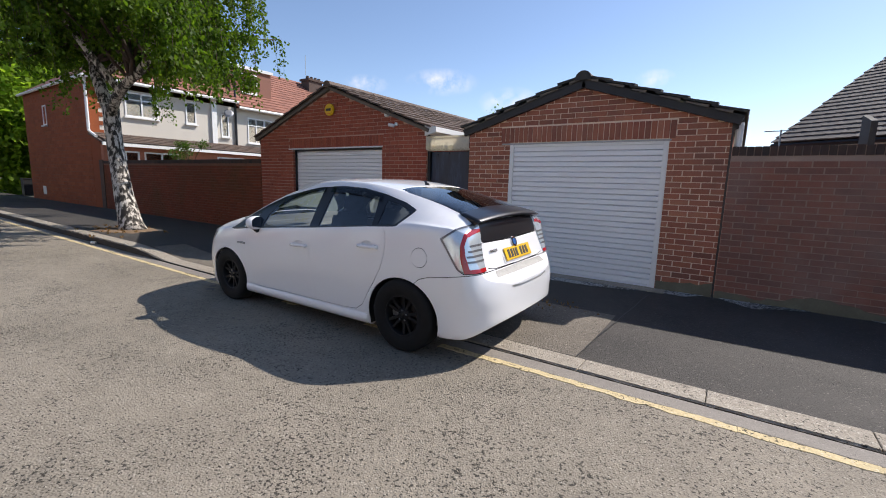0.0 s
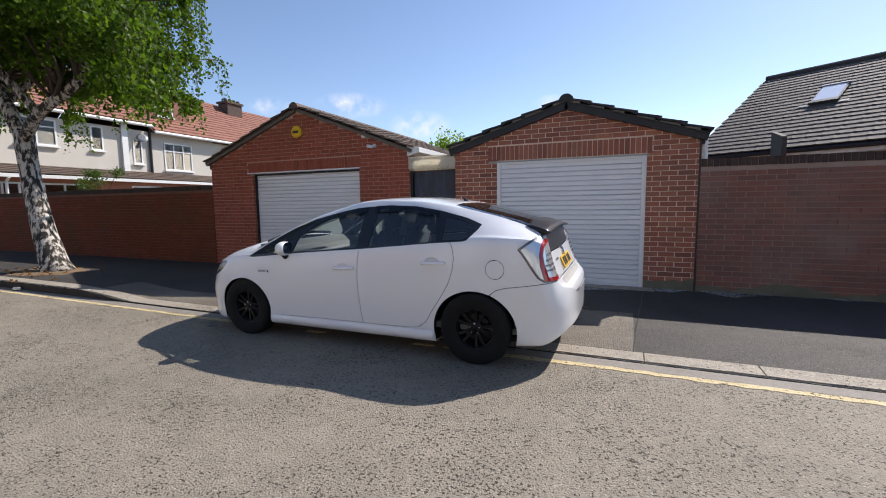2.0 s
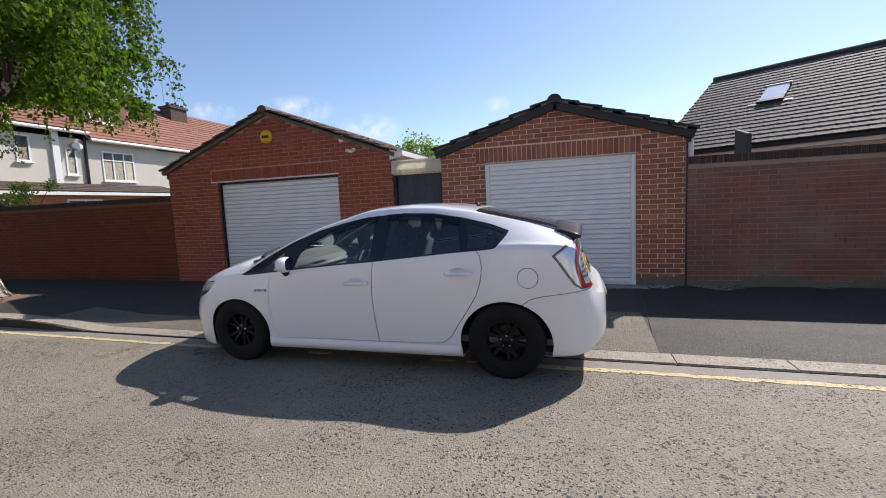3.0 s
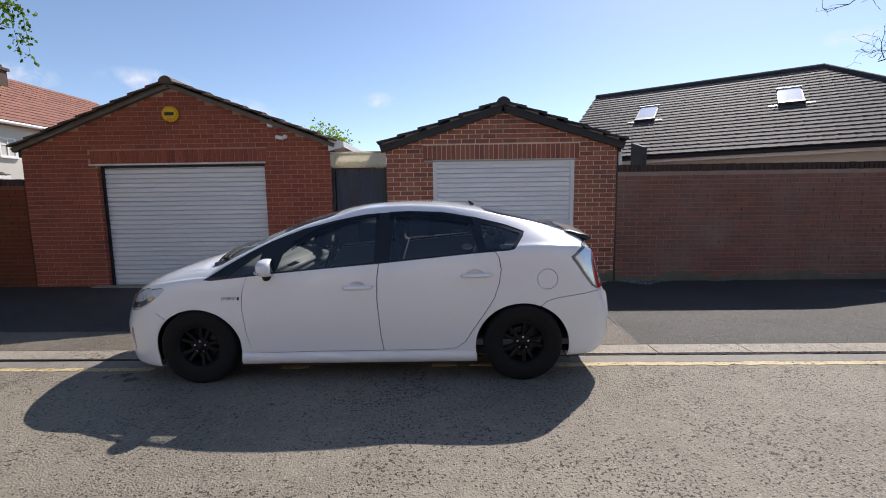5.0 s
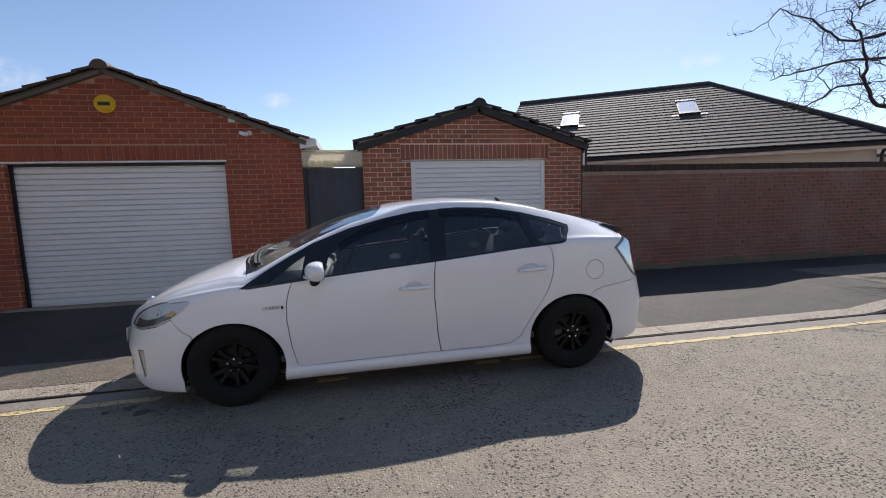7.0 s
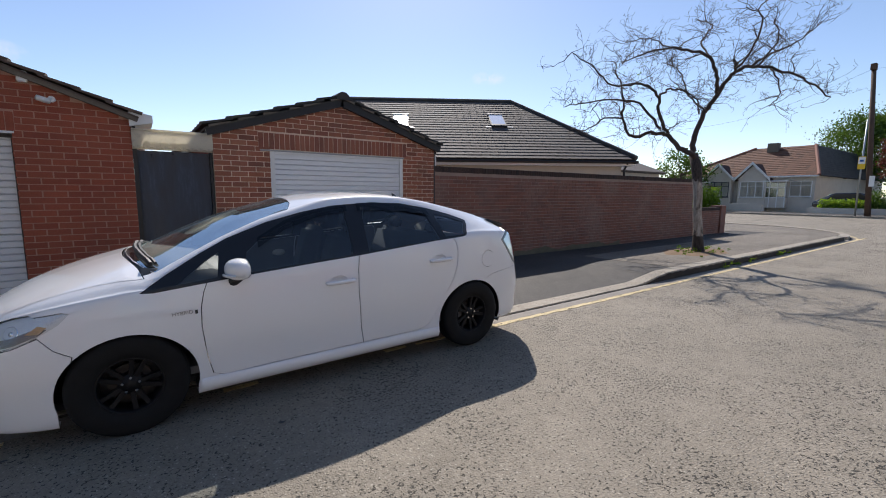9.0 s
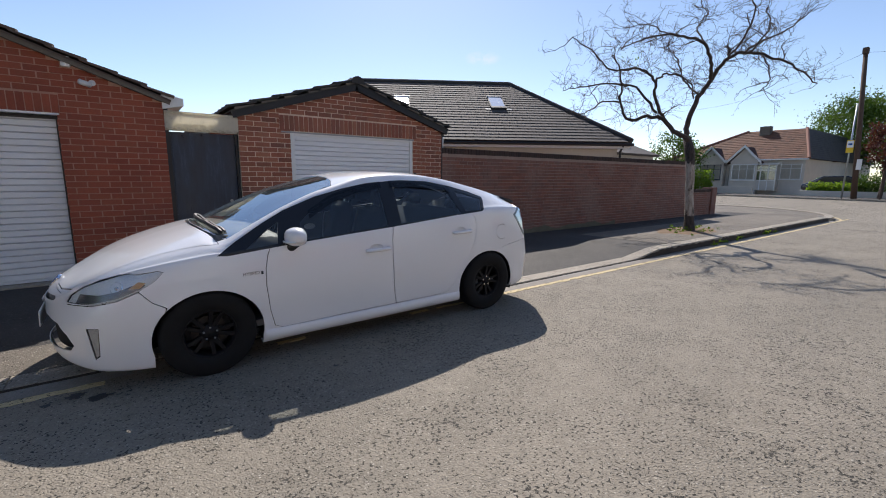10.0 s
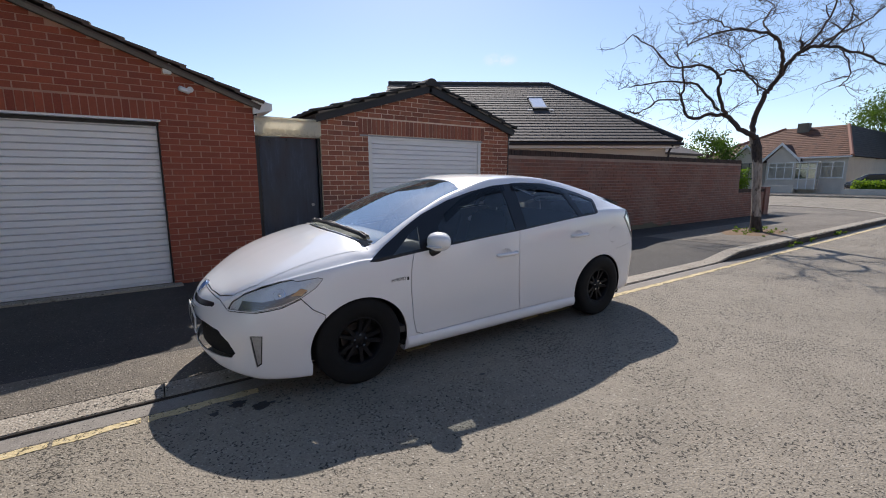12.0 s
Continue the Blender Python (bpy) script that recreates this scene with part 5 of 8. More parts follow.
def split(poly, ax, a, b):
    """The parts of a polygon left and right of the line a-b."""
    side = [(b[0] - a[0]) * (v[ax[1]] - a[1]) - (b[1] - a[1]) * (v[ax[0]] - a[0]) for v in poly]
    left, right = [], []
    for i, v in enumerate(poly):
        w, s, t = poly[(i + 1) % len(poly)], side[i], side[(i + 1) % len(poly)]
        if s >= 0:
            left.append(v)
        if s <= 0:
            right.append(v)
        if s * t < 0:
            c = v + (w - v) * (s / (s - t))
            left.append(c), right.append(c)
    return (left if len(left) > 2 and max(side) > 1e-9 else None), (right if len(right) > 2 and min(side) < -1e-9 else None)


def cut(faces, outline, axes="xz", keep=lambda c, j: True):
    """Cut an outline through the shell along the third axis: the faces within it, and the others."""
    ax = tuple("xyz".index(c) for c in axes)
    tris = inside_first(outline, ax)
    lo, hi = [min(p[k] for p in outline) for k in (0, 1)], [max(p[k] for p in outline) for k in (0, 1)]
    got, others = [], []
    for poly, j in faces:
        c = sum(poly) / len(poly)
        if not keep(c, j) or any(max(v[ax[k]] for v in poly) < lo[k] or min(v[ax[k]] for v in poly) > hi[k] for k in (0, 1)):
            others.append((poly, j))
            continue
        pending = [poly]
        for tri in tris:
            nxt = []
            for q in pending:
                rest = q
                for a, b in zip(tri, tri[1:] + tri[:1]):
                    if rest is None:
                        break
                    rest, outer = split(rest, ax, a, b)
                    if outer is not None:
                        nxt.append(outer)
                if rest is not None:
                    got.append((rest, j))
            pending = nxt
        others += [(q, j) for q in pending]
    return got, others


def grow(outline, d):
    """The outline moved outward by d."""
    p = [Vector(q) for q in outline]
    if sum(a.x * b.y - b.x * a.y for a, b in zip(p, p[1:] + p[:1])) < 0:
        p.reverse()
    out = []
    for i in range(len(p)):
        a, b, c = p[i - 1], p[i], p[(i + 1) % len(p)]
        n1, n2 = Vector(((b - a).y, -(b - a).x)).normalized(), Vector(((c - b).y, -(c - b).x)).normalized()
        n = (n1 + n2)
        n = n / max(0.35, n.length_squared / 2) if n.length > 1e-6 else n1
        out.append(tuple(b + n * d))
    return out


def skin(name, faces, material, parent, sides=(1, -1), off=0.0, label="", thick=0.0):
    """A panel of the shell as a mesh with the shell's own normals, on one or both sides of the car."""
    verts, norms, polys, seen = [], [], [], {}
    for s in sides:
        for poly, _ in faces:
            ids = []
            for v in poly:
                n = v[3:] / max(1e-9, np.linalg.norm(v[3:]))
                p = v[:3] + n * off
                if abs(v[1]) < 1e-6:
                    p[1] = 0.0
                key = (round(p[0], 5), round(p[1] * s, 5), round(p[2], 5))
                if key not in seen:
                    seen[key] = len(verts)
                    verts.append((p[0], p[1] * s, p[2]))
                    norms.append((n[0], n[1] * s, n[2]))
                if seen[key] not in ids:
                    ids.append(seen[key])
            if len(ids) > 2:
                polys.append(ids[::-1] if s > 0 else ids)
    # where the shell pinches, keep the face's own normal
    own = np.zeros((len(verts), 3))
    vs = np.array(verts)
    for f in polys:
        g = np.cross(vs[f[1]] - vs[f[0]], vs[f[2]] - vs[f[0]]) + (np.cross(vs[f[2]] - vs[f[0]], vs[f[3]] - vs[f[0]]) if len(f) > 3 else 0)
        for i in f:
            own[i] += g
    for i, g in enumerate(own):
        k = np.linalg.norm(g)
        if k > 1e-12 and np.dot(g / k, norms[i]) < 0.55:
            norms[i] = tuple(g / k)
    if thick:
        n0, outer = len(verts), list(polys)
        edge = {}
        for f in outer:
            for a, b in zip(f, f[1:] + f[:1]):
                edge[(a, b)] = True
        verts += [tuple(Vector(v) - Vector(n) * thick) for v, n in zip(verts, norms)]
        norms += [tuple(-Vector(n)) for n in norms]
        polys += [[i + n0 for i in f][::-1] for f in outer]
        polys += [[b, a, a + n0, b + n0] for a, b in edge if (b, a) not in edge]
    me = mesh_from(name, verts, polys, material, True)
    me.normals_split_custom_set_from_vertices(norms)
    return part(name, me, None, parent, label)


def ring(cx, cz, r, n=36, a0=0.0):
    return [(cx + r * math.cos(2 * math.pi * k / n + a0), cz + r * math.sin(2 * math.pi * k / n + a0)) for k in range(n)]


AXLES = (0.95, 3.625)
side_only = lambda c, j: c[1] > 0.30
GAP = 0.006
# closed arch outlines: an arc over the wheel, down past the sill
ARCH_F = [(0.955 + 0.362 * math.cos(a), 0.30 + 0.335 * math.sin(a)) for a in spread(-0.25, math.pi + 0.25, 28)] + [(0.60, 0.0), (1.30, 0.0)]
ARCH_R = [(3.62 + 0.38 * math.cos(a), 0.30 + 0.352 * math.sin(a)) for a in spread(-0.25, math.pi + 0.25, 28)] + [(3.25, 0.0), (3.99, 0.0)]
DLO = [(1.03, 0.872), (1.18, 0.967), (1.37, 1.075), (1.55, 1.165), (1.82, 1.262), (2.09, 1.328), (2.33, 1.372), (2.69, 1.395), (2.98, 1.382), (3.25, 1.335), (3.5, 1.272), (3.655, 1.215), (3.64, 1.18), (3.56, 1.085), (3.52, 1.075), (3.2, 1.052), (2.47, 0.985), (2.1, 0.957), (1.6, 0.915), (1.1, 0.866)]
GLASS_FRONT = [(1.62, 0.93), (1.66, 1.07), (1.78, 1.165), (1.98, 1.262), (2.2, 1.325), (2.43, 1.36), (2.43, 1.0), (2.1, 0.972)]
GLASS_REAR = [(2.56, 1.008), (2.58, 1.37), (2.75, 1.373), (2.97, 1.358), (3.2, 1.315), (3.27, 1.07), (3.2, 1.064)]
GLASS_QUARTER = [(3.33, 1.085), (3.30, 1.285), (3.45, 1.255), (3.62, 1.20), (3.53, 1.092)]
GLASS_NOSE = [(1.22, 0.90), (1.40, 1.03), (1.49, 1.085), (1.46, 0.925)]
DOOR_FRONT = [(1.42, 0.95), (1.375, 0.84), (1.355, 0.75), (1.35, 0.62), (1.37, 0.42), (1.40, 0.285), (1.46, 0.262), (2.0, 0.27), (2.485, 0.272), (2.465, 0.40), (2.445, 0.70), (2.45, 0.88), (2.47, 1.02)]
DOOR_REAR = [(2.478, 1.02), (2.458, 0.88), (2.453, 0.70), (2.473, 0.40), (2.493, 0.272), (2.95, 0.275), (3.08, 0.285), (3.16, 0.34), (3.22, 0.44), (3.31, 0.57), (3.39, 0.70), (3.43, 0.82), (3.445, 0.93), (3.43, 1.02), (3.38, 1.10)]
HEADLIGHT = [(0.165, 0.600), (0.19, 0.645), (0.26, 0.702), (0.36, 0.752), (0.46, 0.788), (0.52, 0.798), (0.545, 0.788), (0.67, 0.806), (0.70, 0.797), (0.65, 0.745), (0.56, 0.688), (0.44, 0.634), (0.30, 0.600)]
TAIL_LAMP = [(4.19, 1.14), (4.12, 1.10), (4.01, 1.015), (4.06, 0.95), (4.11, 0.875), (4.17, 0.79), (4.22, 0.757), (4.40, 0.757), (4.40, 1.13)]
LAMP_REAR = [(0.545, 1.16), (0.565, 1.0), (0.595, 0.86), (0.61, 0.73), (0.95, 0.73), (0.95, 1.16)]
BUMPER_REAR = [(3.96, 0.05), (3.985, 0.30), (3.935, 0.47), (3.86, 0.57), (3.77, 0.625), (3.82, 0.665), (3.90, 0.69), (4.2, 0.735), (4.36, 0.748), (4.6, 0.748), (4.6, 0.05)]
BUMPER_FRONT = [(-0.1, 0.05), (0.70, 0.05), (0.70, 0.35), (0.68, 0.49), (0.695, 0.555), (0.62, 0.60), (0.555, 0.675), (0.44, 0.622), (0.30, 0.588), (0.16, 0.583), (0.13, 0.64), (0.08, 0.668), (-0.1, 0.69)]
HOOD = [(0.105, -0.01), (0.112, 0.20), (0.14, 0.36), (0.20, 0.475), (0.34, 0.585), (0.50, 0.645), (0.75, 0.70), (1.0, 0.735), (1.06, 0.735), (1.04, 0.62), (0.985, 0.40), (0.955, 0.20), (0.945, -0.01)]
WINDSCREEN = [(0.975, -0.01), (0.985, 0.20), (1.02, 0.42), (1.09, 0.64), (1.125, 0.705), (1.25, 0.688), (1.5, 0.637), (1.8, 0.587), (2.0, 0.558), (2.065, 0.40), (2.095, 0.20), (2.10, -0.01)]
REAR_GLASS = [(3.32, -0.01), (3.325, 0.30), (3.345, 0.50), (3.45, 0.535), (3.9, 0.55), (4.06, 0.555), (4.085, 0.3), (4.09, -0.01)]
LOWER_GLASS = [(-0.01, 0.965), (0.50, 0.975), (0.553, 0.985), (0.533, 1.14), (-0.01, 1.14)]
HATCH = [(-0.01, 0.752), (0.44, 0.757), (0.555, 0.775), (0.585, 0.86), (0.553, 0.968), (-0.01, 0.955)]
STEP = [(-0.01, 0.692), (0.50, 0.692), (0.47, 0.735), (-0.01, 0.742)]
FOG = [(0.262, 0.435), (0.315, 0.437), (0.305, 0.25), (0.288, 0.235)]
top_only = lambda c, j: c[5] > 0.25 and c[2] > 0.6
car = thing("car", "white five-door hatchback with black wheels, parked half on the kerb", "car", (-5.915, 3.70, 0.0))
CAR_TILT = 1.0

_, shell = cut(shell, ARCH_F, "xz", side_only)
_, shell = cut(shell, ARCH_R, "xz", side_only)
dlo, shell = cut(shell, DLO, "xz", side_only)
RAIN_FRONT = [(1.74, 1.155), (1.95, 1.268), (2.2, 1.342), (2.455, 1.378), (2.455, 1.325), (2.2, 1.285), (1.95, 1.205), (1.74, 1.09)]
RAIN_REAR = [(2.545, 1.325), (2.545, 1.387), (2.75, 1.387), (2.97, 1.372), (3.23, 1.325), (3.245, 1.268), (2.97, 1.312), (2.75, 1.327)]
guard_f, _ = cut(dlo, RAIN_FRONT)
guard_r, _ = cut(dlo, RAIN_REAR)
glass_f, dlo = cut(dlo, GLASS_FRONT)
glass_r, dlo = cut(dlo, GLASS_REAR)
glass_q, dlo = cut(dlo, GLASS_QUARTER)
glass_n, dlo = cut(dlo, GLASS_NOSE)


def panel(outline, axes, keep, gap=GAP):
    global shell
    got, shell = cut(shell, grow(outline, gap), axes, keep)
    inner, _ = cut(got, outline, axes)
    return inner


screen = panel(WINDSCREEN, "xy", top_only, 0.004)
back_glass = panel(REAR_GLASS, "xy", top_only, 0.004)
lamp_f = panel(HEADLIGHT, "xz", lambda c, j: c[1] > 0.25 and c[0] < 0.9, 0.003)
bezel, _ = cut(lamp_f, [(0.21, 0.60), (0.30, 0.606), (0.44, 0.641), (0.56, 0.693), (0.60, 0.725), (0.52, 0.72), (0.44, 0.685), (0.34, 0.66), (0.24, 0.66)], "xz")
hood = panel(HOOD, "xy", top_only)
around, shell = cut(shell, grow(TAIL_LAMP, GAP), "xz", lambda c, j: c[1] > 0.30 and c[0] > 3.9)
around, back = cut(around, grow(LAMP_REAR, GAP), "yz")
shell += back
lamp_r, _ = cut(around, TAIL_LAMP, "xz")
lamp_r, _ = cut(lamp_r, LAMP_REAR, "yz")
COWL = [(0.951, -0.01), (0.961, 0.20), (0.991, 0.40), (1.046, 0.62), (1.062, 0.70), (1.115, 0.70), (1.08, 0.64), (1.01, 0.42), (0.977, 0.20), (0.967, -0.01)]
cowl = panel(COWL, "xy", top_only, 0.001)
low_glass = panel(LOWER_GLASS, "yz", lambda c, j: c[0] > 4.12 and c[3] > 0.3)
hatch = panel(HATCH, "yz", lambda c, j: c[0] > 4.18 and c[3] > 0.3)
bumper_r = panel(BUMPER_REAR, "xz", lambda c, j: c[0] > 3.7)
bumper_f = panel(BUMPER_FRONT, "xz", lambda c, j: c[0] < 0.9)
door_f = panel(DOOR_FRONT, "xz", side_only)
door_r = panel(DOOR_REAR, "xz", side_only)
HANDLES = ((2.30, 0.80), (3.25, 0.885))


def cup_outline(x, z):
    return [(x - 0.012 + 0.068 * math.cos(a), z + 0.012 + 0.036 * math.sin(a)) for a in spread(0, 2 * math.pi - 0.26, 23)]


cup_f, door_f = cut(door_f, cup_outline(*HANDLES[0]), "xz")
cup_r, door_r = cut(door_r, cup_outline(*HANDLES[1]), "xz")


def sunk(faces, x, z, depth):
    """Faces of an oval pressed inward, deepest in its middle."""
    out = []
    for poly, j in faces:
        q = []
        for v in poly:
            r = min(1.0, ((v[0] - x + 0.012) / 0.068) ** 2 + ((v[2] - z - 0.012) / 0.036) ** 2)
            w = v.copy()
            w[1] -= depth * (1 - r ** 2)
            w[3:] = v[3:] + np.array((-(v[0] - x + 0.012) * 9 * r, 0, -(v[2] - z - 0.012) * 22 * r))
            q.append(w)
        out.append((q, j))
    return out


flap = panel(ring(3.815, 0.845, 0.078, 28), "xz", side_only, 0.005)

INTAKE = [(-0.01, 0.262), (0.44, 0.262), (0.53, 0.268), (0.565, 0.31), (0.53, 0.385), (0.45, 0.45), (0.30, 0.47), (-0.01, 0.47)]
SLOT = [(-0.01, 0.566), (0.20, 0.571), (0.35, 0.588), (0.37, 0.604), (0.35, 0.618), (0.28, 0.616), (0.15, 0.607), (-0.01, 0.603)]
front_only = lambda c, j: c[0] < 0.5
intake, bumper_f = cut(bumper_f, INTAKE, "yz", front_only)
slot, bumper_f = cut(bumper_f, SLOT, "yz", front_only)
fog_surround, bumper_f = cut(bumper_f, grow(FOG, 0.008), "xz", lambda c, j: c[1] > 0.3 and c[0] < 0.6)
fog_lens, fog_surround = cut(fog_surround, FOG, "xz")
step, _ = cut(bumper_r, STEP, "yz", lambda c, j: c[0] > 4.2)

body = skin("body", shell, CAR_WHITE, car, label="white painted body shell", thick=0.012)
skin("lining", [f for f in shell if f[0][0][2] > 0.5 and 0.96 < f[0][0][0] < 4.1], CAR_LINER, car, off=-0.02)
skin("bonnet", hood, CAR_WHITE, car, thick=0.01)
skin("windscreen", screen, CLEAR_GLASS, car, off=-0.003, label="clear windscreen").visible_shadow = False
skin("rear_window", back_glass, DARK_GLASS, car, off=-0.003, label="dark sloping rear window")
skin("lower_rear_window", low_glass, CAR_BLACK, car, off=-0.004, label="black upright lower rear window")
skin("front_bumper", bumper_f, CAR_WHITE, car, thick=0.012)
skin("lower_grille", intake, GRILLE_BLACK, car, off=-0.045, label="wide black lower intake")
skin("upper_grille", slot, CAR_BLACK, car, off=-0.02, label="narrow black upper grille")
skin("cowl", cowl, CAR_PLASTIC, car, off=-0.012, label="black scuttle panel")
skin("rear_bumper", bumper_r, CAR_WHITE, car, thick=0.012)
skin("hatch", hatch, CAR_WHITE, car, thick=0.012, label="white tailgate panel")
skin("step_plate", step, STEP_GREY, car, off=0.002, label="grey scuffed bumper protector", thick=0.003)
for s in (-1, 1):
    fd = skin("front_door", door_f, CAR_WHITE, car, (s,), thick=0.012)
    rd = skin("rear_door", door_r, CAR_WHITE, car, (s,), thick=0.012)
    skin("door_card", [f for f in door_f if f[0][0][2] > 0.3], CAR_LINER, fd, (s,), -0.03)
    skin("door_card", [f for f in door_r if f[0][0][2] > 0.3], CAR_LINER, rd, (s,), -0.03)
    skin("handle_cup", sunk(cup_f, *HANDLES[0], 0.03), CAR_WHITE, fd, (s,))
    skin("handle_cup", sunk(cup_r, *HANDLES[1], 0.03), CAR_WHITE, rd, (s,))
    skin("window_surround", dlo, CAR_BLACK, car, (s,), -0.003, "gloss black window surround and pillars", 0.02)
    skin("door_window", glass_f, DARK_GLASS, fd, (s,), -0.008)
    skin("door_window", glass_r, REAR_TINT, rd, (s,), -0.008)
    skin("rain_guard", guard_f, SMOKED, fd, (s,), 0.006, "smoked plastic rain guard")
    skin("rain_guard", guard_r, SMOKED, rd, (s,), 0.006, "smoked plastic rain guard")
    skin("quarter_window", glass_q, REAR_TINT, car, (s,), -0.008)
    skin("quarter_window", glass_n, DARK_GLASS, car, (s,), -0.008)
    skin("fuel_flap" if s < 0 else "blank_flap", flap, CAR_WHITE, body, (s,), thick=0.008)
    lamp = skin("headlight", lamp_f, LAMP_GLASS, car, (s,), 0.0, "clear headlight with silver reflector")
    skin("reflector", lamp_f, LAMP_SILVER, lamp, (s,), -0.014)
    skin("bezel", bezel, BEZEL_GREY, lamp, (s,), -0.008, "grey inner bezel")
    tail = skin("tail_lamp", lamp_r, TAIL_CLEAR, car, (s,), 0.004, "tail lamp with clear and red segments", 0.01)
    red, _ = cut(lamp_r, [(4.180, 1.085), (4.170, 0.97), (4.182, 0.88), (4.208, 0.79), (4.222, 0.757), (4.45, 0.757), (4.45, 0.785), (4.245, 0.787), (4.212, 0.89), (4.197, 0.97), (4.202, 1.085)])
    skin("red_segment", red, LAMP_RED, tail, (s,), 0.0065)
    for z in (0.835, 0.875, 0.915, 0.955, 0.995):
        bar, _ = cut(lamp_r, [(4.222, z), (4.45, z), (4.45, z + 0.016), (4.215, z + 0.016)])
        if bar:
            skin("lens_bar", bar, BEZEL_GREY, tail, (s,), 0.0065)
    edge, _ = cut(lamp_r, [(4.01, 1.015), (4.12, 1.10), (4.19, 1.14), (4.19, 1.122), (4.125, 1.083), (4.03, 1.012), (4.075, 0.95), (4.125, 0.875), (4.185, 0.79), (4.22, 0.772), (4.22, 0.757), (4.17, 0.79), (4.11, 0.875), (4.06, 0.95)])
    skin("lamp_edge", edge, BEZEL_GREY, tail, (s,), 0.0065, "dark lamp rim")


def on_skin(x, z, s=-1):
    """The point and outward normal of the flank at a place of the side view."""
    i = min(range(len(stations)), key=lambda k: abs(stations[k] - x))
    rows = [k for k in range(loft.shape[1]) if loft[i, k, 1] > 0.3]
    j = min(rows, key=lambda k: abs(loft[i, k, 2] - z))
    k = j + 1 if loft[i, j, 2] < z else j - 1
    k = min(max(k, 0), loft.shape[1] - 1)
    d = loft[i, k, 2] - loft[i, j, 2]
    t = (z - loft[i, j, 2]) / d if abs(d) > 1e-6 else 0
    p = loft[i, j] * (1 - t) + loft[i, k] * t
    n = loft_n[i, j]
    return Vector((x, p[1] * s, z)), Vector((n[0], n[1] * s, n[2])).normalized()


# wheels
def lathe(profile, steps=40):
    """A profile of (radius, across) turned round the y axis."""
    bm = bmesh.new()
    rings = [[bm.verts.new((r * math.cos(2 * math.pi * k / steps), w, r * math.sin(2 * math.pi * k / steps))) for r, w in profile] for k in range(steps)]
    for k in range(steps):
        a, b = rings[k], rings[(k + 1) % steps]
        for i in range(len(profile) - 1):
            bm.faces.new((a[i], a[i + 1], b[i + 1], b[i]))
    return bm


TYRE_R = 0.32
for x in AXLES:
    for s in (-1, 1):
        wheel = new("wheel")
        wheel.parent = car
        wheel.matrix_basis = pose(x, s * (0.755 if x < 2 else 0.772), TYRE_R - (0.012 if x < 2 else 0.002), 0, 0, 0 if s < 0 else 180)
        part("tyre", lathe([(0.172, -0.072), (0.180, -0.086), (0.225, -0.099), (0.27, -0.101), (0.302, -0.094), (0.315, -0.078), (0.320, -0.05), (0.321, 0.0), (0.320, 0.05), (0.315, 0.078), (0.302, 0.094), (0.25, 0.1), (0.2, 0.08)], 56), TYRE, wheel, "dusty black tyre", True)
        rim = part("rim", lathe([(0.203, -0.082), (0.198, -0.086), (0.191, -0.080), (0.186, -0.062), (0.182, -0.03), (0.176, 0.03), (0.19, 0.075)], 48), RIM_BLACK, wheel, "satin black alloy rim", True, Matrix.Diagonal((0.875, 1, 0.875, 1)))
        part("brake_disc", lathe([(0.03, 0.0), (0.135, 0.0), (0.135, 0.018), (0.03, 0.018)], 32), BRAKE_STEEL, rim, "dull brake disc")
        part("barrel_back", lathe([(0.0, 0.05), (0.18, 0.05)], 24), CAR_PLASTIC, rim)
        part("hub", lathe([(0.0, -0.058), (0.03, -0.058), (0.036, -0.052), (0.07, -0.05), (0.078, -0.035), (0.078, 0.0)], 30), RIM_BLACK, rim, smooth=True)
        for k in range(10):
            a = 72 * (k // 2) + (13 if k % 2 else -13)
            sp = bmesh.new()
            prism_bm([(0.055, -0.018), (0.12, -0.013), (0.19, -0.016), (0.19, 0.016), (0.12, 0.013), (0.055, 0.018)], "y", -0.052, -0.02, sp)
            for v in sp.verts:
                if v.co.x > 0.15 and v.co.y < -0.03:
                    v.co.y = -0.066
            bmesh.ops.bevel(sp, geom=list(sp.edges), offset=0.005, segments=2, affect="EDGES")
            part("spoke", sp, RIM_BLACK, rim, m=pose(0, 0, 0, 0, a, 0), smooth=False)
        for k in range(5):
            a = 2 * math.pi * k / 5 + 0.3
            part("wheel_nut", disc_bm(0.0095, 0.02, 6), CHROME, rim, m=pose(0.052 * math.cos(a), -0.058, 0.052 * math.sin(a), 90, 0, 0))
    for s in (-1, 1):
        bm = bmesh.new()
        r = 0.39
        a_list = spread(-0.32, math.pi + 0.32, 18)
        rows = [[bm.verts.new((x + r * math.cos(a), s * y, 0.29 + r * 0.93 * math.sin(a))) for a in a_list] for y in (0.45, 0.79 if x < 2 else 0.835)]
        for k in range(18):
            bm.faces.new((rows[0][k], rows[0][k + 1], rows[1][k + 1], rows[1][k]))
        bm.faces.new(rows[0])
        part("arch_liner", bm, CAR_PLASTIC, car)
part("underbody", box_bm(0.35, 4.2, -0.70, 0.70, 0.19, 0.235, 0.01), CAR_PLASTIC, car)
part("underbody", box_bm(1.3, 3.22, -0.80, 0.80, 0.18, 0.22, 0.01), CAR_PLASTIC, car)

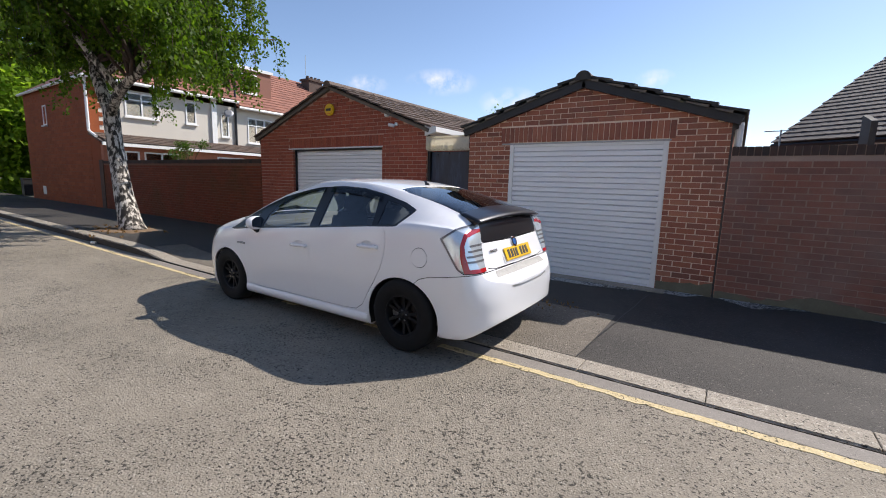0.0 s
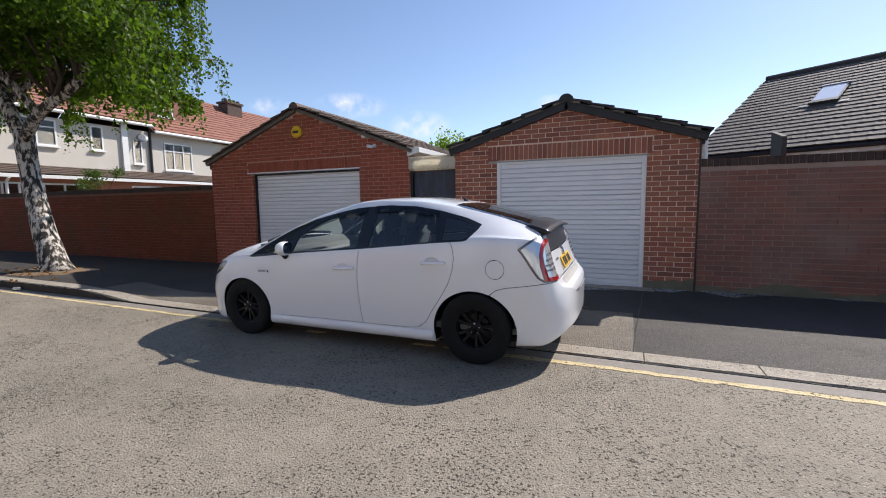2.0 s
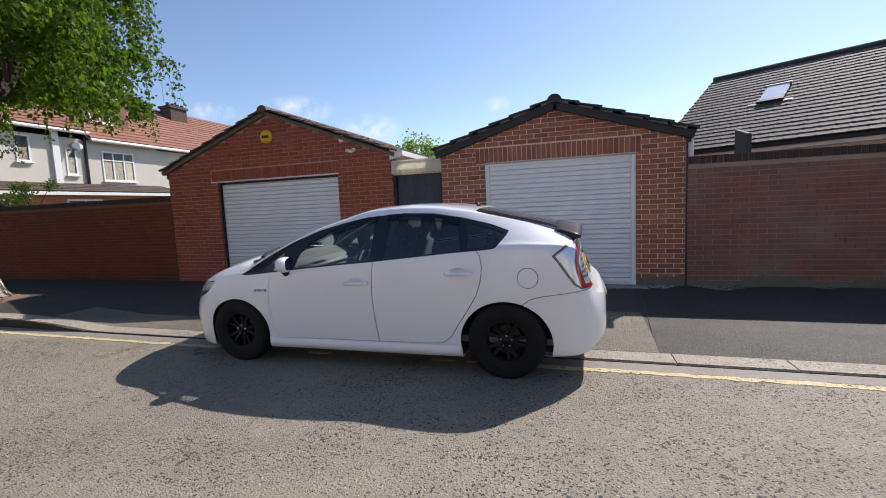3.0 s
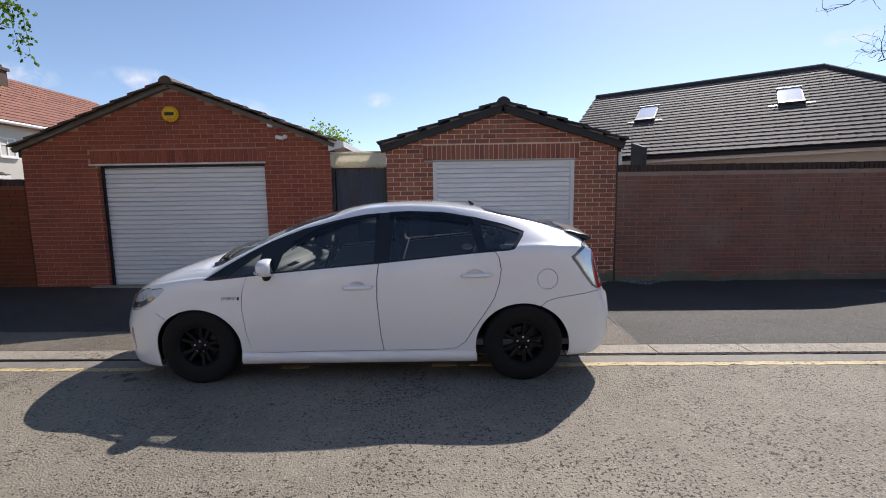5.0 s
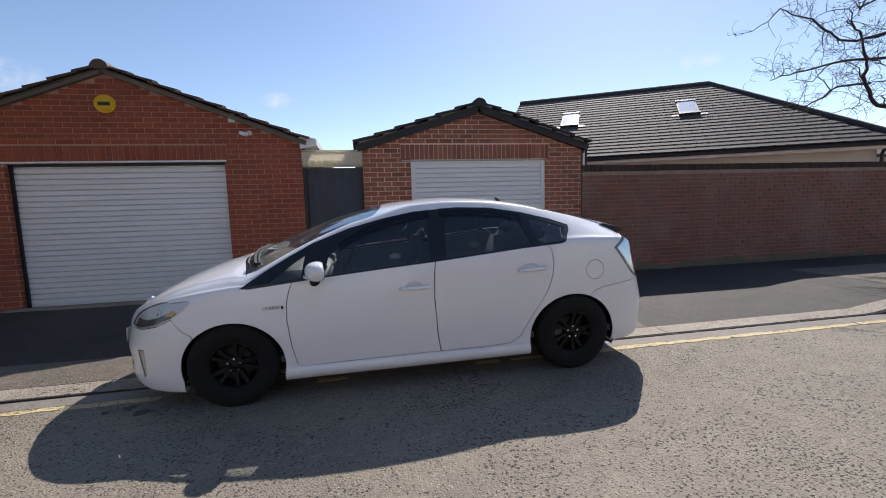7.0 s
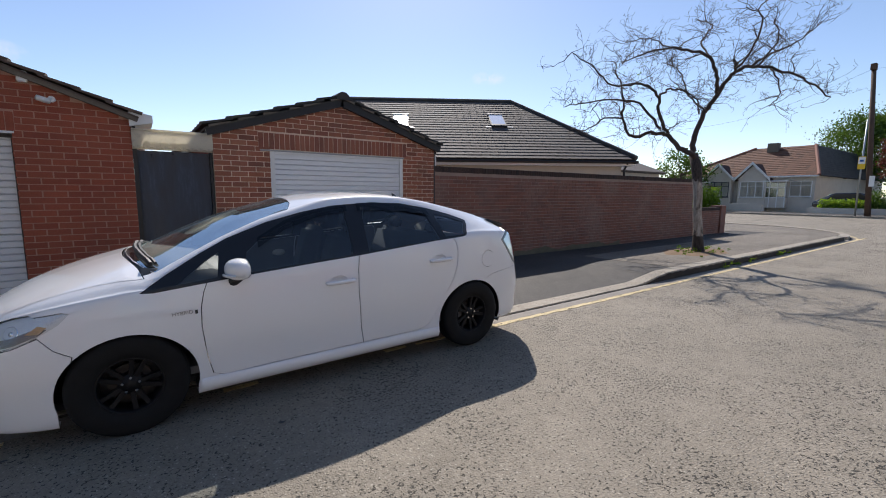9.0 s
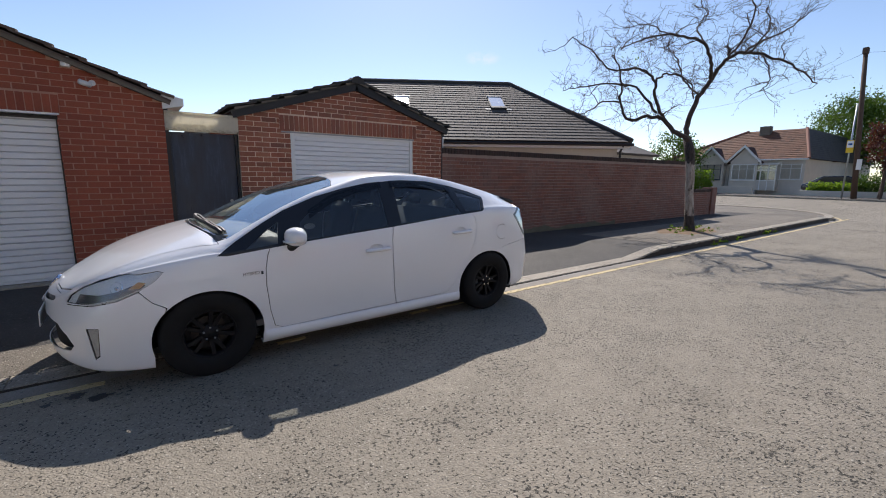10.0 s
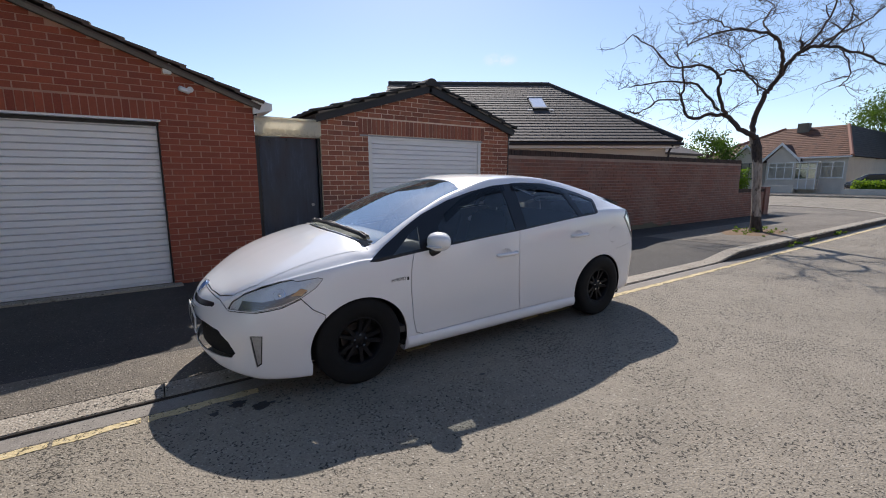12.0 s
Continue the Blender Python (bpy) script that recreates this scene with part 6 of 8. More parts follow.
def lettering(words, size, material):
    """Raised letters in the built-in font, centred, as a mesh in the xy plane."""
    curve_data = bpy.data.curves.new("lettering", "FONT")
    curve_data.body, curve_data.size, curve_data.extrude = words, size, 0.0015
    curve_data.align_x, curve_data.align_y = "CENTER", "CENTER"
    ob = bpy.data.objects.new("lettering", curve_data)
    scene.collection.objects.link(ob)
    me = bpy.data.meshes.new_from_object(ob.evaluated_get(bpy.context.evaluated_depsgraph_get()))
    bpy.data.objects.remove(ob)
    me.materials.clear()
    me.materials.append(material)
    return me


# sill skirts, handles, mirrors and badges
for s in (-1, 1):
    bm = bmesh.new()
    n = 14
    rows = []
    for k in range(n + 1):
        x = 1.322 + (3.236 - 1.322) * k / n
        w = half_width(x)
        rows.append([bm.verts.new((x, s * (w + dy), z)) for dy, z in ((-0.014, 0.262), (-0.006, 0.256), (-0.002, 0.212), (-0.012, 0.176), (-0.06, 0.162))])
    for a, b in zip(rows, rows[1:]):
        for i in range(4):
            bm.faces.new((a[i], a[i + 1], b[i + 1], b[i]))
    part("sill_skirt", bm, CAR_WHITE, car, smooth=True)
    for x, z in HANDLES:
        p, nrm = on_skin(x, z, s)
        hm = Matrix.Translation(p) @ pose(0, 0, 0, 0, 0, 0 if s < 0 else 180)
        handle = part("door_handle", tube_bm([(-0.115, 0.0, -0.004), (-0.10, -0.026, -0.003), (-0.05, -0.036, 0.0), (0.05, -0.037, 0.002), (0.10, -0.028, 0.002), (0.118, 0.0, 0.002)], [0.012, 0.014, 0.0155, 0.0155, 0.014, 0.012], 10), CAR_WHITE, car, "white pull handle", True, hm)
        part("key_plug", box_bm(0.088, 0.116, -0.034, -0.002, -0.014, 0.016, 0.005), CAR_WHITE, handle)
    # mirror
    mirror = new("door_mirror")
    mirror.parent = car
    mirror.matrix_basis = pose(1.56, s * 0.765, 0.90)
    tagged(mirror, "white door mirror on a black foot")
    sh = bmesh.new()
    bmesh.ops.create_uvsphere(sh, u_segments=24, v_segments=14, radius=1.0)
    for v in sh.verts:
        x, y, z = v.co
        v.co = (min(x * 0.085, 0.042), y * 0.097 * (1.0 - 0.12 * y * -s), (abs(z) ** 0.8 * (1 if z > 0 else -1)) * 0.073)
    part("mirror_shell", sh, CAR_WHITE, mirror, "white mirror housing", True, pose(0.02, s * 0.110, 0.074, 0, 0, s * -12))
    gl = bmesh.new()
    gl.faces.new([gl.verts.new((0.0445, 0.088 * math.cos(a), 0.066 * math.copysign(abs(math.sin(a)) ** 0.7, math.sin(a)))) for a in spread(0, 2 * math.pi, 28)[:-1]])
    part("mirror_glass", gl, MIRROR, mirror, "dark reflecting mirror glass", m=pose(0.02, s * 0.110, 0.074, 0, 0, s * -12))
    part("mirror_foot", tube_bm([(-0.02, s * -0.01, -0.035), (-0.01, s * 0.05, -0.02), (0.015, s * 0.11, 0.02)], [0.045, 0.036, 0.036], 12), CAR_BLACK, mirror, "black mirror foot", True)
    part("indicator", tube_bm([(0.005 - 0.075 * math.cos(a), s * (0.110 + 0.094 * math.sin(a)), 0.042) for a in spread(-0.15, 1.35, 8)], 0.009, 6), LAMP_SILVER, mirror, "slim silver indicator", True)
    # drive badge in chrome capitals
    p, nrm = on_skin(1.245, 0.722, s)
    part("badge_lettering", lettering("HYBRID", 0.034, CHROME_DARK), None, body, "small chrome lettering", m=Matrix.Translation(p + nrm * 0.002) @ pose(0, 0, 0, 90, -2 if s < 0 else 2, 0 if s < 0 else 180))
    p, nrm = on_skin(1.322, 0.722, s)
    part("badge_end", box_bm(-0.007, 0.007, -0.003, 0.001, -0.012, 0.012), DARK_INK, body, m=Matrix.Translation(p + nrm * 0.002) @ pose(0, 0, 0, 0, 0, 0 if s < 0 else 180))
    # headlight innards
    for x, z, r in ((0.44, 0.705, 0.044),):
        p, nrm = on_skin(x, z, s)
        turn = nrm.to_track_quat("Z", "Y").to_matrix().to_4x4()
        part("reflector_bowl", lathe([(r, -0.002), (r * 0.93, 0.006), (r * 0.7, 0.004), (r * 0.45, 0.001), (r * 0.3, 0.006), (0.0, 0.009)], 24), CHROME, car, "chrome reflector bowl", True, Matrix.Translation(p - nrm * 0.010) @ turn @ pose(0, 0, 0, 90, 0, 0))
    amber, _ = cut(lamp_f, [(0.50, 0.70), (0.56, 0.70), (0.60, 0.735), (0.56, 0.745)], "xz")
    skin("indicator_bulb", amber, AMBER, car, (s,), -0.007, "amber indicator")
    # daytime lamp slot in the front bumper
    fog = skin("fog_slot", fog_surround, CAR_PLASTIC, car, (s,), -0.012, "slim upright lamp with dark surround")
    skin("fog_lens", fog_lens, FOG_LENS, fog, (s,), -0.006)

# rear spoiler, black, across the hatch
bm = bmesh.new()
rows = []
for k in range(25):
    y = -0.61 + 1.22 * k / 24
    e = abs(y) / 0.61
    x1 = 4.225 + 0.02 * (1 - e ** 2)
    z1 = 1.178 - 0.035 * e ** 2
    rows.append([bm.verts.new(p) for p in ((4.02, y * 0.94, z_centre(4.02) - 0.04 * e ** 2 + 0.002), (4.06, y * 0.95, z_centre(4.06) - 0.04 * e ** 2 + 0.014), (x1 - 0.05, y, z1 + 0.022), (x1, y, z1), (x1, y, z1 - 0.010), (x1 - 0.05, y, z1 - 0.022), (4.13, y * 0.95, z1 - 0.045))])
for a, b in zip(rows, rows[1:]):
    for i in range(6):
        bm.faces.new((a[i], a[i + 1], b[i + 1], b[i]))
bm.faces.new(rows[0]), bm.faces.new(rows[-1])
part("spoiler", bm, CAR_BLACK, car, "gloss black rear spoiler", True)

# plates
def plate(x, z, material, tilt, label, face):
    holder = part("number_plate", box_bm(-0.004, 0.004, -0.26, 0.26, -0.056, 0.056, 0.002), material, car, label, m=pose(x, 0.02, z, 0, tilt, 0))
    widths = (0.05, 0.05, 0.03, 0.05, 0.0, 0.05, 0.05, 0.05)
    y = -0.21
    for w in widths:
        if w:
            a, b = (0.004, 0.0062) if face > 0 else (-0.0062, -0.004)
            part("character_bar", box_bm(a, b, y, y + w * 0.82, -0.038, 0.038), DARK_INK, holder)
            y += w + 0.008
        else:
            y += 0.034
    return holder


plate(4.284, 0.838, PLATE_YELLOW, -24, "yellow rear number plate with dark bars", 1)
part("plate_recess", box_bm(-0.004, 0.0, -0.29, 0.29, -0.075, 0.07, 0.002), CAR_WHITE, car, m=pose(4.274, 0.02, 0.838, 0, -24, 0))
plate(-0.012, 0.44, PLATE_WHITE, 4, "white front number plate with dark bars", -1)
badge = part("rear_badge", disc_bm(0.05, 0.012, 28, 0.003), CHROME, car, "round blue and chrome maker's badge", m=pose(4.248, 0.0, 0.925, 0, 70, 0))
part("badge_field", disc_bm(0.030, 0.004, 24), BADGE_BLUE, badge, m=pose(0, 0, 0.007))
for k in range(5):
    y = -0.47 + k * 0.026
    cand = [loft[i, j] for i in range(len(stations)) for j in range(loft.shape[1]) if loft[i, j, 0] > 4.15]
    at = min(cand, key=lambda p: (p[1] + y) ** 2 + (p[2] - 0.895) ** 2)
    part("badge_bar", box_bm(-0.003, 0.003, 0.0, 0.017, -0.010, 0.010), CHROME, body, m=pose(at[0] + 0.004, y, 0.895, 0, -21, 14))
# front openings and badge
fb = part("front_badge", disc_bm(0.055, 0.014, 28, 0.003), CHROME, car, "round blue and chrome maker's badge", m=pose(0.078, 0, 0.658, 0, -48, 0))
part("badge_field", disc_bm(0.042, 0.004, 24), BADGE_BLUE, fb, m=pose(0, 0, 0.008))

# wipers, cowl, aerial, washer jets
def on_top(x, y):
    """Height of the car's upper skin at a place of the plan."""
    i = min(range(len(stations)), key=lambda k: abs(stations[k] - x))
    row = loft[i, loft.shape[1] // 2:]
    k = int(np.argmin(np.abs(row[:, 1] - abs(y))))
    return float(row[k, 2])


for y0, y1 in ((-0.60, 0.02), (-0.06, 0.56)):
    xs = [(1.03 + 0.075 * (abs(y0 + (y1 - y0) * t) / 0.6) ** 2, y0 + (y1 - y0) * t) for t in spread(0, 1, 9)]
    wiper = part("wiper", tube_bm([(x, y, on_top(x, y) + 0.018) for x, y in xs], 0.016, 6), CAR_PLASTIC, car, "black wiper")
    part("wiper_blade", tube_bm([(x + 0.028, y, on_top(x + 0.028, y) + 0.012) for x, y in xs], 0.011, 5), CAR_PLASTIC, wiper)
part("aerial", tube_bm([(3.26, 0, z_centre(3.26) - 0.005), (3.25, 0, z_centre(3.26) + 0.02), (3.225, 0, z_centre(3.2) + 0.03)], [0.03, 0.016, 0.006], 8), CAR_BLACK, car, "short black roof aerial", True)

# cabin
def cushion(name, sx, sy, sz, m, parent, material, round_off=0.06):
    bm = box_bm(-sx / 2, sx / 2, -sy / 2, sy / 2, -sz / 2, sz / 2)
    bmesh.ops.bevel(bm, geom=list(bm.edges), offset=min(round_off, 0.45 * min(sx, sy, sz)), segments=3, affect="EDGES")
    return part(name, bm, material, parent, smooth=True, m=m)


for y in (-0.36, 0.36):
    seat = new("front_seat")
    seat.parent = car
    seat.matrix_basis = pose(2.25, y, 0.0)
    tagged(seat, "dark cloth front seat with headrest")
    cushion("seat_base", 0.52, 0.50, 0.16, pose(-0.12, 0, 0.50, 0, -6, 0), seat, SEAT_CLOTH)
    cushion("seat_back", 0.15, 0.48, 0.62, pose(0.20, 0, 0.83, 0, 17, 0), seat, SEAT_CLOTH)
    cushion("headrest", 0.10, 0.27, 0.20, pose(0.33, 0, 1.22, 0, 12, 0), seat, SEAT_CLOTH, 0.05)
    part("headrest_post", tube_bm([(0.29, -0.06, 1.08), (0.32, -0.06, 1.18)], 0.007, 6), CHROME, seat)
    part("headrest_post", tube_bm([(0.29, 0.06, 1.08), (0.32, 0.06, 1.18)], 0.007, 6), CHROME, seat)
bench = new("rear_seat")
bench.parent = car
bench.matrix_basis = pose(3.15, 0, 0)
tagged(bench, "dark cloth rear bench")
cushion("seat_base", 0.5, 1.30, 0.18, pose(-0.12, 0, 0.50), bench, SEAT_CLOTH)
cushion("seat_back", 0.16, 1.30, 0.58, pose(0.20, 0, 0.80, 0, 22, 0), bench, SEAT_CLOTH)
for y in (-0.40, 0.40):
    cushion("headrest", 0.09, 0.26, 0.15, pose(0.33, y, 1.12, 0, 14, 0), bench, SEAT_CLOTH, 0.04)
dash_bm = prism_bm([(1.02, 0.55), (1.02, 0.985), (1.10, 0.995), (1.45, 0.965), (1.60, 0.93), (1.66, 0.86), (1.60, 0.78), (1.52, 0.55)], "y", -0.70, 0.70)
bmesh.ops.bevel(dash_bm, geom=list(dash_bm.edges), offset=0.03, segments=2, affect="EDGES")
part("dashboard", dash_bm, DASH_PLASTIC, car, "grey moulded dashboard", True)
part("console", box_bm(1.55, 2.35, -0.12, 0.12, 0.40, 0.72, 0.03), DASH_PLASTIC, car)
wheel_ring = bmesh.new()
steps, seg = 28, 8
vs = [[wheel_ring.verts.new(((0.18 + 0.015 * math.cos(b)) * math.cos(a), (0.18 + 0.015 * math.cos(b)) * math.sin(a), 0.015 * math.sin(b))) for b in [2 * math.pi * q / seg for q in range(seg)]] for a in [2 * math.pi * q / steps for q in range(steps)]]
for i in range(steps):
    for k in range(seg):
        wheel_ring.faces.new((vs[i][k], vs[(i + 1) % steps][k], vs[(i + 1) % steps][(k + 1) % seg], vs[i][(k + 1) % seg]))
box_bm(-0.17, 0.17, -0.022, 0.022, -0.012, 0.004, 0.0, wheel_ring)
box_bm(-0.06, 0.06, -0.06, 0.06, -0.03, 0.01, 0.0, wheel_ring)
part("steering_wheel", wheel_ring, CAR_PLASTIC, car, "black steering wheel", True, pose(1.78, 0.36, 0.90, 0, -64, 0))
part("cabin_floor", box_bm(1.2, 4.1, -0.78, 0.78, 0.28, 0.33), CAR_LINER, car)
part("load_cover", box_bm(3.45, 4.1, -0.60, 0.60, 0.97, 0.985), CAR_LINER, car)
part("rear_mirror", box_bm(-0.012, 0.012, -0.11, 0.11, -0.03, 0.03, 0.01), CAR_PLASTIC, car, m=pose(1.80, 0, 1.27))
car.matrix_basis = Matrix.Translation((-5.915, 3.70 - 0.765, -0.008)) @ pose(0, 0, 0, CAR_TILT, -0.3, 0) @ Matrix.Translation((0, 0.765, 0))

# ---- trees ----
def bark_birch():
    m, nt, b = tree_of("white_birch_bark")
    co = coords(nt)
    mp = nt.nodes.new("ShaderNodeMapping")
    mp.inputs["Scale"].default_value = (1.0, 1.0, 0.45)
    nt.links.new(co, mp.inputs["Vector"])
    c = ramp(nt, noise_tex(nt, mp.outputs[0], 13.0, 6.0, 0.65), ((0.46, (0.03, 0.026, 0.022)), (0.50, (0.22, 0.19, 0.16)), (0.55, (0.62, 0.58, 0.52)), (0.8, (0.74, 0.71, 0.65))))
    c = mix(nt, 0.5, c, ramp(nt, noise_tex(nt, co, 60.0, 4.0), ((0.3, grey(0.6)), (0.7, grey(1.1)))), "MULTIPLY")
    nt.links.new(c, b.inputs["Base Color"])
    b.inputs["Roughness"].default_value = 0.85
    bump(nt, b, noise_tex(nt, mp.outputs[0], 14.0, 6.0, 0.7), 0.9, 0.03)
    return m


def leaf_mat(name, colors, through=0.35):
    """Thin leaves that let part of the sun through."""
    m, nt, b = tree_of(name)
    c = ramp(nt, piece_random(nt), [(i / (len(colors) - 1), q) for i, q in enumerate(colors)])
    nt.links.new(c, b.inputs["Base Color"])
    b.inputs["Roughness"].default_value = 0.5
    b.inputs["Specular IOR Level"].default_value = 0.18
    t, x = nt.nodes.new("ShaderNodeBsdfTranslucent"), nt.nodes.new("ShaderNodeMixShader")
    bright = mix(nt, 1.0, c, (1.7, 1.8, 0.7), "MULTIPLY")
    nt.links.new(bright, t.inputs[0])
    x.inputs[0].default_value = through
    nt.links.new(b.outputs[0], x.inputs[1]), nt.links.new(t.outputs[0], x.inputs[2])
    nt.links.new(x.outputs[0], nt.nodes["Material Output"].inputs[0])
    return m


BIRCH_BARK = bark_birch()
TWIG_BROWN = plain("brown_twig_bark", (0.085, 0.06, 0.045), 0.9, vary=0.3, scale=8, fine=40, relief=0.3)
BARK_GREY = plain("dark_cracked_bark", (0.075, 0.056, 0.047), 0.92, vary=0.45, scale=9, fine=45, relief=0.9, dist=0.02)


def bark_peeled():
    """Dark cracked bark that has come off in ragged upright patches."""
    m, nt, b = tree_of("peeling_bark")
    co = coords(nt)
    mp = nt.nodes.new("ShaderNodeMapping")
    mp.inputs["Scale"].default_value = (1.0, 1.0, 0.32)
    nt.links.new(co, mp.inputs["Vector"])
    sep = nt.nodes.new("ShaderNodeSeparateXYZ")
    nt.links.new(co, sep.inputs[0])
    band = ramp(nt, sep.outputs[2], ((0.0, grey(0.0)), (0.30, grey(0.02)), (0.42, grey(0.55)), (1.0, grey(0.55))))
    top = nt.nodes.new("ShaderNodeMapRange")
    top.inputs["From Min"].default_value, top.inputs["From Max"].default_value = 1.95, 1.6
    nt.links.new(sep.outputs[2], top.inputs["Value"])
    band = mix(nt, 1.0, band, top.outputs[0], "MULTIPLY")
    s = add(nt, "ShaderNodeMath", op="ADD")
    nt.links.new(band, s.inputs[0]), nt.links.new(noise_tex(nt, mp.outputs[0], 8.0, 6.0, 0.7), s.inputs[1])
    peel = ramp(nt, s.outputs[0], ((0.90, grey(0.0)), (0.99, grey(1.0))))
    c = mix(nt, peel, ramp(nt, noise_tex(nt, mp.outputs[0], 30.0, 4.0), ((0.3, (0.025, 0.02, 0.018)), (0.7, (0.085, 0.066, 0.055)))), ramp(nt, noise_tex(nt, mp.outputs[0], 22.0, 5.0), ((0.3, (0.24, 0.19, 0.15)), (0.7, (0.50, 0.44, 0.37)))))
    nt.links.new(c, b.inputs["Base Color"])
    b.inputs["Roughness"].default_value = 0.9
    bump(nt, b, noise_tex(nt, mp.outputs[0], 25.0, 6.0, 0.75), 0.9, 0.025)
    return m


BARK_PEELED = bark_peeled()
LEAF_BIRCH = leaf_mat("birch_leaf", [(0.044, 0.09, 0.010), (0.065, 0.12, 0.013), (0.105, 0.165, 0.018), (0.036, 0.07, 0.008)], 0.5)
LEAF_TREE = leaf_mat("broad_leaf", [(0.055, 0.10, 0.022), (0.08, 0.135, 0.03), (0.045, 0.08, 0.018)])
LEAF_SPRING = leaf_mat("fresh_spring_leaf", [(0.12, 0.19, 0.03), (0.16, 0.23, 0.04), (0.10, 0.16, 0.03)], 0.6)
# Brighter copy of the spring leaf, with sunlight put into the colour.
LEAF_SUNNY = leaf_mat("sunlit_spring_leaf", [(0.17, 0.26, 0.035), (0.22, 0.31, 0.045), (0.14, 0.22, 0.03)], 0.65)
LEAF_DRY = leaf_mat("dry_leaf", [(0.20, 0.11, 0.04), (0.26, 0.15, 0.06), (0.15, 0.08, 0.03)], 0.2)
LEAF_RED = leaf_mat("copper_leaf", [(0.07, 0.025, 0.025), (0.10, 0.03, 0.03), (0.05, 0.02, 0.02)])


def leaves_mesh(name, spots, size, material, rng, hang=0.6, spread_r=0.0):
    """Many small folded leaves at the given spots, hanging more or less."""
    n = len(spots)
    c = np.array(spots) + rng.normal(0, 1, (n, 3)) * spread_r
    a = rng.normal(0, 1, (n, 3))
    a[:, 2] -= hang * 2
    a /= np.linalg.norm(a, axis=1, keepdims=True)
    b = np.cross(a, rng.normal(0, 1, (n, 3)))
    b /= np.maximum(1e-6, np.linalg.norm(b, axis=1, keepdims=True))
    s = size * rng.uniform(0.65, 1.35, (n, 1))
    up = np.cross(a, b)
    v = np.stack([c, c + (a * 0.5 + b * 0.38 + up * 0.08) * s, c + a * s, c + (a * 0.5 - b * 0.38 + up * 0.08) * s], axis=1).reshape(-1, 3)
    me = bpy.data.meshes.new(name)
    me.vertices.add(4 * n)
    me.vertices.foreach_set("co", v.ravel())
    me.loops.add(4 * n)
    me.loops.foreach_set("vertex_index", np.arange(4 * n))
    me.polygons.add(n)
    me.polygons.foreach_set("loop_start", np.arange(0, 4 * n, 4))
    me.update(calc_edges=True)
    me.materials.append(material)
    return me


def limb(points, r0, r1, sides=8, bm=None, power=1.0):
    n = len(points)
    return tube_bm(points, [r1 + (r0 - r1) * (1 - i / (n - 1)) ** power for i in range(n)], sides, bm)


def bend(a, b, sag, rng, n=7, wild=0.12):
    """A crooked line from a to b that sags or arches on the way."""
    a, b = Vector(a), Vector(b)
    d = (b - a).length
    return [a.lerp(b, t) + Vector((rng.uniform(-1, 1), rng.uniform(-1, 1), rng.uniform(-0.6, 0.6))) * wild * d * 0.25 * math.sin(t * math.pi) + Vector((0, 0, sag * d * math.sin(t * math.pi))) for t in spread(0, 1, n)]


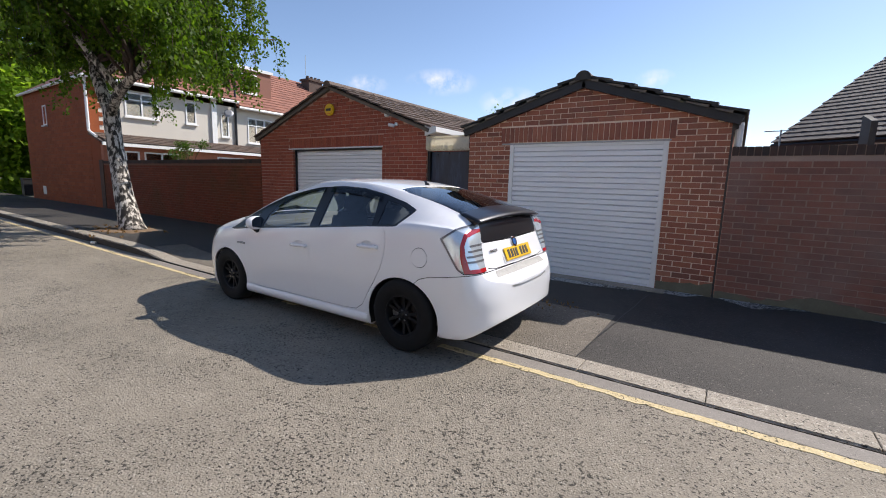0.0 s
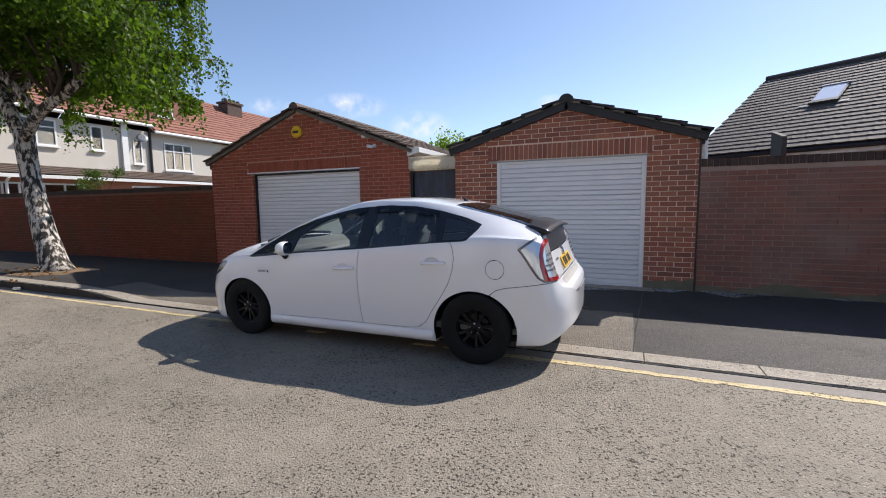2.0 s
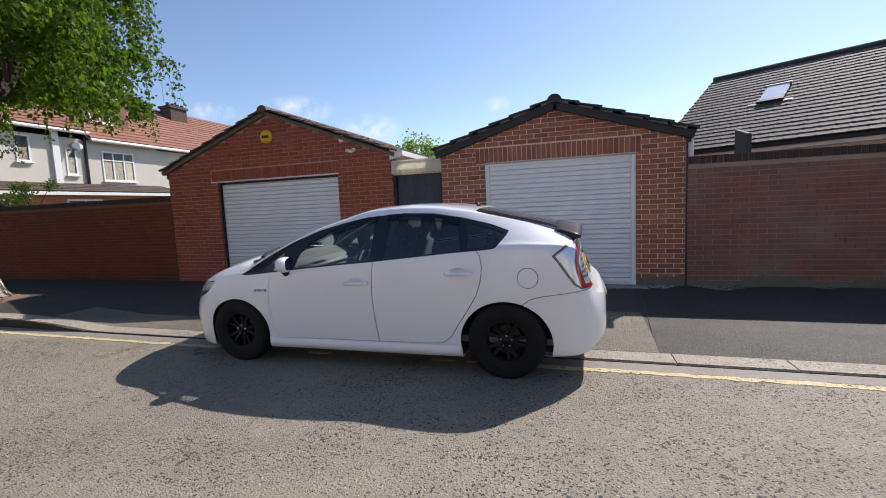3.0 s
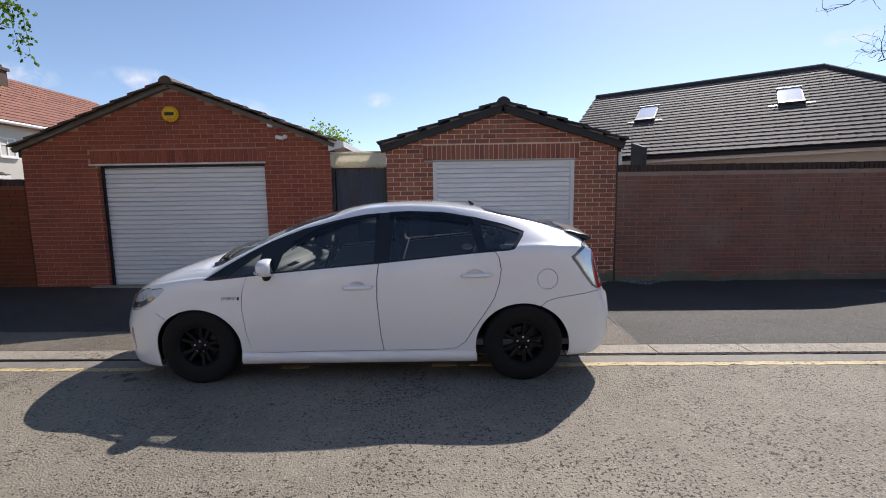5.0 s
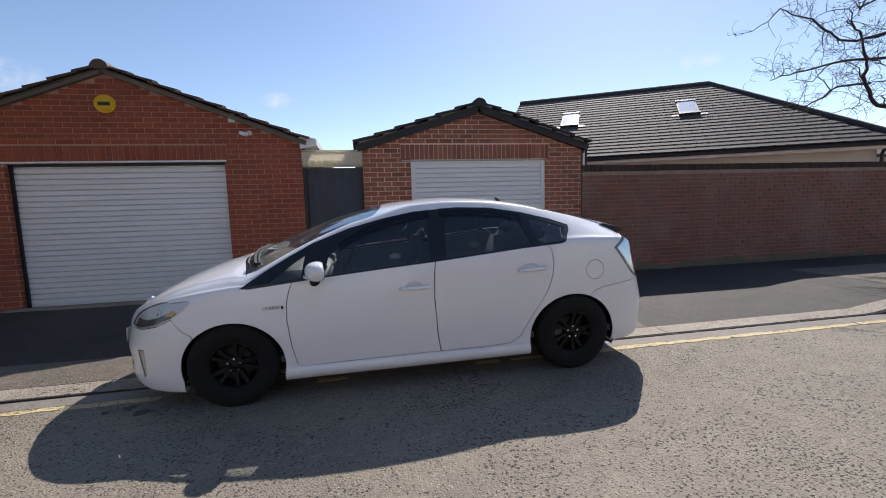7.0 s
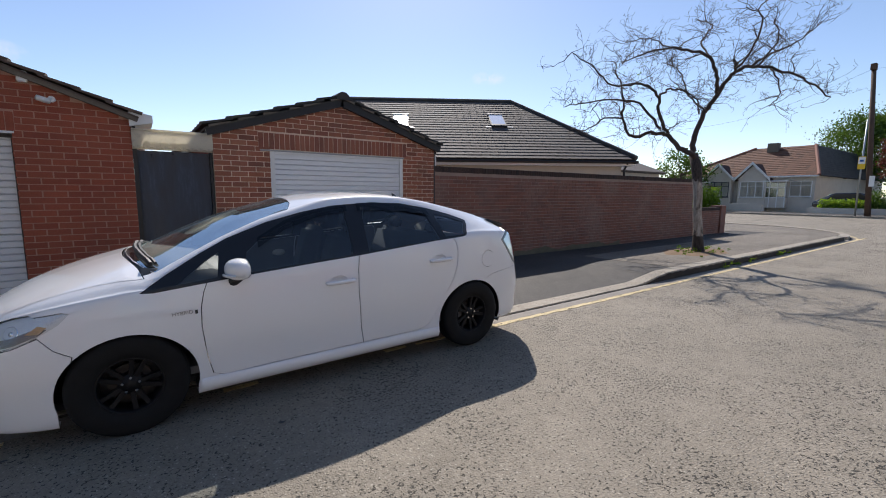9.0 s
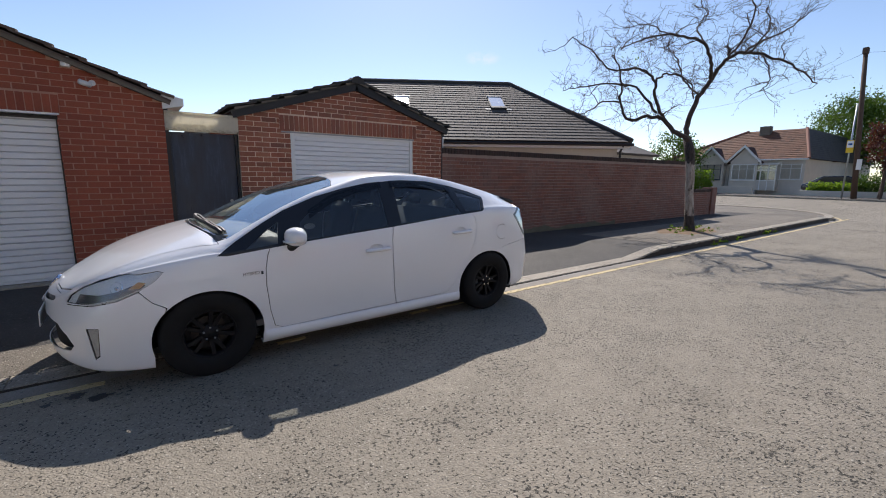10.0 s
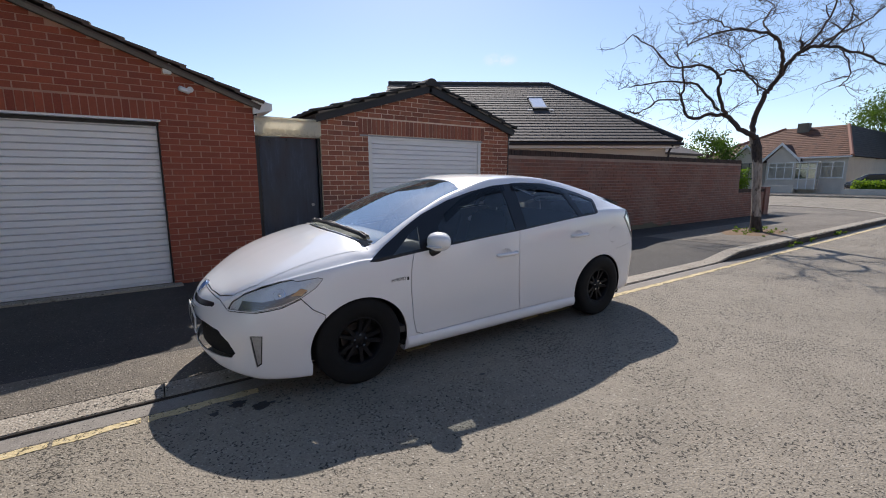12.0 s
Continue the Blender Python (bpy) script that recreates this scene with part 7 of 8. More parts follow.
def birch_tree():
    rng, nr = random.Random(11), np.random.default_rng(11)
    tree = thing("birch_tree", "leaning white-barked birch with a drooping green crown in a footway pit", "tree", (-12.05, 4.42, 0.1))
    fork = Vector((-0.80, 0.03, 2.95))
    trunk = [Vector((0, 0, -0.1)), Vector((-0.1, 0, 0.15)), Vector((-0.36, 0.0, 0.79)), Vector((-0.57, 0.02, 1.4)), Vector((-0.73, 0.03, 2.0)), Vector((-0.80, 0.03, 2.6)), fork]
    bm = tube_bm(trunk, [0.34, 0.25, 0.205, 0.185, 0.172, 0.175, 0.17], 16)
    part("trunk", bm, BIRCH_BARK, tree, "white birch trunk with dark scars", True)
    ways = [([(-0.8, 0, 2.8), (-1.32, 0, 3.58), (-1.54, 0, 3.99), (-1.87, 0, 4.42), (-3.15, 0, 5.42), (-3.65, 0, 5.92)], 0.14),
            ([(-0.8, 0, 2.75), (-0.1, 0, 3.22), (0.35, 0, 3.40), (0.90, 0.05, 3.60), (1.35, 0.1, 3.95), (1.7, 0.1, 4.6)], 0.115),
            ([(-1.32, 0, 3.58), (-1.2, 0.6, 4.4), (-0.8, 1.1, 5.4), (-0.6, 1.3, 6.4)], 0.09),
            ([(-0.1, 0, 3.22), (-0.5, -0.5, 4.2), (-0.9, -1.0, 5.2), (-1.1, -1.3, 6.0)], 0.085)]
    boughs = []
    for way, r in ways:
        fine = smooth_line(way, 4)
        pts = [Vector(fine[round(q * (len(fine) - 1) / 7)]) + Vector((rng.gauss(0, 0.02), rng.gauss(0, 0.02), 0)) for q in range(8)]
        part("limb", limb(pts, r, r * 0.62, 10), BIRCH_BARK, tree, smooth=True)
        boughs.append((pts, r * 0.6))
    # boughs spread from the limbs, then long hanging twigs with leaves
    twig_bm = bmesh.new()
    spots = []
    reach = []
    for k in range(74):
        pts, r = boughs[k % 4]
        base = pts[rng.randint(3, 6)]
        ang = rng.uniform(0, 2 * math.pi)
        out = rng.uniform(1.8, 4.7)
        top = Vector((base.x + out * math.cos(ang), base.y + out * 0.85 * math.sin(ang), rng.uniform(4.3, 7.6) - 0.12 * out))
        edge = 8.9 - 0.93 * (top.y + 4.92)
        if top.x > edge:
            top.x = edge - rng.random() * 1.2
        line_pts = bend(base, top, 0.10, rng, 7, 0.2)
        limb(line_pts, r * 0.55, 0.012, 6, twig_bm)
        reach.append(line_pts)
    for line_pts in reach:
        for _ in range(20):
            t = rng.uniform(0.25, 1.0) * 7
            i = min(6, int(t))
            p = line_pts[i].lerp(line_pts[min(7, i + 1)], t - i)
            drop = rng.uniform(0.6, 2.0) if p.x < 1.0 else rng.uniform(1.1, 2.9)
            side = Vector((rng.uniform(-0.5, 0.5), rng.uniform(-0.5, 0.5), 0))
            # Twigs near the camera's line to the trunk end higher, clearing the view.
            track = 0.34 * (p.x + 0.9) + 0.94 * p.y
            sight_gap = abs(track) < 0.8 and p.x > -1.2
            low = max(5.1 - 0.22 * (p.x + 1) if sight_gap else (5.2 if -2.4 < p.x < -0.2 else 3.9 if -3.2 < p.x < 1.2 else 2.9) + rng.uniform(0, 0.9), p.z - drop)
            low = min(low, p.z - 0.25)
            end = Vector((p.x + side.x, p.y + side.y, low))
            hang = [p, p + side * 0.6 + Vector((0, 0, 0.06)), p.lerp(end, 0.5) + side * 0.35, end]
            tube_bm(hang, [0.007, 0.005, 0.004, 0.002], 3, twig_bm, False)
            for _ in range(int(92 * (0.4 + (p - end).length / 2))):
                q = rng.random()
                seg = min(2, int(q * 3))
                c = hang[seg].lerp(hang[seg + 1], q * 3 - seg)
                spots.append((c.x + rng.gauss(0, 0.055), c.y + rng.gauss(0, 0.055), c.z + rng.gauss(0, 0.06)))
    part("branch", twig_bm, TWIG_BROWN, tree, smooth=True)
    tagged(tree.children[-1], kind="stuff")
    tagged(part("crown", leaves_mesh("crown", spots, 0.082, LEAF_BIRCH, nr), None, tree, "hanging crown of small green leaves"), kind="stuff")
    return tree


birch_tree()


def bare_tree():
    rng = random.Random(23)
    tree = thing("bare_tree", "leafless street tree with dark crooked limbs and peeled pale lower trunk", "tree", (5.95, 4.38, 0.12))
    part("trunk", tube_bm([(0, 0, -0.1), (0.0, 0, 0.06), (0.0, 0.02, 0.3), (0.02, 0.05, 0.6), (-0.01, 0.08, 0.95), (0.01, 0.10, 1.3), (0.0, 0.13, 1.65), (0.0, 0.18, 2.0), (0.0, 0.27, 2.3)], [0.18, 0.14, 0.112, 0.102, 0.095, 0.098, 0.10, 0.115, 0.095], 14), BARK_PEELED, tree, "dark cracked trunk with pale peeled patches", True)
    twigs = bmesh.new()

    def grow_twigs(p, d, length, r, depth):
        """A crooked shoot with side shoots."""
        pts, q, way = [p], p, d.normalized()
        n = max(3, int(length / 0.13))
        for i in range(n):
            way = (way + Vector((rng.gauss(0, 0.36), rng.gauss(0, 0.36), rng.gauss(0.0, 0.32)))).normalized()
            q = q + way * (length / n)
            pts.append(q)
        tube_bm(pts, [max(0.0028, r * (1 - 0.7 * i / n)) for i in range(n + 1)], 5 if r > 0.012 else 3, twigs, False)
        if depth:
            for i in range(1, n + 1):
                for _ in range(1 if rng.random() < 0.86 else 0):
                    turn = Vector((rng.gauss(0, 1), rng.gauss(0, 1), rng.gauss(0.25, 0.8))).normalized()
                    grow_twigs(pts[i], (pts[i] - pts[i - 1]).normalized() * 0.55 + turn * 0.8, length * rng.uniform(0.28, 0.55), r * 0.45, depth - 1)

    def scale_from_eye(y, z, lean):
        """A point of a limb, scaled from the camera's mean place: the limb leans in depth but keeps its outline in
        view.
        """
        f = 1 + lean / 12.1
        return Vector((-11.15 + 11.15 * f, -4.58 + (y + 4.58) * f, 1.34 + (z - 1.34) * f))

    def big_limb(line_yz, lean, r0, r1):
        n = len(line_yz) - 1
        fine = smooth_line([tuple(scale_from_eye(y, z, lean * i / n)) for i, (y, z) in enumerate(line_yz)], 5)
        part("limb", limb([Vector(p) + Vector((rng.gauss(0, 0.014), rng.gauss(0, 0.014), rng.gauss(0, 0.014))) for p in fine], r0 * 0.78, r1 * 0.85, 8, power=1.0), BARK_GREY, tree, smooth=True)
        for i in range(len(fine) // 3, len(fine)):
            for _ in range(1 if rng.random() < 0.6 else 2):
                turn = Vector((rng.gauss(0, 0.9), rng.gauss(0, 0.9), rng.gauss(0.25, 0.75)))
                grow_twigs(Vector(fine[i]), turn, rng.uniform(0.35, 0.75), 0.0075, 2)
            if i % 6 == 0:
                turn = Vector((rng.gauss(0, 1.3), rng.gauss(0, 0.7), rng.gauss(0.2, 0.6)))
                grow_twigs(Vector(fine[i]), turn, rng.uniform(0.5, 0.9), 0.013, 2)

    # each limb: its outline as the camera sees it (y, z), how far it leans out in depth at its end, and its radii
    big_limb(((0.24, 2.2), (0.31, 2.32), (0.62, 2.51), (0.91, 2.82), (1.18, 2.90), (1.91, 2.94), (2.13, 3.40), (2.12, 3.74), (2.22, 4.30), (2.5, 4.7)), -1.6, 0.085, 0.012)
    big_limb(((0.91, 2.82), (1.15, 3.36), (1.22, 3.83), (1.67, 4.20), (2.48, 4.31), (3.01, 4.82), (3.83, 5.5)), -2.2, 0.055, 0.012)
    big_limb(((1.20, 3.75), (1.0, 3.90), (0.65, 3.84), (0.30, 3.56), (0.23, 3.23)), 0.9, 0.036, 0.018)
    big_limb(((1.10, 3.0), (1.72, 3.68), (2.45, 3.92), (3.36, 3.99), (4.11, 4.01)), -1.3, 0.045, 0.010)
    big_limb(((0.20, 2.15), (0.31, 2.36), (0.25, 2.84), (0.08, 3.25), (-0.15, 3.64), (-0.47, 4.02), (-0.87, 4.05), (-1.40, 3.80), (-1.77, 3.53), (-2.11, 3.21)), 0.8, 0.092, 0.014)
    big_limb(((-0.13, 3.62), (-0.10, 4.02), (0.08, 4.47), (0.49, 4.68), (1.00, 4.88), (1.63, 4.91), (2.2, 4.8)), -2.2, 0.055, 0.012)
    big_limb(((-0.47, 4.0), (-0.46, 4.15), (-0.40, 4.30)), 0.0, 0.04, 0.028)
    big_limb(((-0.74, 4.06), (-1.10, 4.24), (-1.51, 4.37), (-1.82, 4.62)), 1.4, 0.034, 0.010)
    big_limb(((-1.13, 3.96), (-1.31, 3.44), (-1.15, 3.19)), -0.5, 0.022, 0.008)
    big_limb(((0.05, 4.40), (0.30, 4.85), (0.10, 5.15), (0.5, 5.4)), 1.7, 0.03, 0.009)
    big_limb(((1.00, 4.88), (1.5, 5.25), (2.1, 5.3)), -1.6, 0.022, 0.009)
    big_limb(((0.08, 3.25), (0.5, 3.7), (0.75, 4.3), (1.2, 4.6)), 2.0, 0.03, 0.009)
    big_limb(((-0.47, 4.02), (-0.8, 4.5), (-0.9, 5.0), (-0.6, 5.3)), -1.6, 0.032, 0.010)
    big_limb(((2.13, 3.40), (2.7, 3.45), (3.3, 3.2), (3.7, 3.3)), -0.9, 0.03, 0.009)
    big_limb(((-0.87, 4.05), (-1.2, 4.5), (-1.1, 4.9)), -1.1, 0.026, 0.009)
    part("twig", twigs, BARK_GREY, tree, "mass of bare crooked twigs", True)
    tagged(tree.children[-1], kind="stuff")
    # a few leaves left at the top
    nr = np.random.default_rng(5)
    spots = [(nr.normal(0, 0.25), 1.9 + nr.normal(0, 0.3), 4.6 + nr.normal(0, 0.15)) for _ in range(26)]
    tagged(part("dry_leaf", leaves_mesh("dry_leaf", spots, 0.045, LEAF_SPRING, nr), None, tree, "few dry leaves"), kind="stuff")
    return tree


bare_tree()


def leafy_tree(name, label, at, height, width, leaf, count, size, seed, trunk_h=0.3, blobs=26, bark=TWIG_BROWN):
    rng, nr = random.Random(seed), np.random.default_rng(seed)
    tree = thing(name, label, "tree", at)
    part("trunk", limb(bend((0, 0, -0.1), (0, 0, height * 0.62), 0.0, rng, 6, 0.08), width * 0.06, width * 0.025, 8), bark, tree, smooth=True)
    spots, bm = [], bmesh.new()
    for _ in range(blobs):
        a, h = rng.uniform(0, 2 * math.pi), rng.uniform(trunk_h, 0.93)
        r = width * 0.5 * math.sqrt(max(0.05, 1 - ((h - 0.62) / 0.42) ** 2)) * rng.uniform(0.5, 1.0)
        c = Vector((r * math.cos(a), r * math.sin(a), height * h))
        limb(bend((0, 0, height * h * 0.6), c, 0.05, rng, 5, 0.2), width * 0.012, 0.008, 5, bm)
        k = count // blobs
        s = width * rng.uniform(0.09, 0.15)
        spots += [tuple(c + Vector((rng.gauss(0, s), rng.gauss(0, s), rng.gauss(0, s * 0.75)))) for _ in range(k)]
    part("branch", bm, bark, tree)
    tagged(tree.children[-1], kind="stuff")
    tagged(part("crown", leaves_mesh("crown", spots, size, leaf, nr, 0.3), None, tree, "uneven leafy crown"), kind="stuff")
    return tree


leafy_tree("garden_tree", "young tree with fresh light leaves behind the garages", (-7.3, 14.7, 0), 4.25, 1.75, LEAF_SPRING, 2000, 0.10, 3, 0.55, 18)
leafy_tree("garden_tree", "light green tree beyond the street corner", (39.8, 21.0, 0), 5.9, 4.2, LEAF_TREE, 4000, 0.2, 4, 0.25)
leafy_tree("street_tree", "large green tree behind the bungalows", (66, 13.2, 0), 11.2, 7.5, LEAF_TREE, 16000, 0.22, 5, 0.35, 34)
leafy_tree("street_tree", "large green tree behind the bungalows", (62, 5.0, 0), 9.4, 8, LEAF_TREE, 16000, 0.22, 6, 0.35, 34)
leafy_tree("street_tree", "broad green tree beyond the terrace", (-39, 9.5, 0), 9.5, 9, LEAF_SUNNY, 26000, 0.34, 7, 0.02, 90)
leafy_tree("street_tree", "broad green tree beyond the terrace", (-46, 5.0, 0), 9.5, 12, LEAF_SUNNY, 26000, 0.38, 8, 0.02, 90)
leafy_tree("copper_tree", "small copper-leaved street tree", (38.0, 5.6, 0), 5.6, 2.4, LEAF_RED, 3000, 0.14, 9, 0.45, 18)
leafy_tree("conifer_shrub", "small dark conifer behind the garden wall", (-18.6, 9.0, 0), 3.1, 1.2, LEAF_TREE, 3500, 0.07, 10, 0.3, 20)

# weeds in the gutter, at the wall's foot and round the street tree
nr = np.random.default_rng(77)
for label, n, place in (("green weeds growing along the kerb foot", 260, lambda: (4.2 + 4.5 * nr.random() ** 0.8, KERB_Y - 0.03 - abs(nr.normal(0, 0.02)), 0.02 + abs(nr.normal(0, 0.025)))),
                        ("small weeds and dry leaves round the street tree", 420, lambda: (5.95 + nr.normal(0, 0.45), 4.35 + nr.normal(0, 0.25), 0.14 + abs(nr.normal(0, 0.04)))),
                        ("fallen birch leaves round the birch tree", 420, lambda: (-12.1 + nr.normal(0, 0.6), 4.25 + nr.normal(0, 0.35), 0.115 + abs(nr.normal(0, 0.012))))):
    heart = np.array([place() for _ in range(n // 14)])
    spots = [tuple(c + np.array((nr.normal(0, 0.035), nr.normal(0, 0.015), abs(nr.normal(0, 0.015))))) for c in heart for _ in range(14)]
    tagged(part("weed", leaves_mesh("weed", spots, 0.035, LEAF_SPRING if "kerb" in label else LEAF_DRY if "birch" in label else LEAF_BIRCH, nr, -0.3), None), label, "weeds", kind="stuff")

# ---- bungalows across the side street ----
def far_bungalow(at, mirror=1, deep=0.0, hip=1.3, bay_frame=WHITE_PAINT):
    """A hipped bungalow with a small front gable over its bay, facing the junction (-x)."""
    x, y, z = at
    house = thing("bungalow", "small pebbledashed bungalow with red-brown tiled roof and white gable", "house", at, group="bungalows across the side street")
    w, d, e, r = 6.0, 8.5, 2.9, 5.9
    part("wall", box_bm(0.0, d, -w / 2, w / 2, -0.4, e), RENDER_GREY, house)
    poly_part("roof_front", [(-0.4, -w / 2 - 0.3, e), (-0.4, w / 2 + 0.3, e), (d / 2, w / 2 + (0.3 if mirror > 0 else -hip), r), (d / 2, -w / 2 - (0.3 if mirror < 0 else -hip), r)], TILE_RUSSET, house, 0.1)
    poly_part("roof_back", [(d + 0.4, -w / 2 - 0.3, e), (d / 2, -w / 2 - (0.3 if mirror < 0 else -hip), r), (d / 2, w / 2 + (0.3 if mirror > 0 else -hip), r), (d + 0.4, w / 2 + 0.3, e)], TILE_RUSSET, house, 0.1)
    s = -1 if mirror > 0 else 1
    apex = Vector((d / 2, s * (w / 2 - hip), r))
    if deep:
        part("rear_wing", box_bm(d + 0.002, deep, min(s * w / 2, 0.0), max(s * w / 2, 0.0), -0.4, e), RENDER_GREY, house)
        poly_part("roof_hip", [(-0.4, s * (w / 2 + 0.3), e), (deep, s * (w / 2 + 0.3), e), (deep, apex.y, r), tuple(apex)], TILE_HIP_SHADE, house, 0.1)
        along, rise = Vector((1, 0, 0)), Vector((0, apex.y - s * (w / 2 + 0.3), r - e))
        tile_plane(house, (-0.4, s * (w / 2 + 0.32), e + 0.02), along, rise, int((deep + 0.4) / 0.33), 15, lambda u, v: u > 4.65 * v / rise.length, 0.33, rise.length / 15, TILE_HIP_SHADE, (-1, 0, 4), 0)
    else:
        poly_part("roof_hip", [(-0.4, s * (w / 2 + 0.3), e), (d + 0.4, s * (w / 2 + 0.3), e), tuple(apex)], TILE_HIP_SHADE, house, 0.1)
    part("hip_ridge", tube_bm([(-0.42, s * (w / 2 + 0.3), e + 0.05), tuple(apex + Vector((0, 0, 0.05)))], 0.13, 8), TILE_RED, house, "terracotta hip tiles")
    up = Vector((d / 2 + 0.4, 0, r - e))
    tile_plane(house, (-0.42, w / 2 + 0.3, e + 0.02), (0, -1, 0), up, 20, 16, lambda u, v: (u < 6.6 - (hip + 0.3) * v / up.length) if mirror > 0 else (u > (hip + 0.3) * v / up.length), 0.33, up.length / 16, TILE_RUSSET, (-1, 0, 4), 0)
    part("gutter", tube_bm([(-0.45, -w / 2 - 0.3, e - 0.05), (-0.45, w / 2 + 0.3, e - 0.05)], 0.07, 6), WHITE_PAINT, house)
    g = mirror * 1.55
    bay = part("bay", box_bm(-0.75, 0.0, g - 1.15, g + 1.15, -0.4, e - 0.25), RENDER_GREY, house)
    part("gable", prism_bm([(g - 1.25, e - 0.25), (g + 1.25, e - 0.25), (g, e + 1.1)], "x", -0.75, 1.2), RENDER_GREY, house, "grey rendered front gable")
    for k in (-1, 1):
        poly_part("gable_roof", [(-1.0, g + k * 1.45, e - 0.35), (-1.0, g, e + 1.25), (3.2, g, e + 1.25), (1.2, g + k * 1.45, e - 0.35)], TILE_GABLE_SHADE, house, 0.08)
        a = math.atan2(1.85, 1.75)
        part("bargeboard", prism_bm([(g + k * 1.5, e - 0.46), (g + k * 1.5, e - 0.2), (g, e + 1.38), (g, e + 1.12)], "x", -1.06, -1.0), WHITE_PAINT, house, "white bargeboard")
    m = pose(-0.75, g, 1.7, 0, 0, -90)
    window(house, "window", 1.95, 1.5, m, 2, 0.45, bay_frame, curtain=CURTAIN)
    window(house, "window", 1.6, 1.4, pose(0.0, -mirror * 2.0, 1.75, 0, 0, -90), 1, 0.4, curtain=CURTAIN)
    porch = part("porch", box_bm(-0.7, 0.0, -mirror * 0.2 - 0.95, -mirror * 0.2 + 0.95, 0.0, 0.9), RENDER_GREY, house)
    for k in range(4):
        yy = -mirror * 0.2 - 0.92 + k * 0.60
        part("porch_post", box_bm(-0.72, -0.62, yy, yy + 0.07, 0.0, 2.4), WHITE_PAINT, porch)
    for z in (0.9, 1.85):
        part("porch_rail", box_bm(-0.73, -0.61, -mirror * 0.2 - 0.92, -mirror * 0.2 + 0.95, z, z + 0.07), WHITE_PAINT, porch)
    part("porch_glass", box_bm(-0.68, -0.66, -mirror * 0.2 - 0.9, -mirror * 0.2 + 0.9, 0.9, 2.3), WINDOW_GLASS, porch)
    part("porch_roof", box_bm(-0.85, 0.0, -mirror * 0.2 - 1.05, -mirror * 0.2 + 1.05, 2.4, 2.5), WHITE_PAINT, porch)
    if mirror > 0:
        part("chimney", box_bm(d / 2 - 0.9, d / 2 - 0.2, 1.0, 1.9, 4.6, 6.3), VERGE_MORTAR, house)
    return house


far_bungalow((44.0, 14.5, 0.35), 1, 27.0)
far_bungalow((44.0, 20.52, 0.35), -1, 0.0, 5.9, NAVY_FRAME)
far_bungalow((42.0, 2.9, 0.35), 1)

# garden walls, hedges and a parked car before them
for y0, y1, h in ((13.6, 16.9, 0.75), (17.6, 25.5, 0.6), (3.0, 10.5, 0.55)):
    w = tagged(part("garden_wall", box_bm(38.6, 38.85, y0, y1, 0.0, h, 0.02), RENDER_GREY), "low grey front garden wall across the street", "wall", kind="structure")


def hedge(label, x0, x1, y0, y1, z0, z1, leaf, count, size, seed):
    rng, nr = random.Random(seed), np.random.default_rng(seed)
    h = thing("hedge", label, "hedge", ((x0 + x1) / 2, (y0 + y1) / 2, z0))
    hx, hy, hz = (x1 - x0) / 2, (y1 - y0) / 2, z1 - z0
    spots = []
    for _ in range(count):
        a = Vector((rng.uniform(-hx, hx), rng.uniform(-hy, hy), rng.uniform(0, 1) ** 0.6 * hz * (0.75 + 0.25 * math.sin(rng.uniform(0, 6)))))
        spots.append(tuple(a))
    stems = bmesh.new()
    for _ in range(20):
        x, y = rng.uniform(-hx, hx) * 0.8, rng.uniform(-hy, hy) * 0.9
        tube_bm([(x, y, -0.05), (x * 1.05, y * 1.05, hz * 0.8)], [0.02, 0.006], 4, stems)
    part("stem", stems, TWIG_BROWN, h)
    tagged(h.children[-1], kind="stuff")
    tagged(part("foliage", leaves_mesh("foliage", spots, size, leaf, nr, 0.2), None, h), kind="stuff")


hedge("low green shrubs over a garden wall", 38.7, 39.7, 6.9, 9.9, 0.1, 1.25, LEAF_SPRING, 5000, 0.13, 31)
hedge("dense green and brown shrubs over a garden wall", 38.7, 40.2, 2.0, 7.3, 0.1, 1.9, LEAF_TREE, 6000, 0.13, 32)
hedge("tall yellow-green garden shrub", 36.0, 37.3, 16.2, 18.4, 0.0, 2.3, LEAF_SPRING, 4000, 0.12, 33)
hedge("clipped green hedge beyond the terrace", -44.0, -34.5, 8.6, 10.2, 0.0, 1.4, LEAF_TREE, 12000, 0.14, 34)

# telegraph pole, sign post and lamp post by the far kerb
pole = thing("telegraph_pole", "tall weathered wooden telegraph pole with wires", "pole", (35.2, 6.45, 0.1))
part("shaft", tube_bm([(0, 0, -0.1), (0.05, 0.32, 5.0), (0.1, 0.64, 9.9)], [0.17, 0.145, 0.12], 12), POLE_WOOD, pole, smooth=True)
part("cap", box_bm(-0.1, 0.3, 0.48, 0.78, 9.6, 10.0, 0.02), POLE_WOOD, pole)
part("plate", box_bm(-0.2, -0.17, -0.15, 0.12, 2.0, 2.7), WHITE_PAINT, pole, "small white notice")
for end in ((2, 14, -2.2), (2, -30, -1.0)):
    a, b = Vector((0.1, 0.62, 9.7)), Vector((0.1 + end[0], 0.62 + end[1], 9.7 + end[2]))
    part("wire", tube_bm([a.lerp(b, t) + Vector((0, 0, -0.9 * math.sin(math.pi * t))) for t in spread(0, 1, 12)], 0.008, 4), PIPE_BLACK, pole)
sign = thing("sign_post", "grey steel post with a yellow and white road sign", "sign", (35.0, 7.05, 0.1))
part("post", tube_bm([(0, 0, -0.05), (0.0, -0.05, 6.4)], 0.055, 10), STEEL, sign, smooth=True)
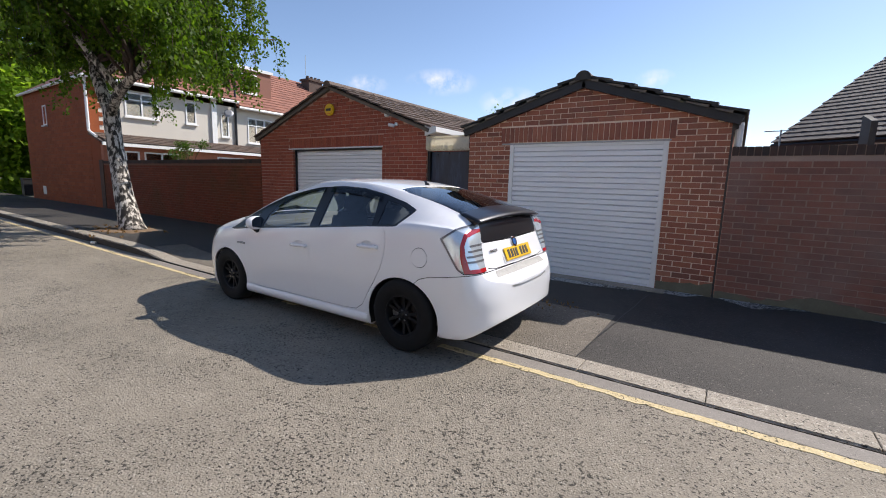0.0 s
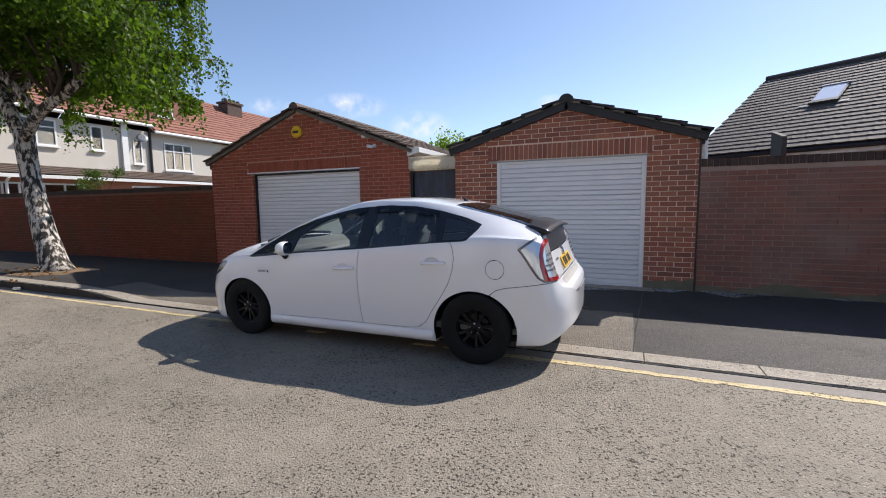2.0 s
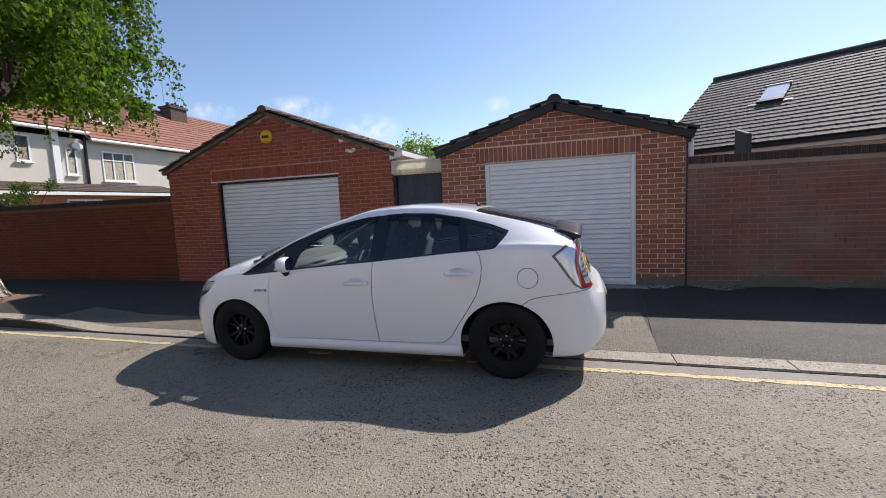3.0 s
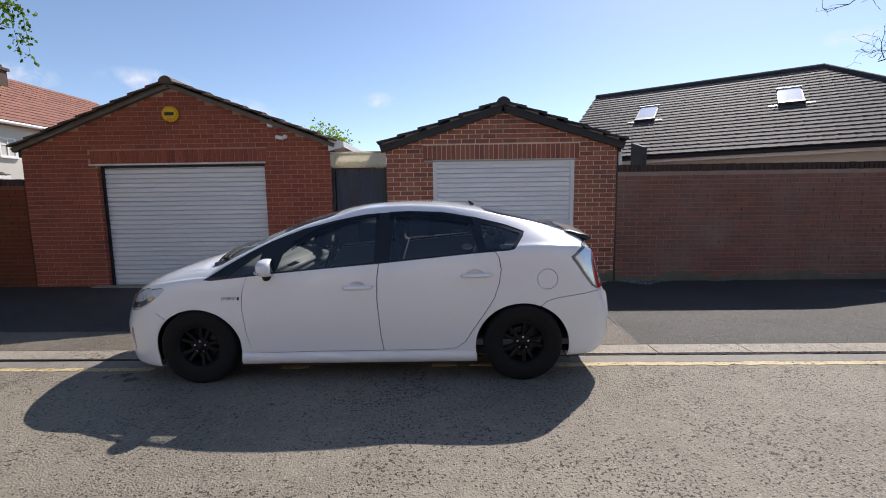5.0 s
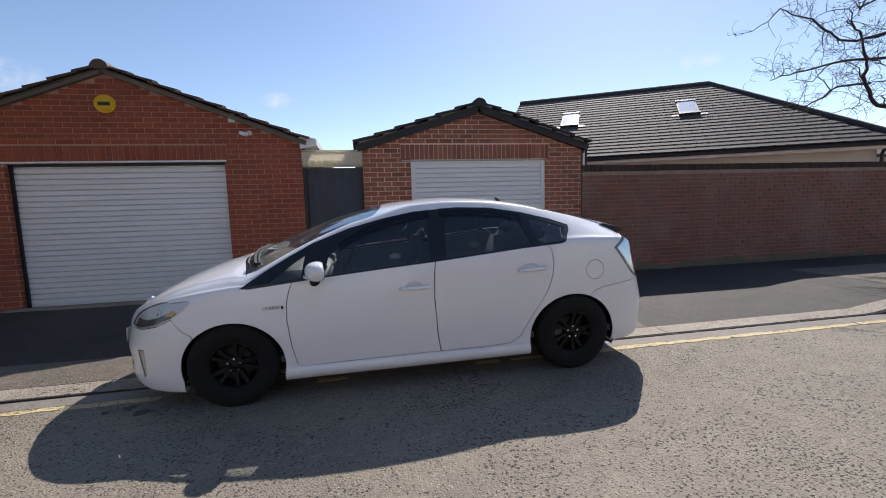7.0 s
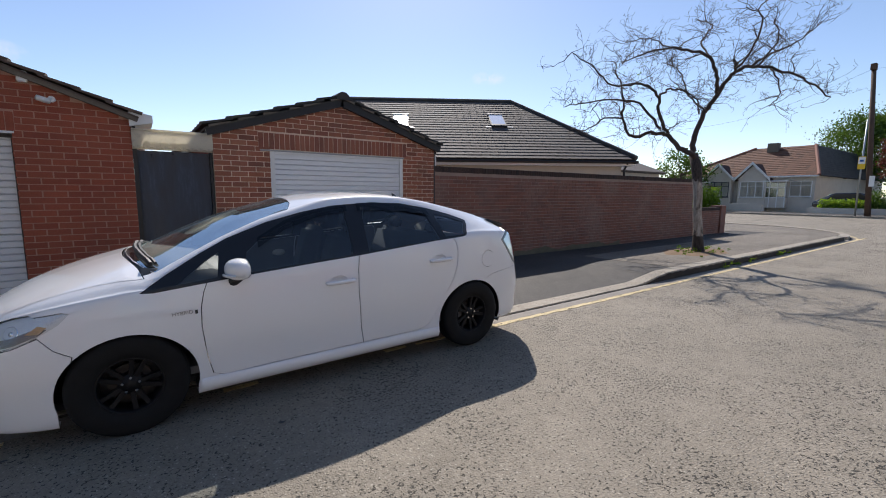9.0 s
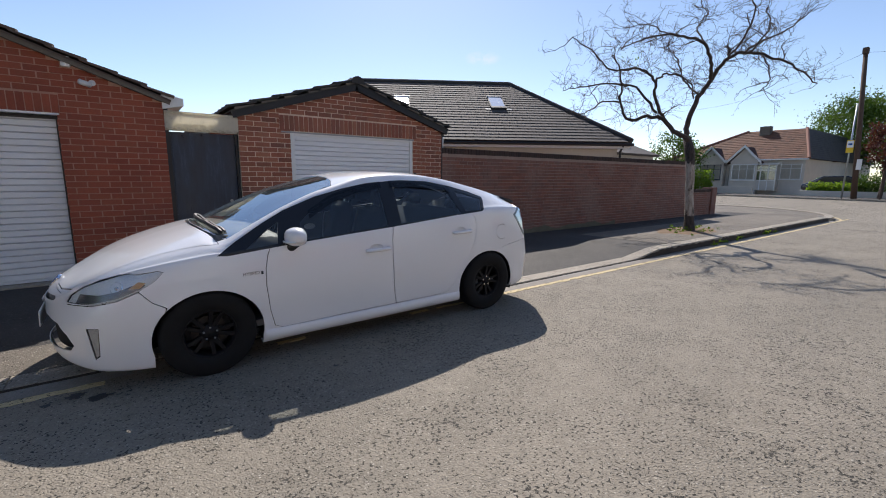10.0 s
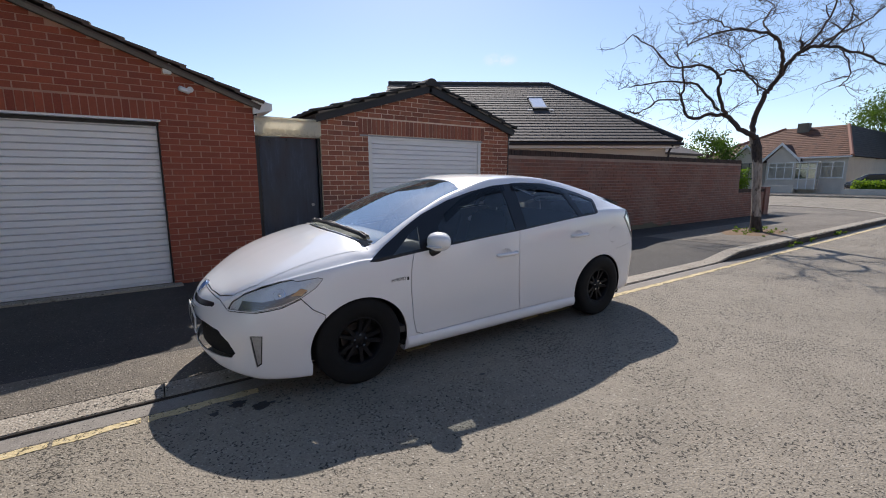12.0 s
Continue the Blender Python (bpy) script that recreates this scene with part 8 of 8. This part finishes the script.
part("sign_plate", box_bm(-0.09, -0.07, -0.23, 0.17, 3.15, 4.0, 0.01), YELLOW_BOX, sign, "yellow road sign")
part("sign_panel", box_bm(-0.1, -0.088, -0.20, 0.14, 3.5, 3.95, 0.005), WHITE_PAINT, sign, "white panel with a dark bar")
part("sign_bar", box_bm(-0.106, -0.099, -0.13, 0.07, 3.65, 3.78), BADGE_BLUE, sign)
stake = thing("tree_stake", "thin wooden stakes by a young tree", "stake", (35.4, 5.2, 0.1))
part("stake_post", tube_bm([(0, 0, -0.05), (0, 0, 1.9)], 0.05, 8), POLE_WOOD, stake)
part("stake_post", tube_bm([(0.1, -0.7, -0.05), (0.1, -0.7, 1.9)], 0.05, 8), POLE_WOOD, stake)

CAR_NAVY = plain("dark_blue_car_paint", (0.03, 0.035, 0.05), 0.2, vary=0.1, relief=0.0, coat=1.0)
far_car = thing("parked_car", "dark parked car seen beyond the shrubs across the street", "car", (41.3, 8.7, 0.3), turn=100)
bm = prism_bm([(-2.1, 0.25), (2.1, 0.25), (2.15, 0.7), (1.6, 0.85), (0.9, 1.38), (-0.8, 1.42), (-1.5, 0.95), (-2.1, 0.85)], "y", -0.85, 0.85)
bmesh.ops.bevel(bm, geom=list(bm.edges), offset=0.09, segments=3, affect="EDGES")
part("body", bm, CAR_NAVY, far_car, smooth=True)
part("side_window", prism_bm([(-1.2, 0.95), (1.25, 0.92), (0.8, 1.3), (-0.7, 1.33)], "y", -0.856, 0.856), CAR_BLACK, far_car)
part("windscreen", prism_bm([(0.98, 1.34), (1.58, 0.89), (1.62, 0.90), (1.02, 1.36)], "y", -0.66, 0.66), CLEAR_GLASS, far_car, "pale reflecting windscreen")
part("rear_screen", prism_bm([(-0.86, 1.40), (-1.47, 0.97), (-1.51, 0.98), (-0.90, 1.41)], "y", -0.66, 0.66), CLEAR_GLASS, far_car, "pale reflecting rear window")
for x in (-1.3, 1.3):
    for s in (-1, 1):
        part("wheel", lathe([(0.0, -0.1), (0.2, -0.1), (0.31, -0.08), (0.31, 0.08), (0.0, 0.1)], 20), TYRE, far_car, m=pose(x, s * 0.78, 0.31))

can = thing("drink_can", "crushed silver drink can lying at the kerb foot", "can", (-10.95, 3.30, fall(-10.95) + 0.045), turn=25)
bm = lathe([(0.0, -0.06), (0.024, -0.06), (0.032, -0.052), (0.032, 0.05), (0.026, 0.058), (0.0, 0.056)], 18)
for v in bm.verts:
    v.co.z *= 0.72 + 0.25 * abs(math.sin(26 * v.co.y))
part("can_body", bm, plain("crumpled_aluminium", (0.72, 0.73, 0.74), 0.3, 0.8, vary=0.2, scale=30, relief=0.2), can, smooth=True, m=pose(0, 0, 0, 0, 0, 90))
mast = thing("aerial_mast", "thin grey television aerial on a mast behind the wall", "aerial", (0.66, 13.4, 0.0))
part("pole", tube_bm([(0, 0, 0), (0, 0, 2.95)], 0.018, 6), STEEL, mast)
part("boom", tube_bm([(-0.32, 0.05, 2.93), (0.26, -0.05, 2.93)], 0.012, 5), STEEL, mast)
for q in (-0.28, -0.14, 0.0, 0.14, 0.24):
    part("element", tube_bm([(q, -0.16, 2.94), (q, 0.16, 2.94)], 0.006, 4), STEEL, mast)
litter = random.Random(12)
spots = [(-1.72 + litter.gauss(0, 0.16), 4.95 + litter.gauss(0, 0.12), footway_level(-1.7, 4.95) + 0.008) for _ in range(50)]
tagged(part("leaf_litter", leaves_mesh("leaf_litter", spots, 0.03, LEAF_DRY, np.random.default_rng(8), -0.1), None), "dry leaves and twigs scattered on the footway", "litter", kind="stuff")

bins = thing("wheelie_bin", "dark grey wheelie bin by the brick flank", "bin", (-33.0, 7.1, 0.02))
part("bin_body", prism_bm([(-0.24, 0.06), (0.24, 0.06), (0.29, 0.95), (-0.29, 0.95)], "y", -0.3, 0.3), CAR_PLASTIC, bins)
part("lid", box_bm(-0.31, 0.31, -0.33, 0.33, 0.951, 1.02, 0.02), CAR_PLASTIC, bins)
# green railing beyond the terrace
rail = thing("railing", "green steel railings beyond the terrace", "railing", (-34, 8.2, 0.0))
GREEN_STEEL = plain("green_painted_steel", (0.02, 0.11, 0.05), 0.5, relief=0.0)
for k in range(40):
    part("bar", box_bm(-k * 0.14 - 0.012, -k * 0.14 + 0.012, -0.012, 0.012, 0.0, 1.15), GREEN_STEEL, rail)
for z in (0.15, 1.05):
    part("rail_bar", box_bm(-5.6, 0.0, -0.02, 0.02, z, z + 0.05), GREEN_STEEL, rail)

# semi-detached houses on the near side, which the car's windows mirror; the row's left end is added unseen to darken
# them
for k, x in enumerate((-46.0, -39.95, -31.0, -24.95, -16.0, -9.95, -2.0, 4.05, 12.0)):
    h = far_bungalow((0, 0, 0), 1 if k % 2 else -1)
    h.matrix_basis = pose(x, -12.5, 2.75, 0, 0, -90)
    # Added lower storey, which lifts the house into the windows' reflection.
    part("lower_storey", box_bm(0.0, 8.5, -3.0, 3.0, -2.75, -0.402), BRICK_FLANK, h)
    part("lower_bay", box_bm(-0.75, 0.0, (1.55 if k % 2 else -1.55) - 1.15, (1.55 if k % 2 else -1.55) + 1.15, -2.75, -0.402), RENDER_CREAM, h)
    window(h, "window", 1.9, 1.3, pose(-0.75, 1.55 if k % 2 else -1.55, -1.4, 0, 0, -90), 2, 0.4, curtain=CURTAIN)
    h["group"] = "bungalows on the near side"
    h["label"] = "semi-detached house with red tiled roof and white gable"

# ---- far wisps of cloud ----
CLOUDS = ((-34.8, 12.6, 10, 3.6), (-44.4, 12.0, 6, 2.4), (-9.4, 12.6, 4.6, 2.2), (-26.0, 10.3, 9, 4.2), (41.2, 14.5, 5, 1.9))
def cloud_mat():
    m, nt, b = tree_of("thin_white_cloud")
    nt.nodes.remove(b)
    gen = nt.nodes.new("ShaderNodeTexCoord").outputs["Generated"]
    centred = add(nt, "ShaderNodeVectorMath", op="SUBTRACT")
    centred.inputs[1].default_value = (0.5, 0.5, 0.5)
    nt.links.new(gen, centred.inputs[0])
    dist = add(nt, "ShaderNodeVectorMath", op="LENGTH")
    nt.links.new(centred.outputs[0], dist.inputs[0])
    geo = nt.nodes.new("ShaderNodeNewGeometry").outputs["Position"]
    soft = ramp(nt, dist.outputs["Value"], ((0.12, grey(1.0)), (0.48, grey(0.0))))
    puff = ramp(nt, noise_tex(nt, geo, 0.035, 7.0, 0.6), ((0.40, grey(0.0)), (0.72, grey(0.85))))
    fac = mix(nt, 1.0, soft, puff, "MULTIPLY")
    e, t, x = nt.nodes.new("ShaderNodeEmission"), nt.nodes.new("ShaderNodeBsdfTransparent"), nt.nodes.new("ShaderNodeMixShader")
    e.inputs[0].default_value, e.inputs[1].default_value = (0.95, 0.96, 1.0, 1), 0.85
    nt.links.new(fac, x.inputs[0]), nt.links.new(t.outputs[0], x.inputs[1]), nt.links.new(e.outputs[0], x.inputs[2])
    nt.links.new(x.outputs[0], nt.nodes["Material Output"].inputs[0])
    return m


CLOUD = cloud_mat()
for bearing, height, wide, tall in CLOUDS:
    a, h = radians(bearing), radians(height)
    d = 800.0
    at = Vector((d * math.sin(a) * math.cos(h), d * math.cos(a) * math.cos(h), d * math.sin(h)))
    bm = bmesh.new()
    bmesh.ops.create_grid(bm, x_segments=1, y_segments=1, size=0.5)
    ob = part("cloud", bm, CLOUD)
    ob.matrix_basis = look(at, (0, 0, 0)) @ Matrix.Diagonal((d * radians(wide), d * radians(tall), 1, 1))
    tagged(ob, "thin white wisp of cloud in a blue sky", "cloud", kind="structure")
